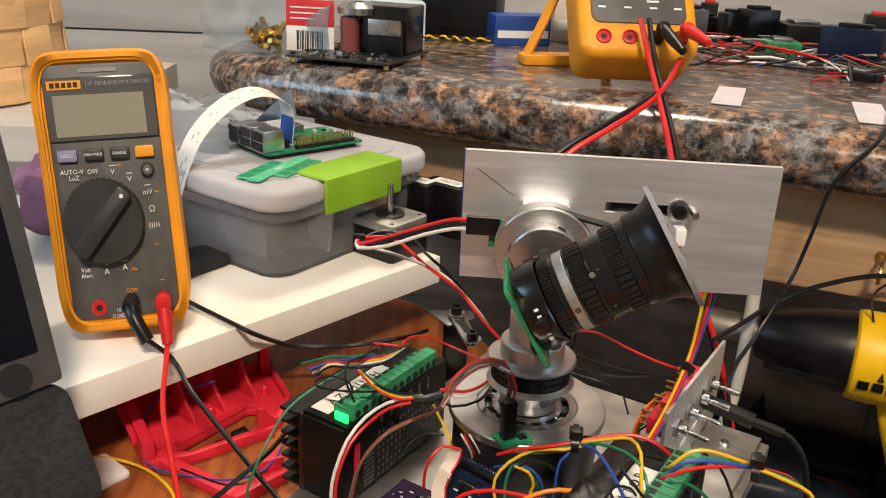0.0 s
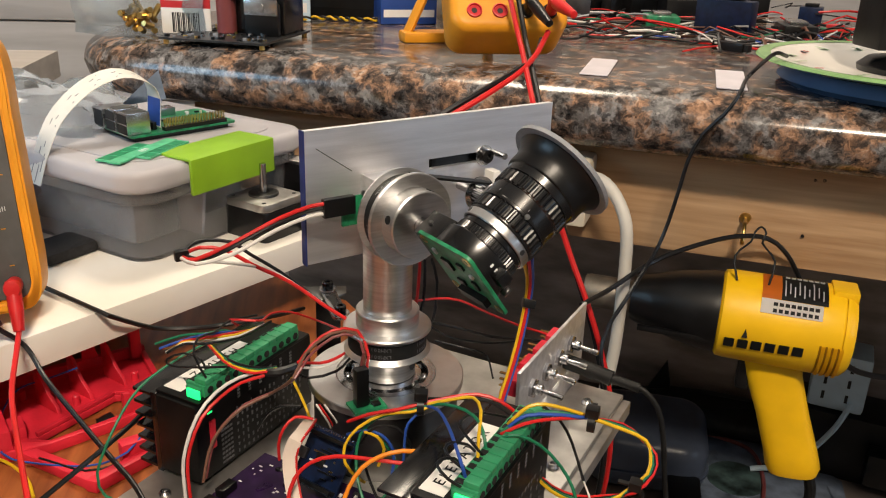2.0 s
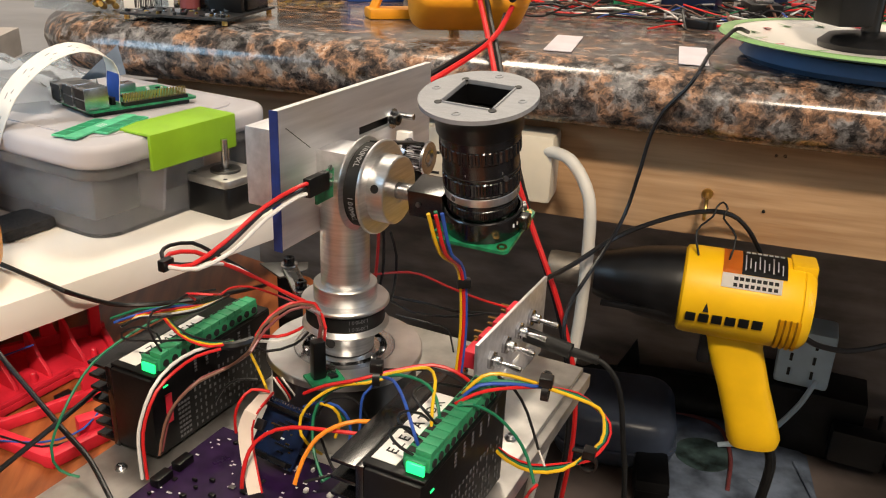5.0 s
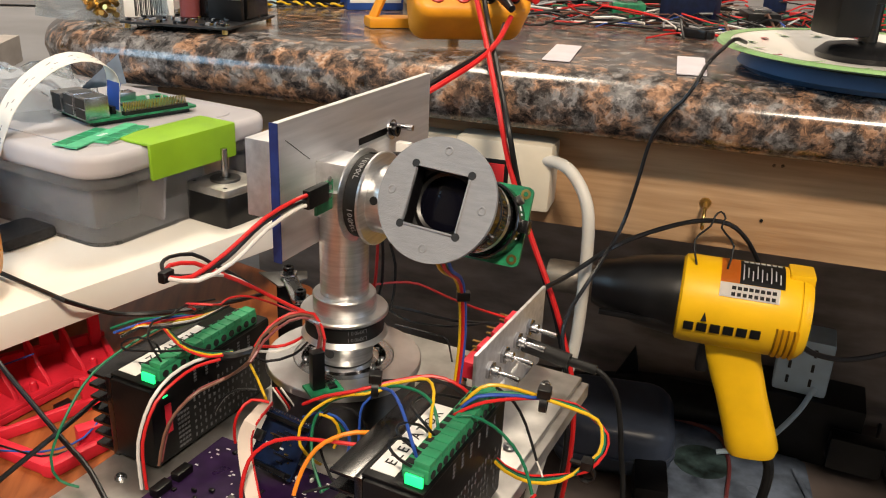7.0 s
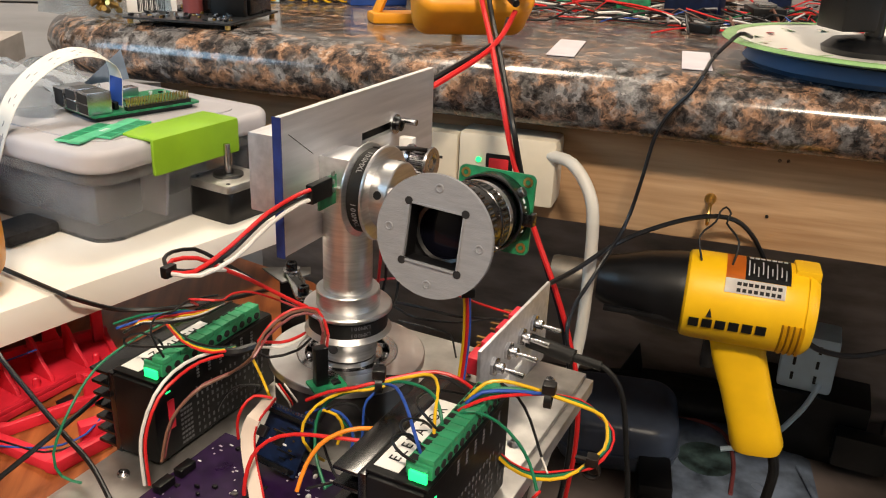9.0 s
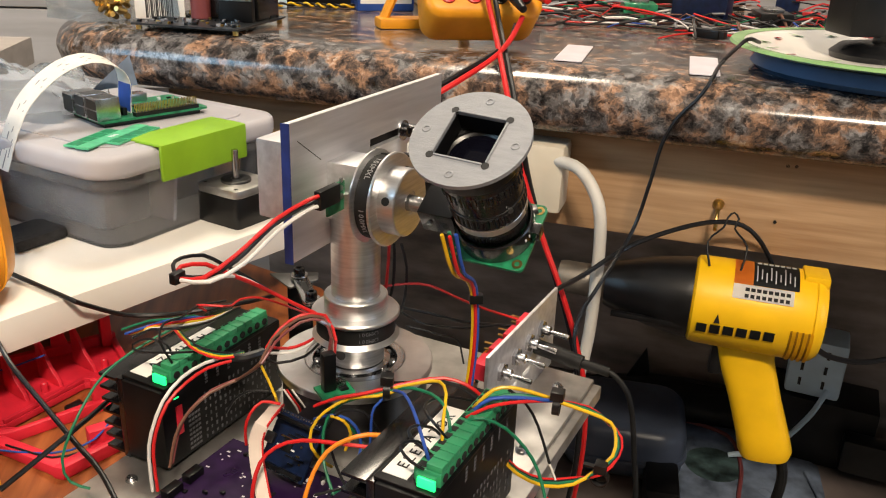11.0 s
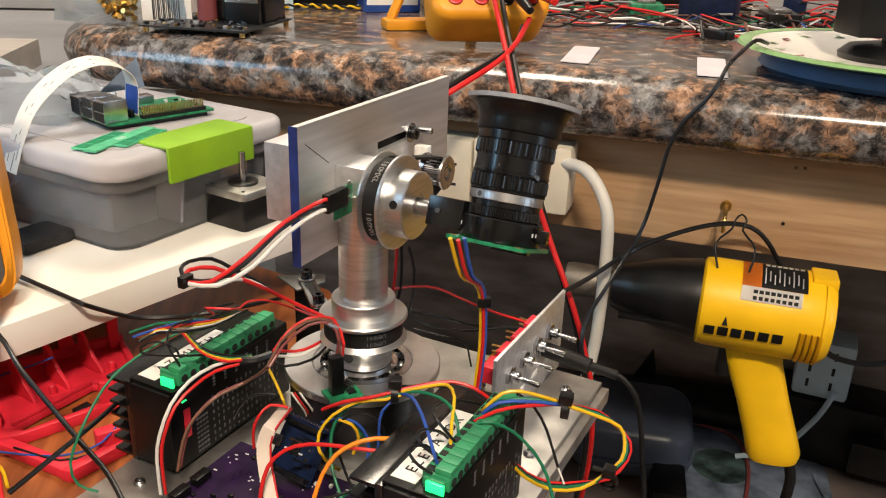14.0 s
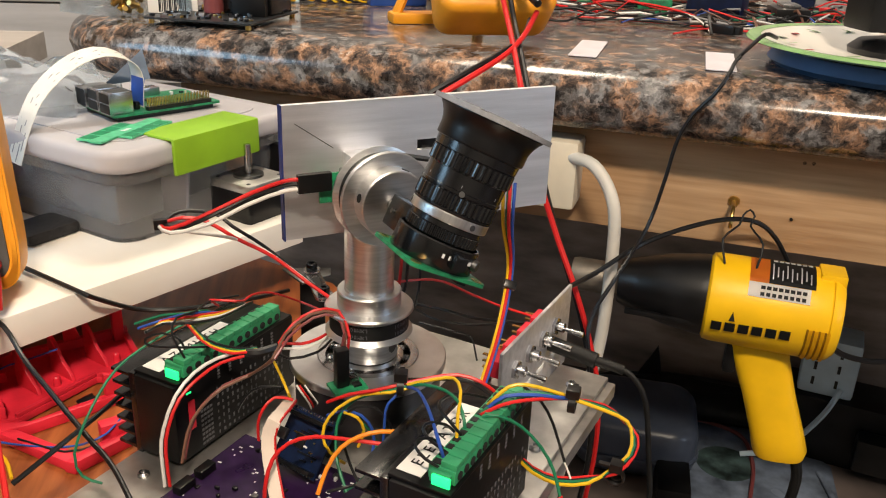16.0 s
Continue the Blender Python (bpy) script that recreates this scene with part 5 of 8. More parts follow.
# ---- things on the desk ----
def red_bracket():
    """A printed tray: x runs along its front edge, y away from it; a three-cornered opening lies in its front half."""
    m = Matrix.Translation((-0.1235, 0.4515, DESK_Z)) @ pose(0, 0, 0, 0, 0, 29)
    t = thing("printed_bracket", m, "red printed plastic bracket tray with fins lying on the desk", "bracket")
    part("floor_plate", prism([(0.006, 0.010), (0.017, 0.0045), (0.066, 0.0270), (0.072, 0.0240), (0.0760, 0.0050), (0.0915, 0.0275), (0.0945, 0.0700), (0.004, 0.0730)], 0.001, 0.0055, 0.0006), RED_PART, t)
    part("front_bar", prism([(-0.001, -0.0035), (0.020, -0.0075), (0.0735, -0.0020), (0.0760, 0.0050), (0.0720, 0.0034), (0.022, -0.0036), (0.006, 0.0100), (-0.001, 0.0100)], 0.0, 0.0070, 0.0008), RED_PART, t)
    part("inner_rim", prism([(0.017, 0.0048), (0.066, 0.0272), (0.0650, 0.0296), (0.016, 0.0072)], 0.0055, 0.0082, 0.0004), RED_PART, t)
    part("inner_rim", prism([(0.0665, 0.0272), (0.0722, 0.0242), (0.0762, 0.0060), (0.0782, 0.0080), (0.0745, 0.0262), (0.0672, 0.0298)], 0.0055, 0.0082, 0.0004), RED_PART, t)
    part("end_wall", box(-0.004, 0.003, -0.003, 0.0760, 0.0, 0.0190, 0.0014), RED_PART, t)
    part("wall_lip", box(-0.0075, -0.0042, 0.008, 0.0720, 0.012, 0.0175, 0.0010), RED_PART, t)
    part("wall_slot", box(-0.0079, -0.0075, 0.016, 0.024, 0.0130, 0.0165), INK, t)
    part("far_wall", prism([(0.0762, 0.0052), (0.0800, 0.0052), (0.0955, 0.0270), (0.0985, 0.0700), (0.0945, 0.0700), (0.0915, 0.0280)], 0.0, 0.0090, 0.0008), RED_PART, t)
    part("back_rail", box(0.003, 0.0985, 0.0702, 0.0750, 0.0, 0.0120, 0.0010), RED_PART, t)
    for x, y in ((0.0255, 0.0440), (0.0460, 0.0500), (0.0680, 0.0560)):
        b = prism([(0.0, 0.0), (0.022, 0.0), (0.0205, 0.004), (0.013, 0.011), (0.0065, 0.022), (0.002, 0.0265), (0.0, 0.025)], -0.0012, 0.0012, 0.0004)
        b.transform(pose(x, y, 0.0055) @ pose(0, 0, 0, 0, 0, -70) @ pose(0, 0, 0, 90, 0, 0))
        part("fin", b, RED_PART, t)
    part("rim_post", box(0.0880, 0.0955, 0.0660, 0.0725, 0.0, 0.0330, 0.0022), RED_PART, t)
    part("rim_post", prism([(0.0, 0.0), (0.013, 0.0), (0.009, 0.014), (0.0060, 0.030), (0.001, 0.030)], -0.0014, 0.0014, 0.0004, m=pose(0.058, 0.0725, 0.004, 90, 0, 0)), RED_PART, t)
    for x, y in ((0.044, 0.0300), (0.082, 0.0400), (0.018, 0.0520)):
        part("peg", lathe([(0, 0.005), (0.0024, 0.005), (0.0022, 0.011), (0.0016, 0.0118), (0, 0.012)], 14, m=pose(x, y, 0)), RED_PART, t)
    part("hinge_block", box(0.003, 0.012, 0.006, 0.020, 0.004, 0.0140, 0.0010), RED_PART, t)
    part("corner_web", prism([(0.0, 0.0), (0.013, 0.0), (0.011, 0.004), (0.004, 0.015), (0.0, 0.016)], -0.0016, 0.0016, 0.0004, m=pose(0.064, 0.0010, 0.005, 90, 0, 12)), RED_PART, t)
    part("arm", prism([(0.004, -0.0040), (0.014, -0.0066), (0.037, -0.0480), (0.029, -0.0520)], 0.0, 0.0065, 0.0010), RED_PART, t)
    part("arm_end", prism([(0.028, -0.0530), (0.038, -0.0480), (0.064, -0.0420), (0.065, -0.0480), (0.032, -0.0580)], 0.0, 0.0080, 0.0014), RED_PART, t)
    part("arm_block", box(0.050, 0.064, -0.0440, -0.0360, 0.0, 0.0150, 0.0010), RED_PART, t)
    part("clip", prism([(0.050, 0.0035), (0.060, 0.0050), (0.059, 0.0125), (0.049, 0.0085)], 0.0012, 0.0045, 0.0005), BLACK_PLASTIC, t, "small black clip in the opening")
    part("clip_tongue", prism([(0.040, 0.0020), (0.046, 0.0030), (0.045, 0.0075), (0.039, 0.0060)], 0.0012, 0.0030, 0.0004), BRASS, t, "small brass clip in the opening")
    f = part("foam_sheet", prism(round_rect(0.034, 0.028, 0.003), 0, 0.0035, 0.001), FOAM)
    f.matrix_world = Matrix.Translation((-0.153, 0.440, DESK_Z)) @ pose(0, 0, 0, 0, 0, 48)
    tagged(f, "thin white foam scrap lying on the desk", "foam")


def tablet():
    m = SHELF @ pose(-0.319, -0.022, DESK_Z + 0.037) @ pose(0, 0, 0, -8, 0, 0) @ pose(0, 0, 0, 0, -3, 0)
    t = thing("tablet", m, "dark tablet in a woven black cover propped up on the desk", "tablet")
    part("body", box(-0.22, 0.030, -0.009, 0.0, 0.045, 0.30, 0.004), TABLET_BODY, t)
    part("screen", box(-0.21, 0.021, -0.0096, -0.009, 0.064, 0.29), TABLET, t, "black switched-off screen")
    part("button", rod(0.0078, 0.0090, 0.0098, 24, m=pose(0.008, 0, 0.0545) @ BACK_Y), INK, t)
    part("cover_flap", prism(round_rect(0.27, 0.066, 0.012, 5, -0.104, 0.013), 0.0, 0.006, 0.002, m=pose(0, -0.012, 0) @ pose(0, 0, 0, 74, 0, 0)), CLOTH, t, "woven black cover flap")
    part("stand_leg", box(-0.20, -0.02, 0.001, 0.012, -0.036, 0.12, 0.002), BLACK_CASE, t)


CARD_EDGE = mat("bright_green_board", (0.10, 0.50, 0.26), 0.4, var=0.12, scale=150)
CARD_GREEN = mat("green_print", (0.012, 0.24, 0.10), 0.4, var=0.15, scale=200)
# housing yellow darkened: the shade between the vent ribs, put into the colour
VENT_SHADE = mat("vent_shade_yellow", (0.42, 0.22, 0.01), 0.5, var=0.1, scale=60)

# ---- things on and under the counter ----
CT = lambda x, y, z=COUNTER_Z: COUNTER @ pose(x, y, z)


def counter_things():
    for i, (x, y, rz) in enumerate(((0.2752, 0.7164, -23), (0.3647, 0.6632, -23))):
        s = part("paper_square", prism(round_rect(0.022, 0.088, 0.001, 2), 0.0, 0.0006), PAPER)
        s.matrix_world = Matrix.Translation((x, y, COUNTER_Z + 0.0005)) @ pose(0, 0, 0, 0, 0, rz)
        tagged(s, "small white strip of foam tape on the counter", "paper", "paper squares")
    # leaning second multimeter
    m = Matrix.Translation((0.199, 0.752, COUNTER_Z + 0.002)) @ pose(0, 0, 0, 0, 0, 2) @ pose(0, 0, 0, -38, 0, 0)
    t = thing("multimeter", m, "second yellow multimeter leaning on its stand on the counter", "multimeter")
    b = prism(round_rect(0.098, 0.19, 0.014, 6, 0, 0.095), 0.0, 0.046, 0.007, seg=3)
    b.transform(pose(0, 0, 0, 90, 0, 0))
    part("case", b, MM_YELLOW, t)
    b = prism(round_rect(0.078, 0.156, 0.008, 5, 0, 0.106), 0.046, 0.0475, 0.0006)
    b.transform(pose(0, 0, 0, 90, 0, 0))
    part("face_plate", b, MM_GREY, t)
    for i, x in enumerate((-0.030, -0.009, 0.012, 0.032)):
        part("jack", lathe([(0.0022, 0.0466), (0.0050, 0.0466), (0.0054, 0.0482), (0.0062, 0.0480), (0.0064, 0.0455)], 20, m=pose(x, 0, 0.0155) @ BACK_Y), RED_SWITCH if i < 2 else BLACK_PLASTIC, t)
        part("jack_bore", rod(0.0024, 0.0455, 0.0468, 12, m=pose(x, 0, 0.0155) @ BACK_Y), INK, t)
    b = bmesh.new()
    for z, w in ((0.056, 0.016), (0.060, 0.022), (0.047, 0.010)):
        box(0.012 - w / 2, 0.012 + w / 2, -0.0478, -0.0475, z, z + 0.0018, bm=b)
    for x in (-0.030, -0.009, 0.012, 0.032):
        box(x - 0.003, x + 0.003, -0.0478, -0.0475, 0.041, 0.0425, bm=b)
    part("face_print", b, SILK, t)
    for i, (x, c, tilt) in enumerate(((0.014, BLACK_PLASTIC, 150), (0.033, WIRE["red"], 138))):
        part("lead_plug", lathe([(0, 0.0), (0.0048, 0.0), (0.0052, 0.014), (0.0044, 0.018), (0, 0.019)], 16, m=pose(x, -0.046, 0.0155) @ BACK_Y), c, t)
        part("lead_boot", lathe([(0.0046, -0.004), (0.0048, 0.014), (0.0030, 0.036), (0, 0.037)], 14, m=pose(x, -0.060, 0.0155) @ pose(0, 0, 0, tilt, -12, 0)), c, t)
    sm = Matrix.Translation((0.150, 0.862, COUNTER_Z)) @ pose(0, 0, 0, 0, 0, 10)
    s = thing("meter_stand", sm, "yellow tilt stand legs behind the second meter", "stand")
    part("leg", sweep([(-0.024, 0.0, 0.006), (0.0, 0.0, 0.060), (0.012, -0.004, 0.11)], 0.0085, 10, flat=0.5), MM_YELLOW, s)
    part("leg", sweep([(0.052, -0.02, 0.006), (0.052, -0.02, 0.060), (0.045, -0.01, 0.11)], 0.0085, 10, flat=0.5), MM_YELLOW, s)
    part("foot_bar", box(-0.030, 0.058, -0.016, 0.010, 0.0, 0.010, 0.003), MM_YELLOW, s)
    # black circuit board with tall parts
    m = Matrix.Translation((-0.0015, 0.7815, COUNTER_Z + 0.004)) @ pose(0, 0, 0, 0, 0, 70)
    t = thing("power_board", m, "black circuit board with heat sinks and tall parts on the counter", "circuit board")
    part("board", box(0.0, 0.105, 0.0, 0.100, 0.0, 0.0018), PCB_BLACK, t)
    for x in (0.004, 0.1):
        for y in (0.004, 0.095):
            part("standoff", rod(0.0025, -0.004, 0.0, 10, m=pose(x, y, 0)), BRASS, t)
    rng = random.Random(21)
    for i in range(110):
        x, y = rng.uniform(0.003, 0.098), rng.uniform(0.003, 0.095)
        part("component", box(x, x + rng.uniform(0.0012, 0.004), y, y + rng.uniform(0.0012, 0.004), 0.0018, 0.0026 + rng.uniform(0, 0.0022), 0.0002), rng.choice([BLACK_PLASTIC, BLACK_PLASTIC, STEEL_DARK, STEEL, WIRE["grey"], BRASS]), t)
    hs = part("power_transistor", box(0.044, 0.050, 0.006, 0.038, 0.0018, 0.030, 0.0006), BLACK_PLASTIC, t)
    part("tab", box(0.0425, 0.0440, 0.006, 0.038, 0.020, 0.034, 0.0006), STEEL, hs)
    part("tab_screw", rod(0.004, 0.0, 0.002, 12, m=pose(0.0425, 0.022, 0.027) @ pose(0, 0, 0, 0, -90, 0)), STEEL, hs)
    part("heat_sink", box(0.055, 0.100, 0.004, 0.062, 0.0018, 0.045, 0.002), BLACK_ANOD, t)
    part("capacitor", rod(0.009, 0.0018, 0.034, 20, 0.001, m=pose(0.052, 0.060, 0)), WIRE["maroon"], t)
    part("coil", lathe([(0.008, 0.034), (0.019, 0.036), (0.020, 0.042), (0.012, 0.047), (0.006, 0.047)], 24, m=pose(0.06, 0.055, 0)), STEEL, t)
    # plastic bag with brass fittings and a red and white card
    m = Matrix.Translation((-0.118, 0.905, COUNTER_Z)) @ pose(0, 0, 0, 0, 0, -8)
    t = thing("parts_bag", m, "clear bag of brass fittings with a red and white card", "bag")
    b = bmesh.new()
    bmesh.ops.create_grid(b, x_segments=14, y_segments=10, size=0.5)
    for v in b.verts:
        v.co = Vector((v.co.x * 0.13, 0.010 * math.sin(v.co.x * 9) + 0.006 * math.sin(v.co.y * 11) - 0.03 + 0.02 * v.co.y, (v.co.y + 0.5) * 0.085))
    bmesh.ops.solidify(b, geom=b.faces[:], thickness=0.0006)
    part("bag_film", b, BAG, t)
    part("header_card", box(0.022, 0.068, -0.036, -0.0345, 0.026, 0.050, 0.0003), CARD_RED, t, "red printed card")
    part("barcode_card", box(0.022, 0.068, -0.0362, -0.0347, 0.003, 0.026, 0.0003), LABEL_WHITE, t, "white card with bar marks")
    for i in range(16):
        part("bar_mark", box(0.032 + i * 0.0016, 0.0327 + i * 0.0016 + (0.0006 if i % 3 == 0 else 0), -0.0366, -0.0362, 0.004, 0.022), INK, t)
    b = bmesh.new()
    for k in range(3):
        box(0.026, 0.060 - 0.006 * k, -0.0364, -0.036, 0.0425 - k * 0.005, 0.0437 - k * 0.005, bm=b)
    part("card_print", b, LABEL_WHITE, t)
    for i in range(26):
        b = rod(0.0028, 0, 0.014, 10, 0.0005, m=pose(-0.010 + 0.026 * rng.random(), -0.040 + 0.012 * rng.random(), 0.004 + 0.018 * rng.random(), 90 * rng.random(), 90 * rng.random(), 360 * rng.random()))
        part("brass_fitting", b, BRASS, t)
    # blue boxes further back
    for x, y, s, rz, mt in ((0.136, 1.010, 0.032, 10, BLUE_BOX), (0.070, 1.060, 0.050, -15, BLACK_CASE), (-0.010, 1.02, 0.04, 5, LIGHT_BLUE), (0.23, 1.07, 0.05, 0, BEIGE)):
        o = thing("parts_box", Matrix.Translation((x, y, COUNTER_Z)) @ pose(0, 0, 0, 0, 0, rz), "small cardboard box at the back of the counter", "box", "boxes on the counter")
        part("carton", box(-s, s, -s * 0.6, s * 0.6, 0, s * 1.0, 0.002), mt, o)
        part("carton_band", box(-s * 0.9, s * 0.9, -s * 0.6 - 0.0004, -s * 0.6, s * 0.25, s * 0.5), BLACK_PLASTIC if mt is BLACK_CASE else LABEL_WHITE, o)
    # plate on its blue base, with a black stand on it
    m = Matrix.Translation((0.503, 0.633, COUNTER_Z)) @ Matrix.Diagonal((1.04, 1.04, 0.75, 1))
    t = thing("dinner_plate", m, "white plate with a green rim and printed leaves on the counter", "plate")
    part("dish", lathe([(0, 0.014), (0.060, 0.014), (0.072, 0.019), (0.100, 0.024), (0.1085, 0.027), (0.1085, 0.0245), (0.070, 0.012), (0, 0.010)], 72), PLATE_WHITE, t)
    part("rim", lathe([(0.1065, 0.0268), (0.1120, 0.0280), (0.1160, 0.0275), (0.1172, 0.0250), (0.1120, 0.0225), (0.1085, 0.0245)], 72), PLATE_GREEN, t, "green glazed rim")
    part("foot_ring", lathe([(0.050, 0.0), (0.094, 0.0), (0.100, 0.006), (0.094, 0.0175), (0.070, 0.0125)], 64), PLATE_BLUE, t, "blue plastic base")
    for i in range(18):
        a = i * 20 + 7
        b = prism([(0, -0.0035), (0.006, -0.001), (0.011, 0.0), (0.006, 0.003), (0, 0.0035)], 0, 0.0003)
        part("leaf_print", to(pose(0, 0, 0, 0, 0, a) @ pose(0.090, 0, 0.0225, 0, -14, 70 if i % 2 else 110), b), CARD_RED if i % 3 == 0 else PLATE_GREEN, t)
    s = thing("black_stand", Matrix.Translation((0.500, 0.648, COUNTER_Z + 0.0107)), "black metal stand with round foot and rods on the plate", "stand")
    part("foot", lathe([(0, 0), (0.036, 0), (0.037, 0.004), (0.030, 0.010), (0.012, 0.013), (0, 0.013)], 40), BLACK_PLASTIC, s)
    for x, y, r in ((0.0, 0.0, 0.007), (0.020, -0.004, 0.005), (0.031, 0.01, 0.005)):
        part("upright_rod", rod(r, 0.008, 0.20, 16, 0.001, m=pose(x, y, 0)), BLACK_PLASTIC, s)
    part("clamp", box(-0.040, -0.010, -0.018, 0.018, 0.018, 0.085, 0.003), BLACK_CASE, s)
    part("crossbar", box(-0.012, 0.035, -0.008, 0.008, 0.042, 0.056, 0.002), BLACK_PLASTIC, s)


def counter_clutter():
    """The heap of cut wires and boards along the back of the counter."""
    rng = random.Random(77)
    b = {k: bmesh.new() for k in ("red", "black", "white", "green", "grey", "blue", "brown")}
    for i in range(210):
        k = rng.choice(["red", "red", "red", "red", "black", "black", "black", "black", "black", "black", "white", "green", "grey", "grey", "brown", "brown", "blue"])
        x, y = rng.uniform(-0.30, 0.45), 0.22 + abs(rng.gauss(0.0, 0.12))
        a = rng.gauss(0.25, 0.55)
        ln = rng.uniform(0.05, 0.16)
        pts = []
        for j in range(5):
            u = j / 4 - 0.5
            pts.append(COUNTER @ Vector((x + ln * u * math.cos(a) + rng.gauss(0, 0.006), y + ln * u * math.sin(a) + rng.gauss(0, 0.010), COUNTER_Z + 0.0015 + abs(rng.gauss(0, 0.006)) + 0.05 * max(0, y - 0.25))))
        sweep(pts, rng.choice([0.0008, 0.001, 0.0014]), 5, 0.012, bm=b[k])
    for k, bm in b.items():
        tagged(part("wire_tangle", bm, WIRE[k]), "heap of " + k + " cut wires at the back of the counter", "wires", "wire heap", kind="stuff")
    for i in range(40):
        x, y = rng.uniform(-0.28, 0.45), rng.uniform(0.30, 0.56)
        w, d, h = rng.uniform(0.012, 0.035), rng.uniform(0.010, 0.025), rng.uniform(0.012, 0.045)
        t = thing("loose_module", CT(x, y) @ pose(0, 0, 0, 0, 0, rng.uniform(0, 180)), "small electronic module lying in the wire heap", "module", "loose modules")
        part("case", box(-w, w, -d, d, 0.0, h, 0.0015), rng.choice([BLACK_PLASTIC, BLACK_PLASTIC, BLACK_CASE, PCB_GREEN, PCB_BLUE, BLACK_PLASTIC, STEEL_DARK]), t)
        part("cap", box(-w * 0.6, w * 0.5, -d * 0.6, d * 0.6, h, h + 0.004, 0.001), rng.choice([STEEL, BLACK_PLASTIC, BLACK_CASE, CARD_RED]), t)
    # a few wires that lie singly in front of the heap
    for c, r, pts in (("red", 0.0010, [(-0.175, 0.225, 0.004), (-0.10, 0.235, 0.003), (-0.03, 0.215, 0.004), (0.03, 0.20, 0.003)]), ("black", 0.0010, [(-0.170, 0.210, 0.003), (-0.12, 0.232, 0.004), (-0.05, 0.225, 0.003)]),
                      ("red", 0.0009, [(-0.075, 0.165, 0.002), (-0.055, 0.195, 0.004), (-0.03, 0.20, 0.006), (0.005, 0.185, 0.004), (0.01, 0.15, 0.002)]), ("white", 0.0012, [(-0.16, 0.24, 0.003), (-0.05, 0.25, 0.005), (0.05, 0.235, 0.004), (0.12, 0.25, 0.004)])):
        wire([COUNTER @ Vector((x, y, COUNTER_Z + z)) for x, y, z in pts], c, r, c + " cut wire lying on the counter", group="wires on the counter")
    t = thing("inline_plug", CT(-0.035, 0.200, COUNTER_Z + 0.001) @ pose(0, 0, 0, 0, 0, -25), "small black inline connector on the counter", "connector")
    part("shell", box(-0.016, 0.016, -0.005, 0.005, 0, 0.009, 0.002), BLACK_PLASTIC, t)
    part("end_cap", box(0.016, 0.021, -0.004, 0.004, 0.001, 0.008, 0.001), BLACK_RUBBER, t)
    # twisted yellow and black pair
    for s, c in ((0, "yellow"), (math.pi, "black")):
        pts = []
        for i in range(60):
            u = i / 59
            base = COUNTER @ Vector((-0.49 + 0.13 * u, 0.17 + 0.10 * u + 0.012 * math.sin(u * 9), COUNTER_Z + 0.004))
            pts.append(base + Vector((0.0, 0.0014 * math.cos(u * 60 + s), 0.0016 * math.sin(u * 60 + s))))
        wire(pts, c, 0.0012, "twisted " + c + " wire of a pair on the counter", group="twisted pair")
    t = thing("black_pouch", CT(-0.55, 0.36), "soft black zip pouch at the back of the counter", "pouch")
    part("shell", prism(round_rect(0.16, 0.09, 0.02, 5), 0, 0.055, 0.016, seg=3), BLACK_RUBBER, t)
    part("zip", box(-0.06, 0.06, -0.0465, -0.0455, 0.030, 0.033), STEEL_DARK, t)


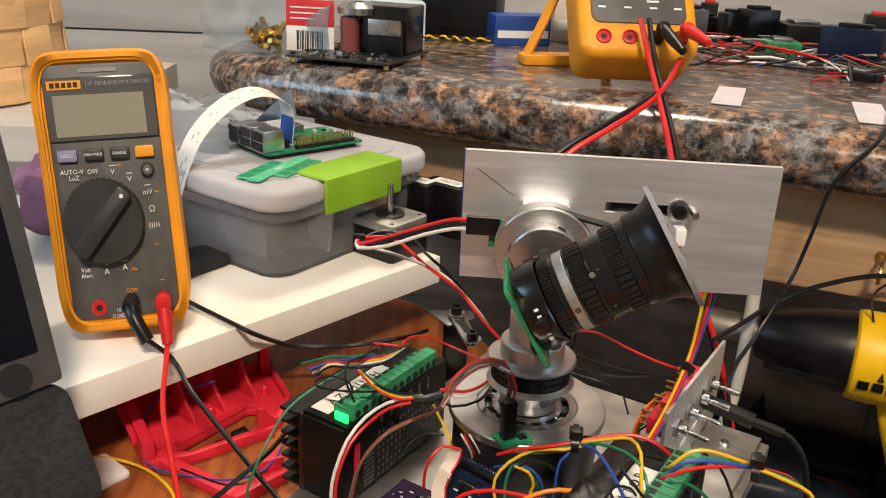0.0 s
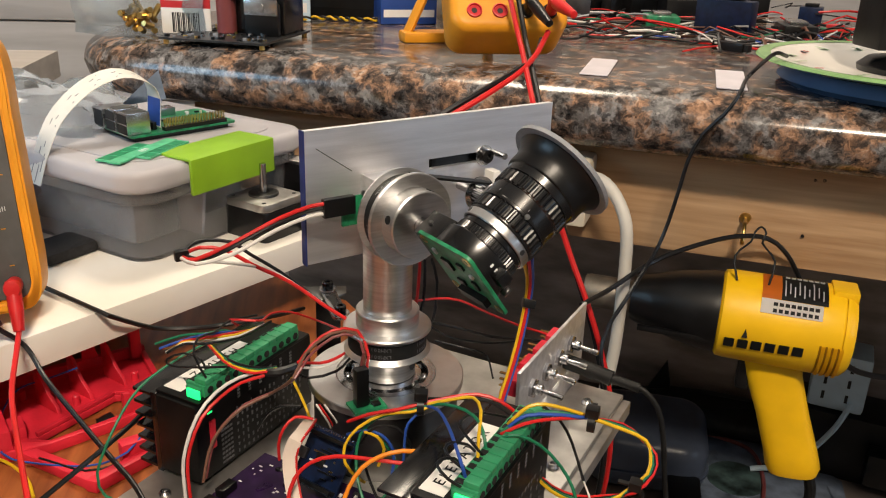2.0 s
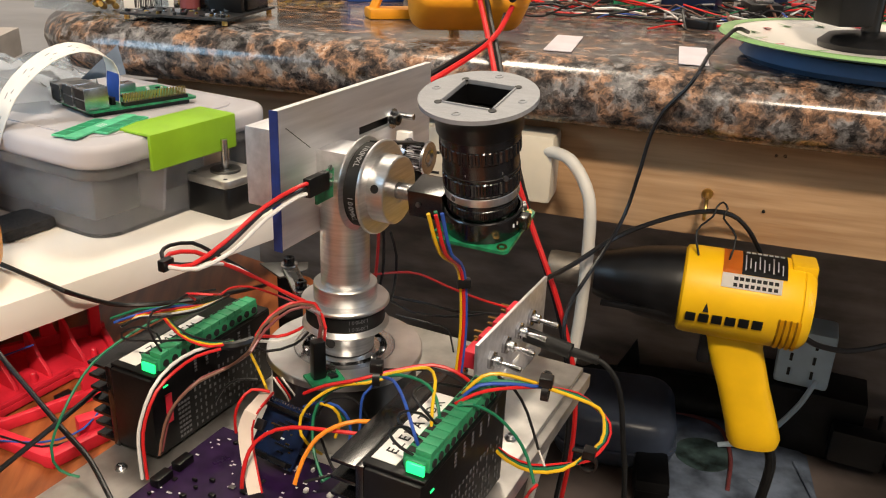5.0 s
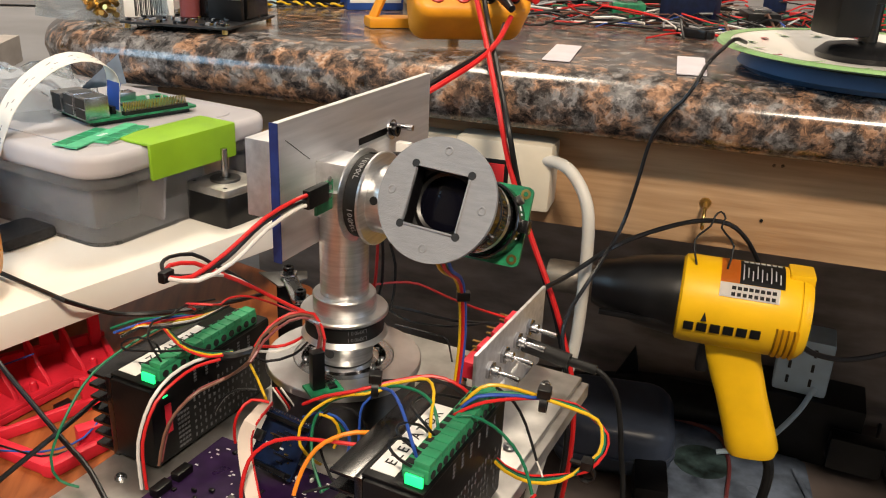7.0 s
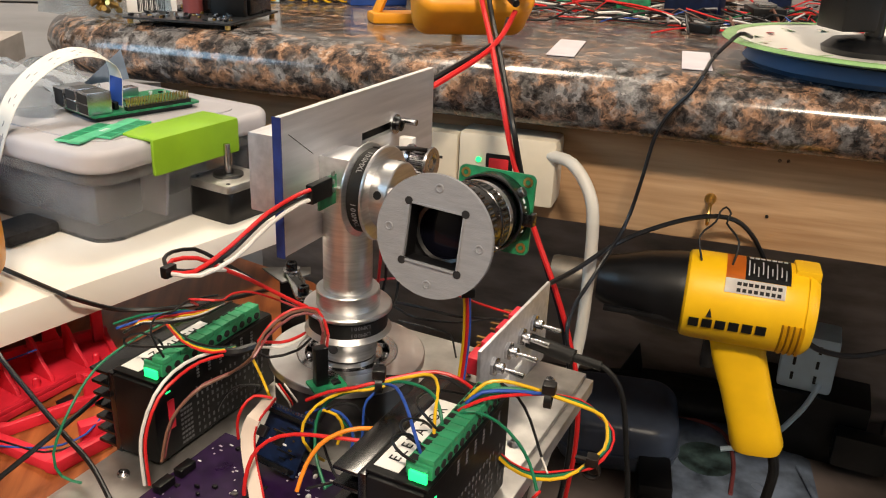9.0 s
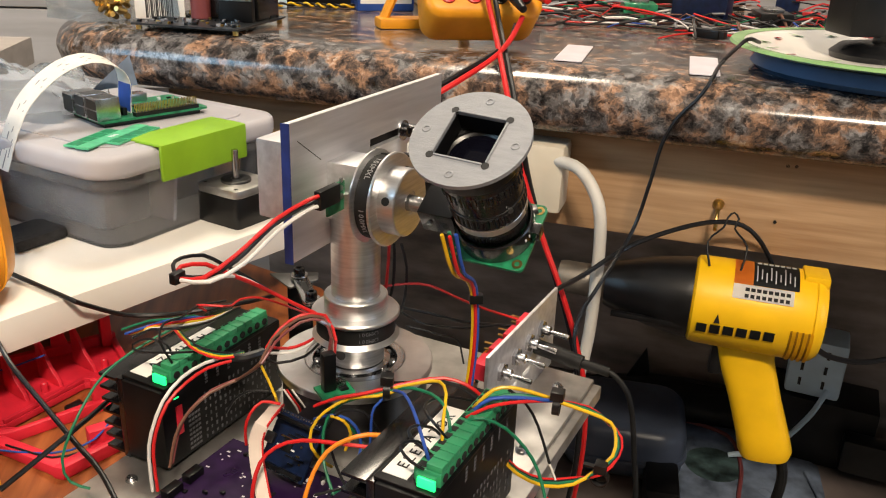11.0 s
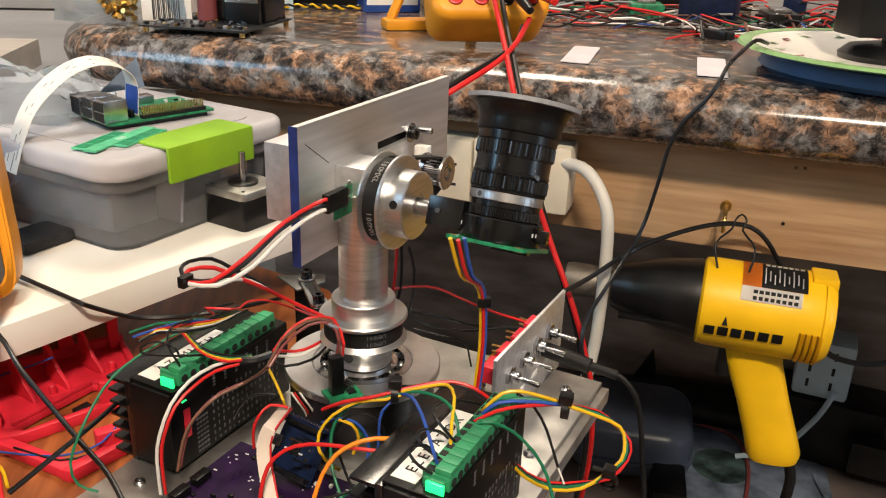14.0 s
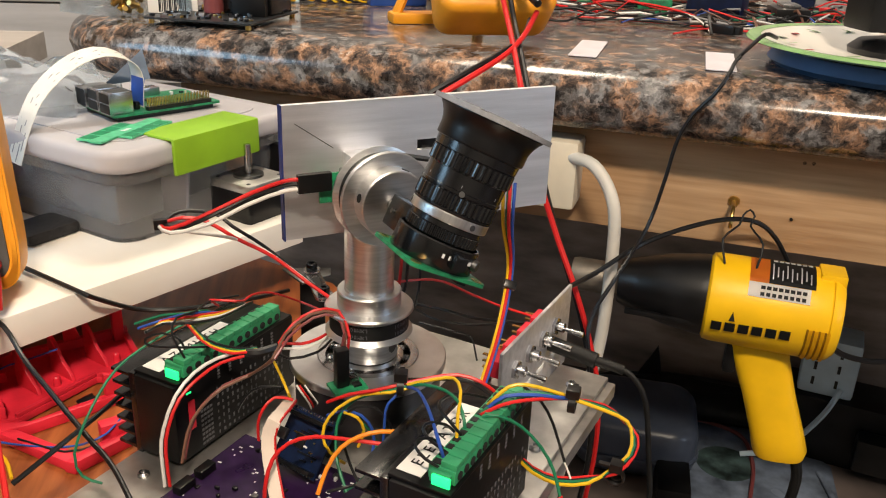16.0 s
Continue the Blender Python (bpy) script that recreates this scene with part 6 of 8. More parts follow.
def heat_gun():
    ax = Vector((0.906, -0.423, -0.01)).normalized()
    c = Vector((0.3485, 0.5885, 0.0570))
    rz = math.degrees(math.atan2(ax.y, ax.x))
    m = Matrix.Translation(c) @ pose(0, 0, 0, 0, 0.6, rz)
    t = thing("heat_gun", m, "yellow heat gun with a black nozzle hanging from a hook", "heat gun")
    X = ALONG_X
    part("body", lathe([(0.0, -0.001), (0.0300, -0.001), (0.0330, 0.001), (0.0338, 0.006), (0.0340, 0.050), (0.0340, 0.082), (0.0325, 0.0845), (0, 0.0845)], 64, m=X), YELLOW, t)
    part("nozzle", lathe([(0.0, -0.066), (0.0170, -0.066), (0.0195, -0.060), (0.0275, -0.030), (0.0310, -0.006), (0.0312, -0.001)], 48, m=X), BLACK_PLASTIC, t, "scuffed black plastic front")
    part("nozzle_rib", box(-0.058, -0.004, -0.0282, -0.0235, -0.0145, -0.0105, 0.001), BLACK_PLASTIC, t)
    part("metal_tip", lathe([(0.0125, -0.064), (0.0132, -0.070), (0.0132, -0.100), (0.0124, -0.1035), (0.0112, -0.1035), (0.0108, -0.070)], 32, m=X), TIP_METAL, t, "dull metal outlet tip")
    part("end_cover", lathe([(0.0340, 0.0840), (0.0330, 0.0880), (0.0290, 0.0920), (0, 0.0920)], 48, m=X), YELLOW, t)
    part("switch_cap", box(0.074, 0.092, -0.012, 0.012, 0.026, 0.0355, 0.002), YELLOW, t)
    # handle: tapered and slanted
    b = bmesh.new()
    rings = []
    for z, x0, w, d in ((-0.024, 0.043, 0.022, 0.0120), (-0.044, 0.047, 0.0205, 0.0125), (-0.075, 0.0585, 0.0195, 0.0135), (-0.105, 0.0695, 0.0200, 0.0165), (-0.118, 0.0735, 0.0205, 0.017), (-0.124, 0.0745, 0.0185, 0.0150)):
        rings.append([b.verts.new((x0 + w * math.copysign(abs(math.cos(a)) ** 0.7, math.cos(a)), d * math.copysign(abs(math.sin(a)) ** 0.7, math.sin(a)), z + 0.12 * w * math.cos(a))) for a in [2 * math.pi * i / 28 for i in range(28)]])
    for p, q in zip(rings, rings[1:]):
        for i in range(28):
            b.faces.new((p[i], q[i], q[(i + 1) % 28], p[(i + 1) % 28]))
    b.faces.new(rings[-1])
    bmesh.ops.recalc_face_normals(b, faces=b.faces)
    part("handle", b, YELLOW, t)
    part("trigger", box(0.020, 0.030, -0.006, 0.006, -0.060, -0.034, 0.003), BLACK_PLASTIC, t)
    # rating label round the upper side, and the dark name bars on the flank
    def patch(x0, x1, a0, a1, r, material, name, label=""):
        b = bmesh.new()
        n = 14
        rows = [[b.verts.new((x, -r * math.cos(radians(a0 + (a1 - a0) * i / n)), r * math.sin(radians(a0 + (a1 - a0) * i / n)))) for i in range(n + 1)] for x in (x0, x1)]
        for i in range(n):
            b.faces.new((rows[0][i], rows[1][i], rows[1][i + 1], rows[0][i + 1]))
        bmesh.ops.solidify(b, geom=b.faces[:], thickness=-0.0002)
        bmesh.ops.recalc_face_normals(b, faces=b.faces)
        return part(name, b, material, t, label)
    patch(0.0262, 0.0395, 50, 98, 0.0347, ORANGE_LABEL, "warning_patch", "orange warning sticker")
    patch(0.0395, 0.0710, 50, 98, 0.0347, INK, "rating_label", "black rating label with rows of fine print")
    patch(0.0262, 0.0680, 31, 49.5, 0.0347, LABEL_WHITE, "label_foot", "white label strip with dark print")
    for i in range(9):
        patch(0.0415 + i * 0.0032, 0.0424 + i * 0.0032, 56 + 4 * (i % 2), 84 - 6 * (i % 3), 0.0349, SILK, "label_print")
    for i in range(8):
        patch(0.0345 + i * 0.0040, 0.0375 + i * 0.0040, 41, 45.5, 0.0350, INK, "label_print")
        patch(0.0345 + i * 0.0040, 0.0372 + i * 0.0040, 33, 37.5, 0.0350, INK, "label_print")
    for i in range(7):
        patch(0.042 + i * 0.0040, 0.045 + i * 0.0040, 90, 96, 0.0349, SILK, "label_print")
    for i in range(6):
        patch(0.0050 + i * 0.0094, 0.0122 + i * 0.0094, -20 + i * 0.5, -7 + i * 0.5, 0.0350, INK, "name_bar", "black printed bar")
    # slots painted as darker strips for their shade, ribs raised between them
    for i in range(4):
        patch(0.0690 + i * 0.0040, 0.0704 + i * 0.0040, -56, 2, 0.0342, VENT_SHADE, "vent_slot", "recessed vent slot, its shade painted in darker yellow")
        patch(0.0705 + i * 0.0040, 0.0729 + i * 0.0040, -56, 2, 0.0352, YELLOW, "vent_rib")
    b = prism([(0.0, 0.0), (0.0042, 0.0), (0.0021, 0.0075)], 0, 0.0003)
    part("name_mark", to(pose(0.0165, -0.0349, -0.0022, 90, 0, 0), b), INK, t, "black printed triangle")
    # wire hanger
    h = part("hanger", sweep([(0.008, -0.012, 0.032), (0.004, -0.004, 0.048), (0.014, 0.010, 0.056), (0.016, 0.016, 0.062), (0.020, 0.018, 0.066), (0.024, 0.016, 0.062), (0.022, 0.010, 0.056), (0.032, -0.004, 0.048), (0.030, -0.012, 0.032)], 0.0008, 8), BLACK_RUBBER, t)
    k = thing("cup_hook", COUNTER @ pose(-0.0015, 0, 0.1205), "small brass cup hook in the plank", "hook")
    part("shank", rod(0.0016, -0.002, 0.016, 12, m=BACK_Y), BRASS, k)
    part("collar", lathe([(0, 0), (0.0045, 0), (0.004, 0.0018), (0, 0.002)], 20, m=BACK_Y), BRASS, k)
    part("curl", sweep([(0, -0.014, 0), (0, -0.020, -0.004), (0, -0.023, -0.011), (0, -0.018, -0.015), (0, -0.013, -0.011)], 0.0015, 10), BRASS, k)
    cd = part("cable", sweep([(0.4255, 0.5520, -0.066), (0.4300, 0.5500, -0.10), (0.425, 0.57, -0.20), (0.45, 0.70, -0.37), (0.55, 0.80, FLOOR_Z + 0.004), (0.70, 0.85, FLOOR_Z + 0.004)], 0.0042, 10), BLACK_RUBBER)
    tagged(cd, "thick black power cord hanging from the heat gun", "cable")


BLUE_FILM = mat("bluish_film", (0.17, 0.21, 0.28), 0.22, var=0.3, scale=22, bump=0.6, bscale=30)


def under_counter():
    # socket strip fixed to the plank
    t = thing("outlet_strip", COUNTER @ pose(-0.160, 0, 0.133), "cream plug strip with switch and outlets on the plank", "power strip")
    part("case", box(-0.0395, 0.0400, -0.034, -0.0005, -0.028, 0.027, 0.004), BEIGE, t)
    part("outlet_case", box(-0.1400, -0.0405, -0.032, -0.0005, -0.030, 0.024, 0.004), BEIGE, t)
    for x in (-0.125, -0.095, -0.062):
        for z in (-0.015, 0.002):
            part("slot", box(x, x + 0.009, -0.0324, -0.032, z, z + 0.0022), INK, t)
    part("switch_frame", box(-0.016, 0.006, -0.0355, -0.034, -0.010, 0.012, 0.001), BLACK_PLASTIC, t)
    part("rocker", box(-0.013, 0.003, -0.0375, -0.0355, -0.007, 0.009, 0.001), RED_SWITCH, t, "red rocker switch")
    part("pilot_light", rod(0.0022, 0.034, 0.0355, 10, m=pose(-0.022, 0, 0.006) @ BACK_Y), GREEN_GLOW, t, "lit green pilot light")
    c = part("mains_cable", sweep([(0.2490, 0.6520, 0.148), (0.2620, 0.6300, 0.147), (0.2720, 0.6140, 0.130), (0.2760, 0.6080, 0.105), (0.2770, 0.6080, 0.05), (0.2755, 0.61, 0.0), (0.268, 0.615, -0.06), (0.26, 0.65, -0.20), (0.30, 0.75, -0.36), (0.45, 0.85, FLOOR_Z + 0.005)], 0.0048, 14), IVORY_CABLE)
    tagged(c, "thick ivory mains cable from the plug strip down to the floor", "cable")
    # dim things on the floor
    t = thing("floor_power_strip", Matrix.Translation((0.755, 1.000, FLOOR_Z)) @ pose(0, 0, 0, 0, 0, -32) , "socket box on the floor under the counter, tinted for blue light", "power strip")
    # pale blue of case and cord stands in for the bluish light falling there
    part("case", box(-0.036, 0.036, -0.03, 0.03, 0.10, 0.185, 0.006), LIGHT_BLUE, t)
    for x in (-0.02, 0.01):
        for z in (0.115, 0.138, 0.161):
            part("slot", box(x, x + 0.004, -0.0305, -0.03, z, z + 0.012), INK, t)
    part("pedestal_box", box(-0.07, 0.09, -0.04, 0.04, 0, 0.0995, 0.003), BLACK_CASE, t)
    part("adapter", box(0.05, 0.12, -0.075, -0.042, 0.02, 0.07, 0.006), BLACK_PLASTIC, t)
    part("cord", sweep([(0.02, -0.031, 0.115), (0.0, -0.06, 0.08), (-0.04, -0.08, 0.03), (-0.09, -0.085, 0.008)], 0.004, 8), LIGHT_BLUE, t)
    t = thing("plastic_sheet", Matrix.Translation((0.0, 0.0, FLOOR_Z + 0.001)), "crumpled bluish plastic sheet with a dark round print on the floor", "plastic sheet")
    part("sheet", prism([(0.682, 1.143), (0.560, 1.020), (0.500, 0.850), (0.560, 0.770), (0.690, 0.790), (0.754, 0.944)], 0, 0.002), BLUE_FILM, t)
    part("sheet_print", lathe([(0, 0.002), (0.040, 0.002), (0.040, 0.0025), (0, 0.0025)], 32, m=pose(0.606, 0.962, 0)), mat("dark_green_print", (0.05, 0.085, 0.085), 0.5, var=0.4, scale=40), t, "dark green round print")
    part("fold", sweep([(0.700, 0.800, 0.003), (0.715, 0.870, 0.006), (0.728, 0.930, 0.004)], 0.004, 8, flat=0.6), BLUE_FILM, t)
    t = thing("plastic_tub", Matrix.Translation((0.487, 1.010, FLOOR_Z)) @ pose(0, 0, 0, 0, 0, -20), "dark blue-grey plastic tub upside down on the floor", "tub")
    tub = mat("tub_plastic", (0.060, 0.075, 0.11), 0.32, var=0.15, scale=20)
    part("shell", prism(round_rect(0.165, 0.150, 0.040, 8), 0, 0.082, 0.022, seg=5), tub, t)
    part("rim", prism(round_rect(0.172, 0.157, 0.042, 8), 0.030, 0.035, 0.001), tub, t)
    t = thing("black_case", Matrix.Translation((0.508, 0.918, FLOOR_Z)) @ pose(0, 0, 0, 0, 0, -20), "narrow black box lying before the tub", "box")
    part("case", box(-0.022, 0.022, -0.060, 0.012, 0, 0.040, 0.006), BLACK_CASE, t)
    part("case_seam", box(-0.0222, 0.0222, -0.0602, 0.0122, 0.024, 0.025), BLACK_PLASTIC, t)
    t = thing("crumpled_bag", COUNTER @ pose(0.0, 0.0, FLOOR_Z), "crumpled black bag with a pointed corner by the back panel", "bag")
    b = bmesh.new()
    bmesh.ops.create_icosphere(b, subdivisions=3, radius=1)
    for v in b.verts:
        k = noise.noise(v.co * 2.6 + Vector((2, 7, 0))) * 0.35 + noise.noise(v.co * 6.0) * 0.14
        v.co = Vector((0.02 + v.co.x * 0.150 * (1 + k), 0.540 + v.co.y * 0.045, max(0.0, 0.020 + v.co.z * 0.030 * (1 + k))))
    part("bag_body", b, BLACK_RUBBER, t)
    part("bag_corner", prism([(-0.105, 0.0), (-0.045, 0.0), (-0.052, 0.060), (-0.060, 0.095)], -0.004, 0.004, 0.001, m=pose(0, 0.545, 0, 90, 0, 0)), BLACK_RUBBER, t)


def left_background():
    # woven basket behind the meter
    t = thing("woven_basket", Matrix.Translation((-0.440, 0.880, COUNTER_Z - 0.05)), "wide woven wood-strip basket standing at the wall", "basket")
    part("lining", lathe([(0.0, 0.0), (0.112, 0.0), (0.125, 0.20), (0.122, 0.20), (0.110, 0.006), (0, 0.006)], 40), BASKET, t)
    for k in range(6):
        for i in range(20):
            a = 18 * i + 3 * k
            r = 0.1140 + 0.0022 * k + (0.0026 if (i + k) % 2 else 0.0)
            b = box(-0.0178, 0.0178, 0.0, 0.0026, 0.002 + k * 0.033, 0.0345 + k * 0.033, 0.0010)
            part("weave_strip", to(pose(0, 0, 0, 0, 0, a) @ pose(0, r, 0, 4, 0, 0), b), BASKET, t)
    tb = part("side_table", box(-0.62, -0.27, 0.74, 1.10, COUNTER_Z - 0.08, COUNTER_Z - 0.05), GREY_WOOD)
    tagged(tb, "grey wooden side table behind the desk", "table")
    for x in (-0.60, -0.31):
        part("leg", box(x, x + 0.03, 1.0, 1.03, FLOOR_Z, COUNTER_Z - 0.08), GREY_WOOD, tb)
    # crumpled bag and cloth behind the box
    t = thing("plastic_bag", Matrix.Translation((-0.165, 0.700, SHELF_Z)), "crumpled clear plastic bag behind the box", "bag")
    b = bmesh.new()
    bmesh.ops.create_icosphere(b, subdivisions=4, radius=1)
    for v in b.verts:
        n = noise.noise(v.co * 2.2) * 0.35 + noise.noise(v.co * 5.5) * 0.16
        v.co = Vector((v.co.x * 0.075 * (1 + n), v.co.y * 0.050 * (1 + n), max(0.0, 0.052 + v.co.z * 0.048 * (1 + n))))
    part("bag_film", b, BAG, t)
    part("bag_corner", prism([(0.0, 0.0), (0.034, 0.004), (0.030, 0.026), (0.016, 0.014)], 0, 0.0006, m=pose(0.062, -0.010, 0.082) @ pose(0, 0, 0, 78, 0, 12)), BLUE_FILM, t, "bluish folded corner of film")
    t = thing("folded_cloth", Matrix.Translation((-0.215, 0.655, SHELF_Z)), "folded dull violet cloth behind the tablet", "cloth")
    b = bmesh.new()
    bmesh.ops.create_icosphere(b, subdivisions=3, radius=1)
    for v in b.verts:
        n = noise.noise(v.co * 2.5 + Vector((4, 1, 0))) * 0.3
        v.co = Vector((v.co.x * 0.055 * (1 + n), v.co.y * 0.05 * (1 + n), max(0.0, 0.035 + v.co.z * 0.037 * (1 + n))))
    part("cloth_fold", b, PINK, t)
    b = box(-0.026, 0.014, -0.014, 0.018, 0, 0.009, 0.004)
    o = part("fabric_strap", b, CLOTH)
    o.matrix_world = Matrix.Translation((-0.1235, 0.597, SHELF_Z)) @ pose(0, 0, 0, 0, 0, 52)
    tagged(o, "small folded black fabric strap on the shelf", "strap")


multimeter()
parts_box()
single_board_computer()
stepper_motor()
red_bracket()
tablet()
counter_things()
counter_clutter()
heat_gun()
under_counter()
left_background()


# ---- wires and cables ----
wire([(-0.1334, 0.5436, 0.1120), (-0.1024, 0.5165, 0.1120), (-0.0768, 0.4948, 0.1115), (-0.0711, 0.4971, 0.1070), (-0.0542, 0.5203, 0.0880), (-0.0317, 0.5249, 0.0850), (-0.0107, 0.5231, 0.0880), (0.0190, 0.5407, 0.0850), (0.0345, 0.5822, 0.0700)], "black", 0.0015, "black mains lead hanging over the shelf's front edge", name="cable", group="cables")
wire([(-0.0786, 0.3691, 0.0750), (-0.0614, 0.3816, 0.0850), (-0.0460, 0.4036, 0.0900), (-0.0398, 0.4349, 0.0850)], "black", 0.0013, "thick black lead lying across the red bracket", name="cable", group="cables")
wire([(-0.1909, 0.4578, 0.0460), (-0.1685, 0.4574, 0.0460), (-0.1457, 0.4559, 0.0460), (-0.1235, 0.4458, 0.0460), (-0.1065, 0.4293, 0.0460), (-0.0977, 0.4127, 0.0460)], "yellow", 0.00094, "yellow wire lying on the desk")
wire([(-0.1933, 0.4345, 0.0460), (-0.1720, 0.4347, 0.0470), (-0.1636, 0.4374, 0.0500), (-0.1671, 0.4425, 0.0500)], "red", 0.00051, "thin red wire end on the desk")
wire([(-0.0953, 0.4956, 0.0750), (-0.1139, 0.5002, 0.0660), (-0.1314, 0.4995, 0.0600), (-0.1360, 0.4849, 0.0550), (-0.1272, 0.4544, 0.0520), (-0.1173, 0.4414, 0.0500), (-0.0765, 0.4322, 0.0500), (-0.0554, 0.4361, 0.0550), (-0.0482, 0.4507, 0.0600)], "blue", 0.00059, "thin blue wire looping through the red bracket")
wire([(-0.1034, 0.4418, 0.0500), (-0.0756, 0.4282, 0.0500), (-0.0612, 0.4326, 0.0500)], "black", 0.00059, "thin black wire on the desk")
wire([(-0.0033, 0.4256, 0.1280), (-0.0211, 0.4153, 0.1220), (-0.0375, 0.4062, 0.1120), (-0.0468, 0.3907, 0.1000), (-0.0540, 0.3807, 0.0820), (-0.0523, 0.3820, 0.0680), (-0.0436, 0.3813, 0.0640)], "green", 0.00068, "green wire hanging over the driver's heat sink")
wire([(-0.0350, 0.4373, 0.1200), (-0.0202, 0.4347, 0.1260), (-0.0076, 0.4278, 0.1300), (0.0015, 0.4352, 0.1280), (0.0075, 0.4465, 0.1190)], "green", 0.00068, "green wire fanned over the azimuth terminals", group="azimuth wires")
wire([(-0.0278, 0.4150, 0.1290), (-0.0192, 0.4292, 0.1260), (-0.0051, 0.4151, 0.1360), (0.0032, 0.4331, 0.1280), (0.0103, 0.4497, 0.1190)], "blue", 0.00068, "blue wire fanned over the azimuth terminals", group="azimuth wires")
wire([(-0.0277, 0.4207, 0.1260), (-0.0190, 0.4281, 0.1260), (-0.0054, 0.4159, 0.1340), (0.0048, 0.4315, 0.1280), (0.0132, 0.4529, 0.1190)], "red", 0.00068, "red wire fanned over the azimuth terminals", group="azimuth wires")
wire([(-0.0288, 0.4262, 0.1230), (-0.0188, 0.4265, 0.1260), (-0.0061, 0.4192, 0.1320), (0.0065, 0.4294, 0.1280), (0.0162, 0.4562, 0.1190)], "yellow", 0.00068, "yellow wire fanned over the azimuth terminals", group="azimuth wires")
wire([(-0.0278, 0.4275, 0.1200), (-0.0186, 0.4254, 0.1260), (-0.0064, 0.4200, 0.1300), (0.0081, 0.4278, 0.1280), (0.0192, 0.4595, 0.1190)], "white", 0.00068, "white wire fanned over the azimuth terminals", group="azimuth wires")
wire([(-0.0233, 0.4106, 0.1290), (-0.0184, 0.4247, 0.1260), (-0.0036, 0.4055, 0.1360), (0.0096, 0.4266, 0.1280), (0.0222, 0.4629, 0.1190)], "black", 0.00068, "black wire fanned over the azimuth terminals", group="azimuth wires")
wire([(0.0069, 0.4075, 0.1220), (-0.0049, 0.4000, 0.1260), (-0.0218, 0.4114, 0.1210), (-0.0245, 0.4130, 0.1240), (-0.0158, 0.4113, 0.1280), (-0.0075, 0.4081, 0.1260), (-0.0059, 0.4110, 0.1190)], "black", 0.00059, "black wire looping into the azimuth terminals", group="azimuth wires")
wire([(-0.0046, 0.4025, 0.1190), (-0.0089, 0.3998, 0.1330), (-0.0081, 0.4095, 0.1370), (-0.0014, 0.4172, 0.1360), (0.0030, 0.4421, 0.1300), (0.0140, 0.4693, 0.1200)], "black", 0.00059, "black wire looping into the azimuth terminals", group="azimuth wires")
wire([(0.0054, 0.4528, 0.1220), (0.0028, 0.4435, 0.1300), (0.0160, 0.4413, 0.1300), (0.0183, 0.4632, 0.1200), (0.0212, 0.4745, 0.1180), (0.0309, 0.4889, 0.1120), (0.0464, 0.5013, 0.1000), (0.0635, 0.4848, 0.1000)], "red", 0.00068, "red wire running behind the azimuth driver", group="azimuth wires")
wire([(-0.0051, 0.4196, 0.1280), (0.0023, 0.4054, 0.1280), (0.0091, 0.4026, 0.1240), (0.0180, 0.4035, 0.1200), (0.0287, 0.4097, 0.1180)], "red", 0.00068, "red wire from the azimuth terminals into the black sleeve", group="azimuth wires")
wire([(-0.0038, 0.4183, 0.1280), (0.0038, 0.4048, 0.1280), (0.0109, 0.4030, 0.1240), (0.0195, 0.4051, 0.1200), (0.0286, 0.4109, 0.1180)], "yellow", 0.00068, "yellow wire from the azimuth terminals into the black sleeve", group="azimuth wires")
wire([(-0.0026, 0.4170, 0.1280), (0.0052, 0.4041, 0.1280), (0.0127, 0.4035, 0.1240), (0.0209, 0.4067, 0.1200), (0.0286, 0.4121, 0.1180)], "green", 0.00068, "green wire from the azimuth terminals into the black sleeve", group="azimuth wires")
wire([(-0.0013, 0.4157, 0.1280), (0.0066, 0.4034, 0.1280), (0.0145, 0.4039, 0.1240), (0.0224, 0.4083, 0.1200), (0.0285, 0.4132, 0.1180)], "black", 0.00068, "black wire from the azimuth terminals into the black sleeve", group="azimuth wires")
wire([(0.0232, 0.4101, 0.1180), (0.0111, 0.4022, 0.1185), (0.0014, 0.3918, 0.1169), (-0.0067, 0.3837, 0.1092), (-0.0120, 0.3779, 0.0959), (-0.0137, 0.3756, 0.0844), (-0.0130, 0.3730, 0.0669)], "white", 0.00085, "white wire hanging down the driver's cover")
wire([(0.0230, 0.4062, 0.1170), (0.0121, 0.4018, 0.1159), (0.0031, 0.3925, 0.1136), (-0.0050, 0.3845, 0.1074), (-0.0102, 0.3788, 0.0952), (-0.0118, 0.3764, 0.0837), (-0.0110, 0.3742, 0.0659)], "red", 0.00085, "red wire hanging down the driver's cover")
wire([(0.0222, 0.4088, 0.1175), (0.0298, 0.4074, 0.1180), (0.0382, 0.4125, 0.1180)], "black", 0.0022, "short black heat-shrink sleeve round the wires", name="sleeve")
wire([(0.0688, 0.4094, 0.1120), (0.0719, 0.4065, 0.1280), (0.0675, 0.4156, 0.1330), (0.0568, 0.4164, 0.1320), (0.0447, 0.4074, 0.1260), (0.0384, 0.3976, 0.1200), (0.0248, 0.4183, 0.0998), (0.0132, 0.4051, 0.1017), (0.0031, 0.3943, 0.0969), (-0.0020, 0.3887, 0.0880), (-0.0049, 0.3829, 0.0747)], "maroon", 0.00076, "brown encoder wire arching to the control board")
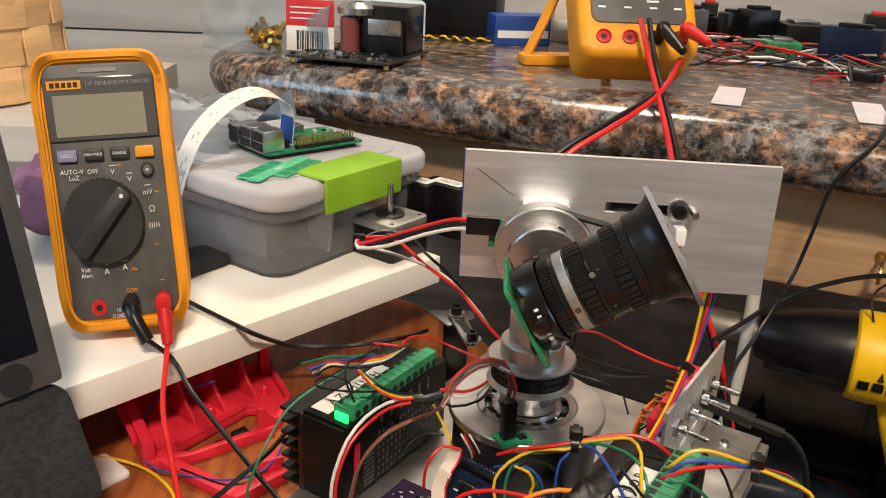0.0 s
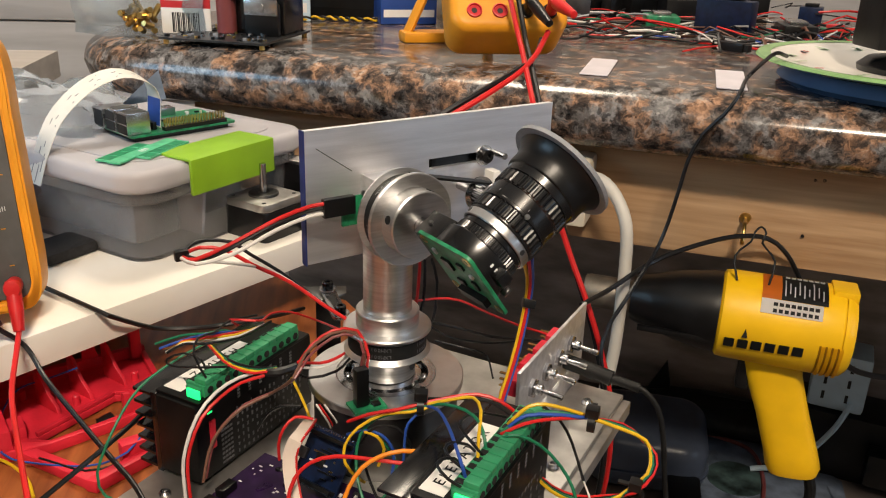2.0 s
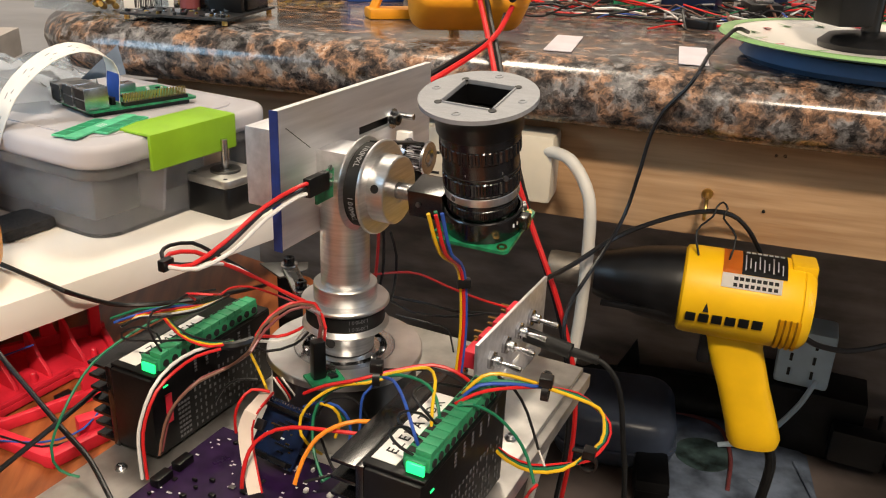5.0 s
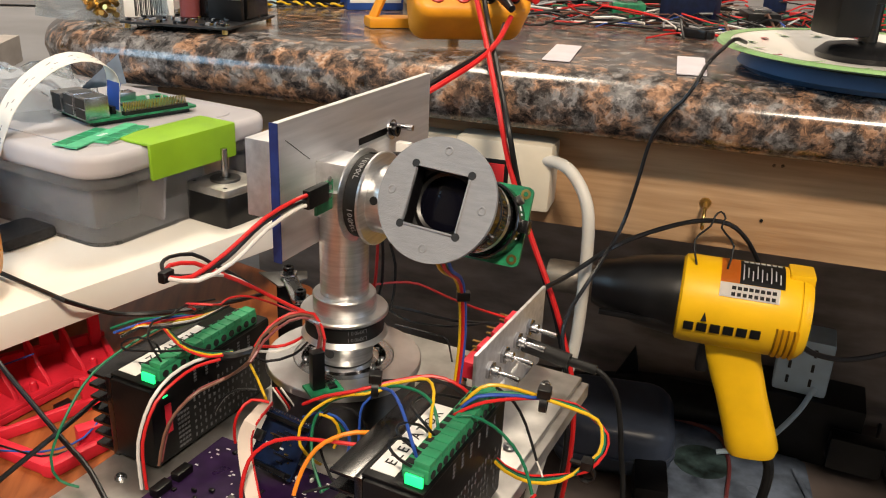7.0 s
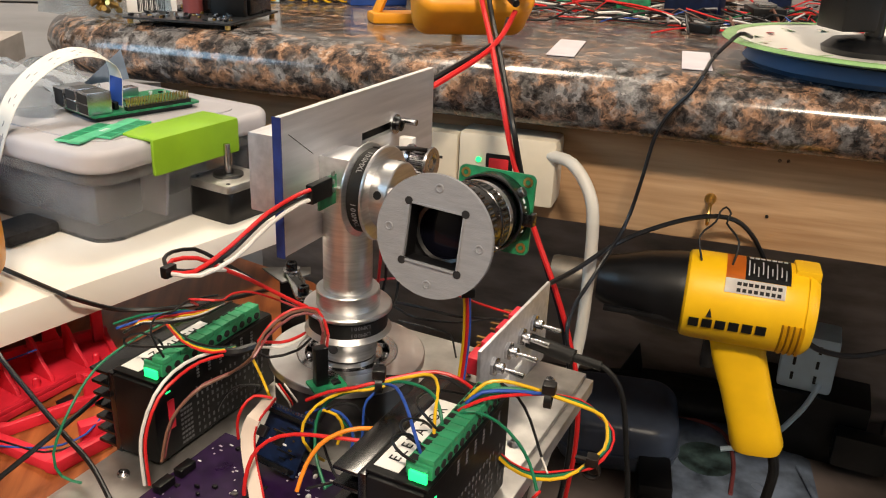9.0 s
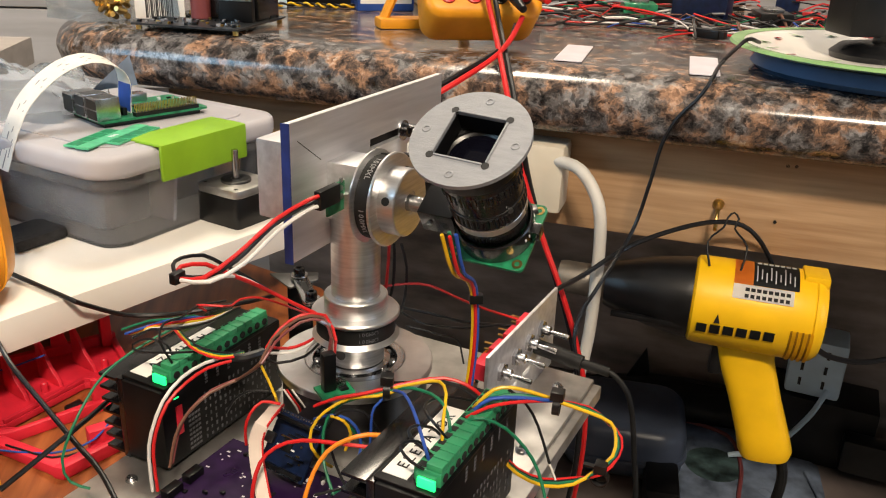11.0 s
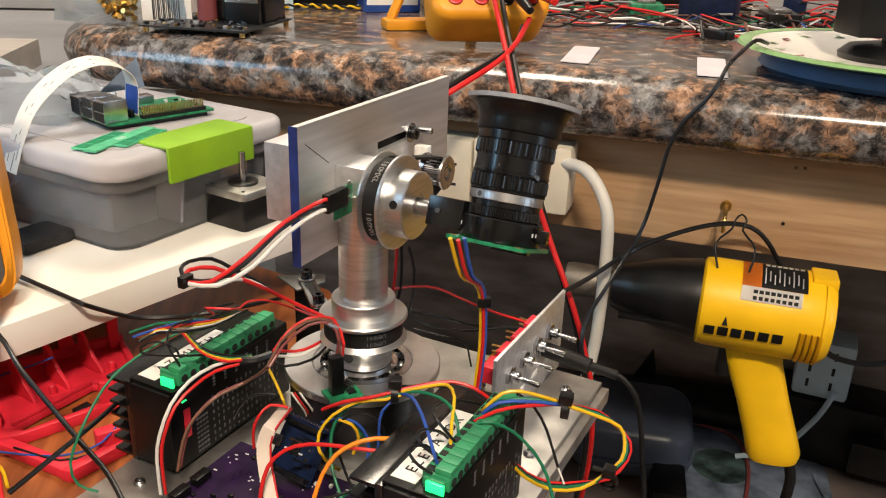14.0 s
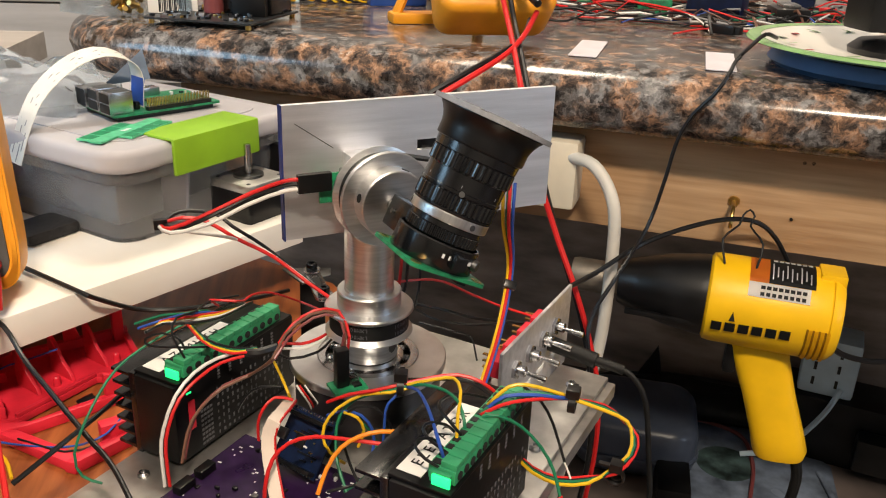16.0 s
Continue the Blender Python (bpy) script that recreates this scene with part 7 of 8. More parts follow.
wire([(0.0705, 0.4093, 0.1120), (0.0730, 0.4075, 0.1290), (0.0681, 0.4173, 0.1340), (0.0556, 0.4182, 0.1330), (0.0430, 0.4086, 0.1270), (0.0374, 0.3976, 0.1200), (0.0235, 0.4146, 0.1007), (0.0122, 0.4020, 0.1017), (0.0020, 0.3909, 0.0966), (-0.0031, 0.3854, 0.0878), (-0.0057, 0.3799, 0.0746)], "brown", 0.00076, "brown encoder wire arching to the control board")
wire([(0.0719, 0.4092, 0.1120), (0.0743, 0.4033, 0.1280), (0.0692, 0.4172, 0.1350), (0.0567, 0.4200, 0.1340), (0.0465, 0.4135, 0.1300), (0.0400, 0.4098, 0.1220)], "red", 0.00076, "red encoder wire arching from the plug")
wire([(0.0671, 0.4402, 0.1120), (0.0584, 0.4232, 0.1140), (0.0499, 0.4178, 0.1140), (0.0391, 0.4185, 0.1140)], "white", 0.00076, "white wire beside the pedestal")
wire([(0.0686, 0.4434, 0.1120), (0.0583, 0.4275, 0.1140), (0.0498, 0.4226, 0.1140), (0.0382, 0.4246, 0.1140)], "red", 0.00085, "red wire beside the pedestal")
wire([(0.0670, 0.4413, 0.1080), (0.0583, 0.4208, 0.1100), (0.0442, 0.4147, 0.1100), (0.0355, 0.4206, 0.1120)], "black", 0.00076, "black wire beside the pedestal")
wire([(0.0349, 0.4242, 0.1050), (0.0396, 0.4151, 0.1000), (0.0435, 0.4066, 0.0950), (0.0452, 0.4105, 0.0850)], "yellow", 0.00076, "yellow wire between the drivers")
wire([(0.0481, 0.3991, 0.1040), (0.0507, 0.3979, 0.1000), (0.0540, 0.4009, 0.0920), (0.0556, 0.4074, 0.0820)], "white", 0.00051, "thin white jumper into the micro-controller board", group="jumpers")
wire([(0.0495, 0.3990, 0.1040), (0.0521, 0.3978, 0.1000), (0.0554, 0.4008, 0.0920), (0.0570, 0.4073, 0.0820)], "red", 0.00051, "thin red jumper into the micro-controller board", group="jumpers")
wire([(0.0508, 0.3988, 0.1040), (0.0535, 0.3977, 0.1000), (0.0568, 0.4007, 0.0920), (0.0584, 0.4072, 0.0820)], "black", 0.00051, "thin black jumper into the micro-controller board", group="jumpers")
wire([(0.0522, 0.3987, 0.1040), (0.0549, 0.3976, 0.1000), (0.0583, 0.4006, 0.0920), (0.0599, 0.4071, 0.0820)], "white", 0.00051, "thin white jumper into the micro-controller board", group="jumpers")
wire([(0.0402, 0.4041, 0.1000), (0.0304, 0.4049, 0.1000), (0.0232, 0.4055, 0.0950), (0.0181, 0.4085, 0.0850)], "black", 0.00068, "thin black wire arching over the control board")
wire([(0.1034, 0.3621, 0.1240), (0.0918, 0.3604, 0.1220), (0.0798, 0.3658, 0.1180), (0.0684, 0.3648, 0.1120), (0.0621, 0.3632, 0.1040), (0.0620, 0.3605, 0.0960), (0.0669, 0.3609, 0.0880), (0.0710, 0.3698, 0.0780)], "yellow", 0.00076, "yellow wire looping round the pedestal", group="pedestal wires")
wire([(0.1033, 0.3614, 0.1250), (0.0878, 0.3623, 0.1210), (0.0767, 0.3686, 0.1140), (0.0694, 0.3683, 0.1060), (0.0671, 0.3654, 0.0960), (0.0679, 0.3584, 0.0860), (0.0718, 0.3484, 0.0780)], "green", 0.00076, "green wire looping round the pedestal", group="pedestal wires")
wire([(0.0993, 0.3614, 0.1240), (0.1034, 0.3534, 0.1270), (0.1056, 0.3359, 0.1300), (0.1067, 0.3197, 0.1310), (0.1079, 0.3086, 0.1290), (0.1099, 0.3092, 0.1220)], "blue", 0.00076, "blue wire into the elevator terminals", group="elevator wires")
wire([(0.0981, 0.3628, 0.1220), (0.0908, 0.3606, 0.1160), (0.0893, 0.3600, 0.1080), (0.0888, 0.3601, 0.0960), (0.0866, 0.3629, 0.0850)], "blue", 0.00068, "blue wire hanging from the tie", group="pedestal wires")
wire([(0.0635, 0.3730, 0.1100), (0.0736, 0.3663, 0.1180), (0.0858, 0.3628, 0.1220), (0.0960, 0.3620, 0.1250), (0.1094, 0.3635, 0.1270), (0.1226, 0.3638, 0.1280), (0.1327, 0.3605, 0.1260), (0.1402, 0.3600, 0.1200)], "red", 0.00085, "red wire bridging to the elevator terminals", group="elevator wires")
wire([(0.0993, 0.3617, 0.1250), (0.1120, 0.3590, 0.1290), (0.1195, 0.3561, 0.1310), (0.1209, 0.3440, 0.1320), (0.1178, 0.3296, 0.1290), (0.1158, 0.3176, 0.1210)], "yellow", 0.00076, "yellow wire into the elevator terminals", group="elevator wires")
wire([(0.0993, 0.3624, 0.1240), (0.1068, 0.3579, 0.1270), (0.1147, 0.3477, 0.1300), (0.1189, 0.3368, 0.1310), (0.1204, 0.3291, 0.1270), (0.1209, 0.3271, 0.1210)], "green", 0.00076, "green wire into the elevator terminals", group="elevator wires")
wire([(0.1132, 0.3448, 0.1080), (0.0992, 0.3428, 0.1120), (0.0868, 0.3407, 0.1150), (0.0771, 0.3402, 0.1130), (0.0693, 0.3397, 0.1080), (0.0633, 0.3367, 0.1000), (0.0593, 0.3324, 0.0900)], "orange", 0.00102, "thick orange wire arching past the pedestal", group="pedestal wires")
wire([(0.1077, 0.3393, 0.1060), (0.0946, 0.3392, 0.1080), (0.0790, 0.3410, 0.1100), (0.0585, 0.3489, 0.1080), (0.0466, 0.3519, 0.1030), (0.0395, 0.3506, 0.0960), (0.0363, 0.3480, 0.0860), (0.0354, 0.3476, 0.0780)], "red", 0.00094, "thick red wire arching past the pedestal", group="pedestal wires")
wire([(0.1088, 0.3031, 0.1220), (0.1016, 0.3038, 0.1270), (0.0980, 0.3080, 0.1300), (0.0995, 0.3110, 0.1310), (0.1053, 0.3141, 0.1290), (0.1104, 0.3192, 0.1210)], "black", 0.00068, "black wire loop at the elevator terminals", group="elevator wires")
wire([(0.1130, 0.3119, 0.1220), (0.1043, 0.3134, 0.1290), (0.1019, 0.3170, 0.1320), (0.1050, 0.3208, 0.1320), (0.1121, 0.3249, 0.1280), (0.1165, 0.3300, 0.1210)], "black", 0.00068, "black wire loop at the elevator terminals", group="elevator wires")
wire([(0.1198, 0.3230, 0.1220), (0.1137, 0.3239, 0.1300), (0.1100, 0.3324, 0.1320), (0.1141, 0.3423, 0.1300), (0.1233, 0.3495, 0.1270), (0.1346, 0.3550, 0.1210)], "black", 0.00068, "black wire loop at the elevator terminals", group="elevator wires")
wire([(0.0998, 0.3682, 0.1240), (0.1147, 0.3621, 0.1270), (0.1275, 0.3609, 0.1260), (0.1373, 0.3583, 0.1200)], "black", 0.00068, "black wire into the elevator terminals", group="elevator wires")
wire([(0.0698, 0.3698, 0.1000), (0.0714, 0.3663, 0.1060), (0.0766, 0.3651, 0.1120), (0.0858, 0.3634, 0.1120), (0.0920, 0.3621, 0.1040), (0.0932, 0.3644, 0.0940), (0.0893, 0.3646, 0.0820)], "black", 0.00068, "black wire arc beside the pedestal", group="pedestal wires")
wire([(0.0632, 0.3774, 0.1000), (0.0712, 0.3679, 0.1080), (0.0789, 0.3641, 0.1080), (0.0840, 0.3641, 0.1000), (0.0845, 0.3649, 0.0900), (0.0825, 0.3614, 0.0800)], "blue", 0.00076, "blue wire arc beside the pedestal", group="pedestal wires")
wire([(0.0712, 0.3670, 0.1080), (0.0768, 0.3628, 0.1080), (0.0801, 0.3644, 0.1000), (0.0775, 0.3655, 0.0900)], "yellow", 0.00076, "yellow wire arc beside the pedestal", group="pedestal wires")
wire([(0.0738, 0.3661, 0.1100), (0.0815, 0.3666, 0.1000), (0.0861, 0.3648, 0.0900), (0.0811, 0.3573, 0.0800), (0.0705, 0.3523, 0.0750)], "green", 0.00068, "green wire arc beside the pedestal", group="pedestal wires")
wire([(0.0709, 0.3520, 0.1000), (0.0733, 0.3502, 0.0920), (0.0776, 0.3437, 0.0850), (0.0830, 0.3410, 0.0800)], "black", 0.00068, "black wire beside the pedestal", group="pedestal wires")
wire([(0.0632, 0.3403, 0.0850), (0.0731, 0.3407, 0.0870), (0.0833, 0.3464, 0.0850)], "black", 0.00068, "black wire beside the pedestal", group="pedestal wires")
wire([(0.0471, 0.3856, 0.1040), (0.0387, 0.3851, 0.1060), (0.0331, 0.3810, 0.1020), (0.0306, 0.3809, 0.0940), (0.0304, 0.3824, 0.0840)], "red", 0.00076, "red wire loop over the ribbon cable", group="pedestal wires")
wire([(0.1330, 0.3483, 0.1200), (0.1349, 0.3420, 0.1280), (0.1414, 0.3424, 0.1340), (0.1490, 0.3421, 0.1350), (0.1592, 0.3420, 0.1320), (0.1699, 0.3416, 0.1280)], "yellow", 0.00085, "yellow wire bowing out of the elevator terminals", group="elevator wires")
wire([(0.1310, 0.3449, 0.1200), (0.1331, 0.3388, 0.1270), (0.1395, 0.3385, 0.1320), (0.1516, 0.3385, 0.1320), (0.1632, 0.3390, 0.1300), (0.1701, 0.3407, 0.1280)], "blue", 0.00085, "blue wire bowing out of the elevator terminals", group="elevator wires")
wire([(0.1273, 0.3407, 0.1200), (0.1307, 0.3357, 0.1260), (0.1380, 0.3351, 0.1300), (0.1480, 0.3363, 0.1310), (0.1658, 0.3399, 0.1290), (0.1704, 0.3398, 0.1280)], "red", 0.00085, "red wire bowing out of the elevator terminals", group="elevator wires")
wire([(0.1258, 0.3391, 0.1200), (0.1298, 0.3389, 0.1240), (0.1381, 0.3407, 0.1290), (0.1468, 0.3427, 0.1310), (0.1596, 0.3420, 0.1300), (0.1701, 0.3425, 0.1280)], "green", 0.00085, "green wire bowing out of the elevator terminals", group="elevator wires")
wire([(0.1696, 0.3407, 0.1280), (0.1858, 0.3439, 0.1220), (0.1941, 0.3411, 0.1160), (0.2000, 0.3366, 0.1100), (0.1983, 0.3326, 0.1030), (0.1895, 0.3292, 0.0960), (0.1794, 0.3356, 0.0900), (0.1673, 0.3412, 0.0860), (0.1576, 0.3509, 0.0850), (0.1527, 0.3627, 0.0850)], "red", 0.00085, "red wire in the big loop beside the driver", group="elevator wires")
wire([(0.1696, 0.3407, 0.1280), (0.1846, 0.3399, 0.1220), (0.1956, 0.3398, 0.1160), (0.1977, 0.3368, 0.1100), (0.1956, 0.3329, 0.1030), (0.1881, 0.3323, 0.0960), (0.1782, 0.3313, 0.0900), (0.1661, 0.3366, 0.0860), (0.1568, 0.3471, 0.0850), (0.1519, 0.3587, 0.0850)], "yellow", 0.00085, "yellow wire in the big loop beside the driver", group="elevator wires")
wire([(0.1696, 0.3407, 0.1280), (0.1851, 0.3416, 0.1220), (0.1950, 0.3404, 0.1160), (0.1987, 0.3367, 0.1100), (0.1968, 0.3327, 0.1030), (0.1887, 0.3309, 0.0960), (0.1788, 0.3332, 0.0900), (0.1666, 0.3386, 0.0860), (0.1571, 0.3488, 0.0850), (0.1522, 0.3605, 0.0850)], "green", 0.00085, "green wire in the big loop beside the driver", group="elevator wires")
wire([(0.1696, 0.3407, 0.1280), (0.1854, 0.3425, 0.1220), (0.1946, 0.3407, 0.1160), (0.1992, 0.3367, 0.1100), (0.1974, 0.3327, 0.1030), (0.1890, 0.3302, 0.0960), (0.1790, 0.3342, 0.0900), (0.1669, 0.3397, 0.0860), (0.1573, 0.3496, 0.0850), (0.1524, 0.3614, 0.0850)], "black", 0.00085, "black wire in the big loop beside the driver", group="elevator wires")
wire([(0.1268, 0.3341, 0.1210), (0.1286, 0.3316, 0.1260), (0.1349, 0.3298, 0.1280), (0.1459, 0.3332, 0.1200), (0.1552, 0.3318, 0.1100), (0.1608, 0.3288, 0.1000), (0.1633, 0.3233, 0.0900)], "green", 0.00076, "dark green wire hanging off the driver", group="elevator wires")
wire([(0.1505, 0.3520, 0.1280), (0.1582, 0.3488, 0.1220), (0.1647, 0.3483, 0.1100), (0.1697, 0.3419, 0.0940)], "black", 0.00068, "black wire with a bared end", group="elevator wires")
wire([(0.1697, 0.3419, 0.0940), (0.1713, 0.3397, 0.0900), (0.1722, 0.3362, 0.0870)], "white", 0.00051, "bared silver wire end", group="elevator wires")
wire([(0.1802, 0.3722, 0.0500), (0.1743, 0.3661, 0.0500), (0.1695, 0.3581, 0.0500)], "red", 0.00085, "red wire hanging under the base plate")
wire([(0.0999, 0.4550, 0.1330), (0.1147, 0.4620, 0.1312), (0.1287, 0.4700, 0.1261), (0.1455, 0.4700, 0.1177), (0.1628, 0.4700, 0.1098), (0.1820, 0.4700, 0.1029)], "red", 0.00076, "red wire from the post to the switch panel")
wire([(0.1092, 0.4700, 0.1133), (0.1305, 0.4800, 0.1033), (0.1513, 0.4800, 0.0969), (0.1735, 0.4850, 0.0917), (0.1879, 0.4850, 0.0900)], "black", 0.00094, "black wire behind the pedestal")
wire([(0.1126, 0.4700, 0.1095), (0.1266, 0.4750, 0.0991), (0.1506, 0.4750, 0.0953), (0.1724, 0.4800, 0.0943)], "black", 0.00076, "black wire behind the pedestal")
wire([(0.1039, 0.4550, 0.1680), (0.1038, 0.4550, 0.1515), (0.1027, 0.4550, 0.1346), (0.1015, 0.4550, 0.1278)], "red", 0.00094, "red wire down the back of the post")
wire([(0.1060, 0.4580, 0.1669), (0.1071, 0.4580, 0.1502), (0.1067, 0.4580, 0.1332), (0.1049, 0.4580, 0.1245)], "black", 0.00094, "black wire down the back of the post")
wire([(0.1110, 0.4600, 0.1561), (0.1146, 0.4630, 0.1412), (0.1140, 0.4630, 0.1237), (0.1125, 0.4700, 0.1103)], "black", 0.00085, "black wire down the back of the post")
wire([(0.1180, 0.4897, 0.0900), (0.1374, 0.4773, 0.0900), (0.1482, 0.4787, 0.0850), (0.1490, 0.4598, 0.0800)], "black", 0.00059, "thin black wire behind the pedestal")
wire([(0.1669, 0.4554, 0.0967), (0.1652, 0.4652, 0.0870), (0.1586, 0.4646, 0.0792), (0.1546, 0.4624, 0.0690), (0.1553, 0.4667, 0.0561)], "orange", 0.00068, "orange wire from the toggle switches", group="switch wires")
wire([(0.1701, 0.4600, 0.0919), (0.1645, 0.4642, 0.0841), (0.1583, 0.4642, 0.0767), (0.1561, 0.4645, 0.0665), (0.1562, 0.4681, 0.0552)], "red", 0.00068, "red wire from the toggle switches", group="switch wires")
wire([(0.1733, 0.4646, 0.0870), (0.1638, 0.4632, 0.0813), (0.1580, 0.4637, 0.0743), (0.1577, 0.4667, 0.0640), (0.1572, 0.4695, 0.0543)], "orange", 0.00068, "orange wire from the toggle switches", group="switch wires")
wire([(0.1674, 0.4562, 0.0895), (0.1631, 0.4622, 0.0784), (0.1578, 0.4633, 0.0718), (0.1592, 0.4689, 0.0614), (0.1582, 0.4709, 0.0534)], "red", 0.00068, "red wire from the toggle switches", group="switch wires")
wire([(0.1707, 0.4608, 0.0846), (0.1623, 0.4611, 0.0756), (0.1575, 0.4629, 0.0693), (0.1608, 0.4711, 0.0588), (0.1592, 0.4723, 0.0525)], "green", 0.00068, "green wire from the toggle switches", group="switch wires")
wire([(0.1740, 0.4655, 0.0795), (0.1616, 0.4601, 0.0727), (0.1572, 0.4625, 0.0669), (0.1624, 0.4734, 0.0561), (0.1602, 0.4737, 0.0516)], "black", 0.00068, "black wire from the toggle switches", group="switch wires")
wire([(0.1953, 0.7150, 0.2782), (0.1998, 0.7000, 0.2542), (0.2007, 0.6650, 0.2314), (0.2002, 0.6150, 0.2014), (0.2097, 0.6000, 0.1556), (0.2266, 0.5900, 0.1068), (0.2411, 0.5750, 0.0677), (0.2543, 0.5700, 0.0275), (0.2654, 0.5700, -0.0175), (0.2720, 0.5800, -0.0773), (0.2749, 0.6000, -0.1503)], "red", 0.0021, "red test lead hanging from the second meter over the counter edge", name="cable", group="test leads")
wire([(0.2030, 0.7200, 0.2781), (0.2075, 0.7000, 0.2457), (0.2062, 0.6500, 0.2193), (0.2064, 0.6000, 0.1846), (0.2169, 0.6000, 0.1427), (0.2320, 0.5900, 0.0932), (0.2475, 0.5750, 0.0442), (0.2594, 0.5700, -0.0121), (0.2672, 0.5800, -0.0770), (0.2698, 0.6000, -0.1499)], "black", 0.0021, "black test lead hanging from the second meter over the counter edge", name="cable", group="test leads")
wire([(0.2185, 0.6900, 0.2459), (0.2106, 0.6750, 0.2344), (0.1882, 0.6500, 0.2256), (0.1590, 0.6250, 0.2154), (0.1261, 0.6100, 0.1989), (0.1029, 0.6000, 0.1775), (0.0876, 0.5800, 0.1429)], "black", 0.0021, "black test lead falling from the second meter's jack", name="cable", group="test leads")
wire([(0.2234, 0.6900, 0.2516), (0.2097, 0.6720, 0.2349), (0.1900, 0.6480, 0.2240), (0.1626, 0.6220, 0.2134), (0.1297, 0.6070, 0.1966), (0.1071, 0.6000, 0.1736), (0.0915, 0.5800, 0.1430)], "red", 0.0021, "red test lead falling from the second meter's jack", name="cable", group="test leads")
wire([(0.3931, 0.6368, 0.2430), (0.3738, 0.6168, 0.2480), (0.3761, 0.6372, 0.2385), (0.3733, 0.6532, 0.2240), (0.3426, 0.5982, 0.2243), (0.3338, 0.5875, 0.2188), (0.3281, 0.5891, 0.2089), (0.3188, 0.5942, 0.1956), (0.3128, 0.6016, 0.1743), (0.3083, 0.6038, 0.1431), (0.2996, 0.6036, 0.1065), (0.2672, 0.5700, 0.0797), (0.2514, 0.5600, 0.0600), (0.2450, 0.5500, 0.0448), (0.2507, 0.5500, 0.0166), (0.2786, 0.6000, -0.0728)], "black", 0.0015, "black flat lead hanging from the plate over the counter edge", name="cable", group="cables")
wire([(0.2269, 0.5500, 0.0833), (0.2546, 0.5750, 0.0833), (0.2963, 0.6000, 0.0948), (0.3306, 0.6000, 0.1081), (0.3605, 0.5980, 0.1149), (0.3840, 0.5980, 0.1118), (0.4024, 0.6000, 0.0976), (0.4205, 0.6050, 0.0735)], "black", 0.0019, "black cord bowing over the heat gun's hook", name="cable", group="cables")
wire([(0.4375, 0.5600, 0.0269), (0.4662, 0.5750, 0.0074), (0.5141, 0.6000, -0.0134), (0.5663, 0.6200, -0.0201), (0.6101, 0.6300, -0.0130)], "black", 0.0024, "black cord leaving the back of the heat gun", name="cable", group="cables")
wire([(0.5243, 1.0688, -0.3850), (0.5808, 1.0749, -0.3850), (0.6207, 1.0608, -0.3850), (0.6569, 1.0203, -0.3850), (0.6421, 0.9523, -0.3850), (0.6041, 0.8814, -0.3850)], "maroon", 0.003, "dark red cable curling on the floor", name="cable", group="cables")
wire([(0.9140, 1.1259, -0.3840), (0.9516, 1.1055, -0.3840), (0.9483, 1.0557, -0.3840), (0.8729, 0.9574, -0.3840), (0.8320, 0.8589, -0.3840)], "black", 0.003, "black cable on the floor", name="cable", group="cables")


def cable_tie(x, y, z, rz, r=0.0042):
    t = thing("cable_tie", Matrix.Translation((x, y, z)) @ pose(0, 0, 0, 0, 0, rz), "small black plastic tie gathering a bundle of wires", "cable tie", "cable ties")
    part("band", lathe([(r - 0.0008, -0.0016), (r, -0.0016), (r, 0.0016), (r - 0.0008, 0.0016)], 14, m=ALONG_X), BLACK_PLASTIC, t)
    part("lock", box(-0.0030, 0.0030, -0.0028, 0.0028, r - 0.0008, r + 0.0036, 0.0006), BLACK_PLASTIC, t)
    part("tail", box(-0.0012, 0.0012, 0.0028, 0.0078, r + 0.0006, r + 0.0014), BLACK_PLASTIC, t)


cable_tie(0.0966, 0.3620, 0.1240, -10)
cable_tie(0.1693, 0.3386, 0.1270, -25)
cable_tie(0.1902, 0.3312, 0.0930, 60)


# ---- movement ----
AZ = [(0, -6.0), (0.5, -4.8), (1, 10.0), (1.5, 20.5), (2, 27.8), (2.5, 37.5), (3, 47.5), (3.5, 56.2), (4, 56.1), (14, 56.1), (14.5, 48.1), (15, 39.6), (15.5, 30.1), (16, 20.4)]
EL = [(0, 30.8), (0.5, 29.5), (1, 31.2), (1.5, 34.6), (2, 36.0), (2.5, 46.6), (3, 61.0), (3.5, 68.0), (4, 77.2), (4.5, 90.0), (5, 103), (5.5, 116), (6, 129), (6.5, 142.1), (7, 154.9),
      (7.5, 166.6), (8, 178.6), (8.5, 183.0), (9, 173.3), (9.5, 162), (10, 150), (10.5, 138), (11, 125), (11.5, 112.5), (12, 98.1), (12.5, 95.4), (13, 79.5), (13.5, 71.5), (14, 70.5), (14.5, 66.0), (15, 64.6), (15.5, 65.2), (16, 64.5)]


def at_time(table, t):
    for (a, u), (b, v) in zip(table, table[1:]):
        if a <= t <= b:
            return u + (v - u) * (t - a) / (b - a)
    return table[-1][1]


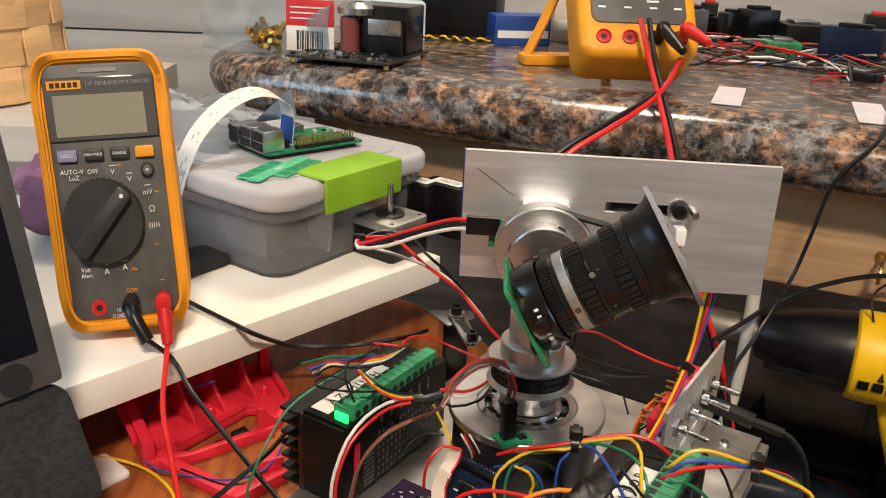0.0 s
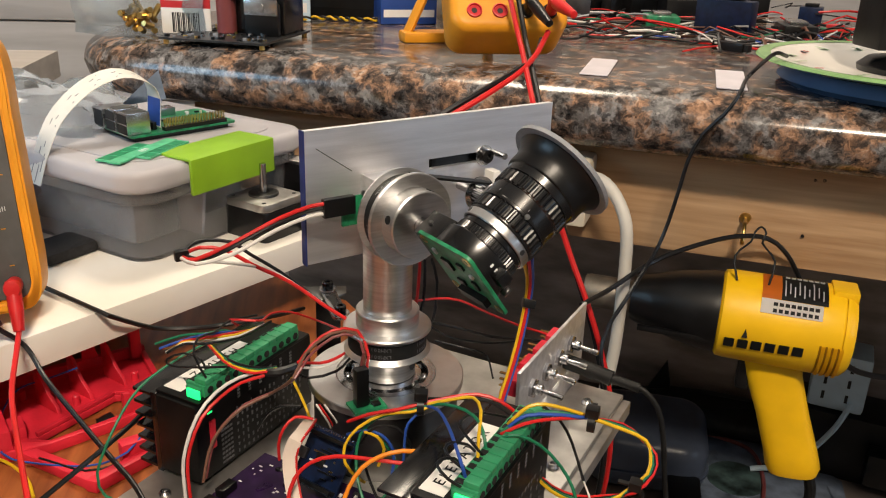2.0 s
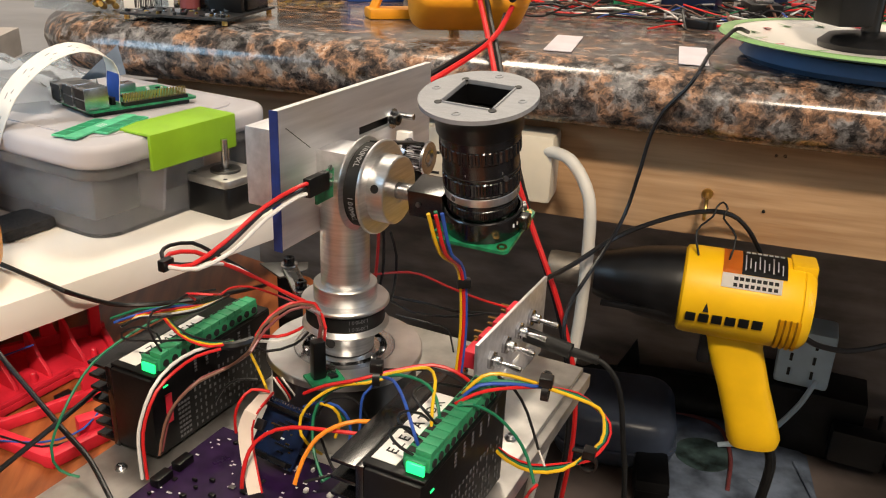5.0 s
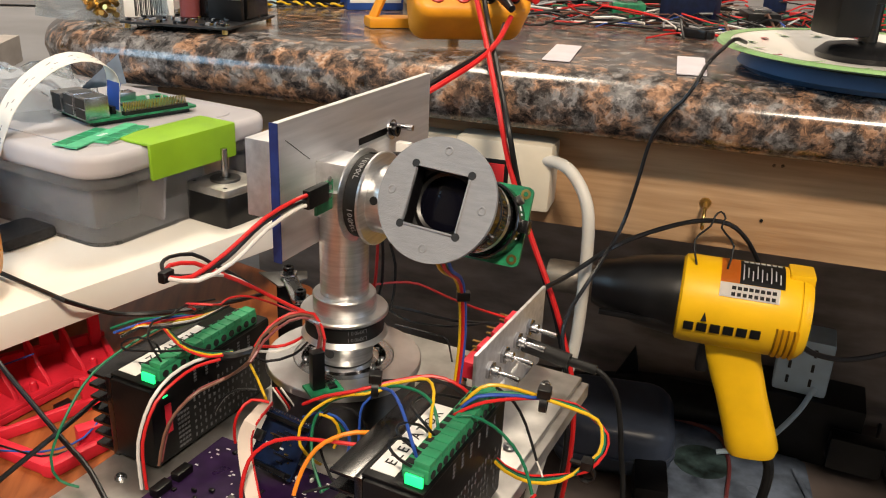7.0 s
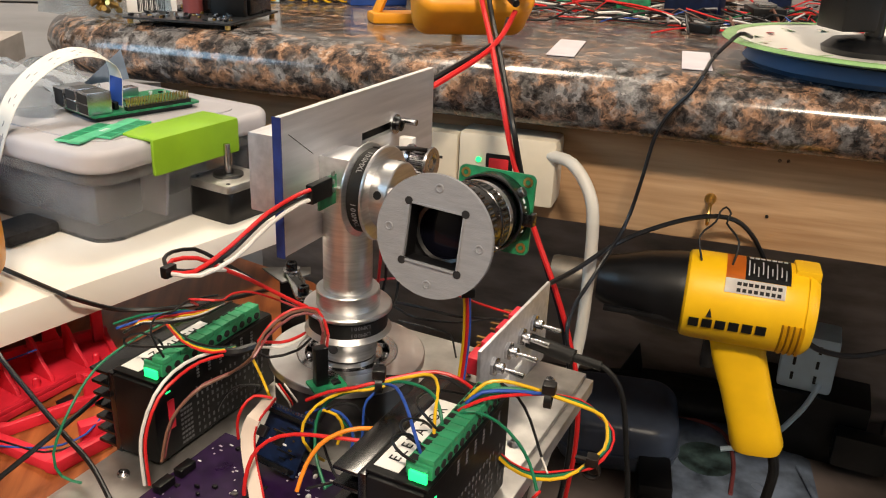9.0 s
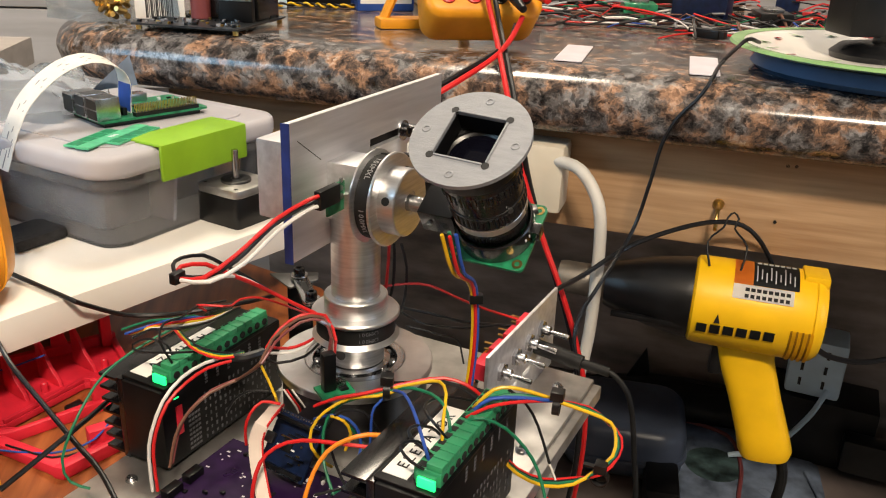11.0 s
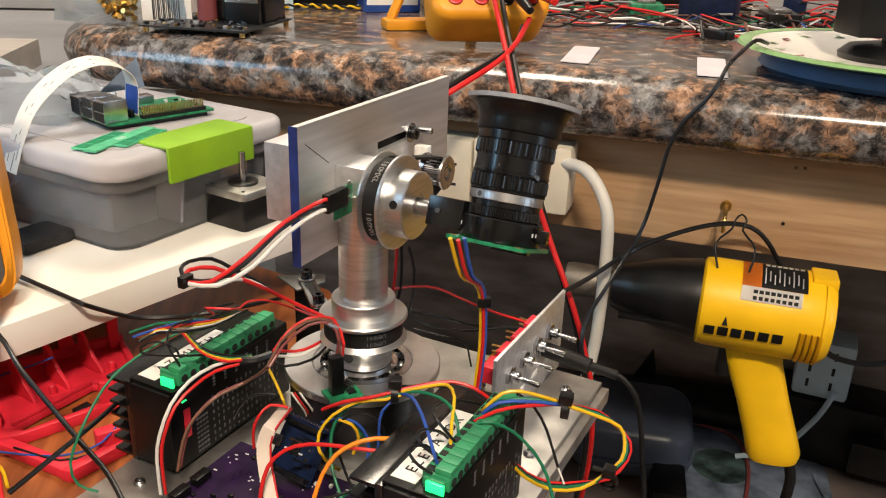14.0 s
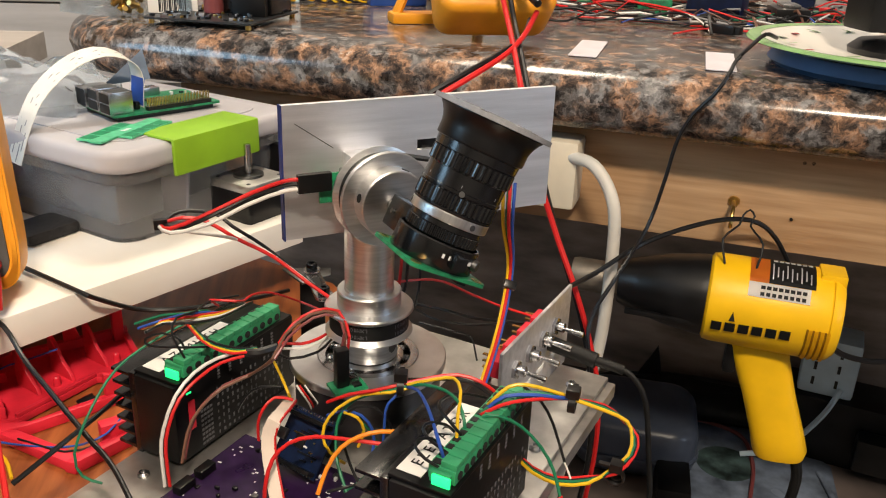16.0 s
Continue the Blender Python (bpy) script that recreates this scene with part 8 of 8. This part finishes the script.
CABLE_AT = (0.1397, 0.3918, 0.1048)
CABLE_TOP = [(0, (0.1738, 0.4400, 0.1549)), (0.5, (0.168, 0.435, 0.158)), (1, (0.1498, 0.4200, 0.1689)), (1.5, (0.1460, 0.4000, 0.1737)), (2, (0.1458, 0.3950, 0.1728)), (2.5, (0.1334, 0.3850, 0.1847)), (3.5, (0.1222, 0.3700, 0.1970)),
             (12.5, (0.1230, 0.3620, 0.1930)), (14, (0.1230, 0.3620, 0.1930)), (14.5, (0.1321, 0.3700, 0.1877)), (15, (0.140, 0.385, 0.187)), (15.5, (0.146, 0.402, 0.187)), (16, (0.1515, 0.4200, 0.1871))]


def camera_cable():
    """Four-wire lead of the camera; stands at its lower end, where it turns."""
    t = thing("camera_cable", pose(*CABLE_AT), "yellow, red, blue and green camera wires in a tied bundle", "cable")
    top = Vector(CABLE_TOP[7][1]) - Vector(CABLE_AT)
    for c, dx, dy in (("yellow", -0.0012, 0), ("red", 0, -0.0008), ("blue", 0.0012, 0), ("green", 0.0002, 0.0012)):
        o = Vector((dx, dy, 0))
        part("strand", sweep([o + Vector((-0.004, 0.004, -0.028)), o + Vector((-0.001, 0.001, -0.012)), o, o + Vector((0.0015, -0.001, 0.030)), o + Vector((-0.002, -0.008, 0.060)), o * 2 + top * 0.85 + Vector((0.002, 0, 0)), o * 2.5 + top * 1.08], 0.0009, 7), WIRE[c], t, c + " wire")
    part("cable_tie", box(-0.0030, 0.0035, -0.0075, -0.0030, 0.0500, 0.0545, 0.0006), BLACK_PLASTIC, t)
    return t


cable = camera_cable()


def motions():
    times = [i * 0.25 for i in range(65)]
    rest = Vector(CABLE_TOP[7][1]) - Vector(CABLE_AT)
    rows = []
    for t, top in CABLE_TOP:
        turn = rest.rotation_difference(Vector(top) - Vector(CABLE_AT))
        rows.append((t, Matrix.Translation(CABLE_AT) @ turn.to_matrix().to_4x4()))
    walk(cable, rows)
    walk(head, [(t, pose(*HEAD_AT, 0, 0, at_time(AZ, t))) for t in times])
    walk(eye, [(t, pose(*HEAD_AT, 0, 0, at_time(AZ, t)) @ pose(0, -CAM_OUT, 0.1965, 0, -at_time(EL, t), 0)) for t in times])


motions()
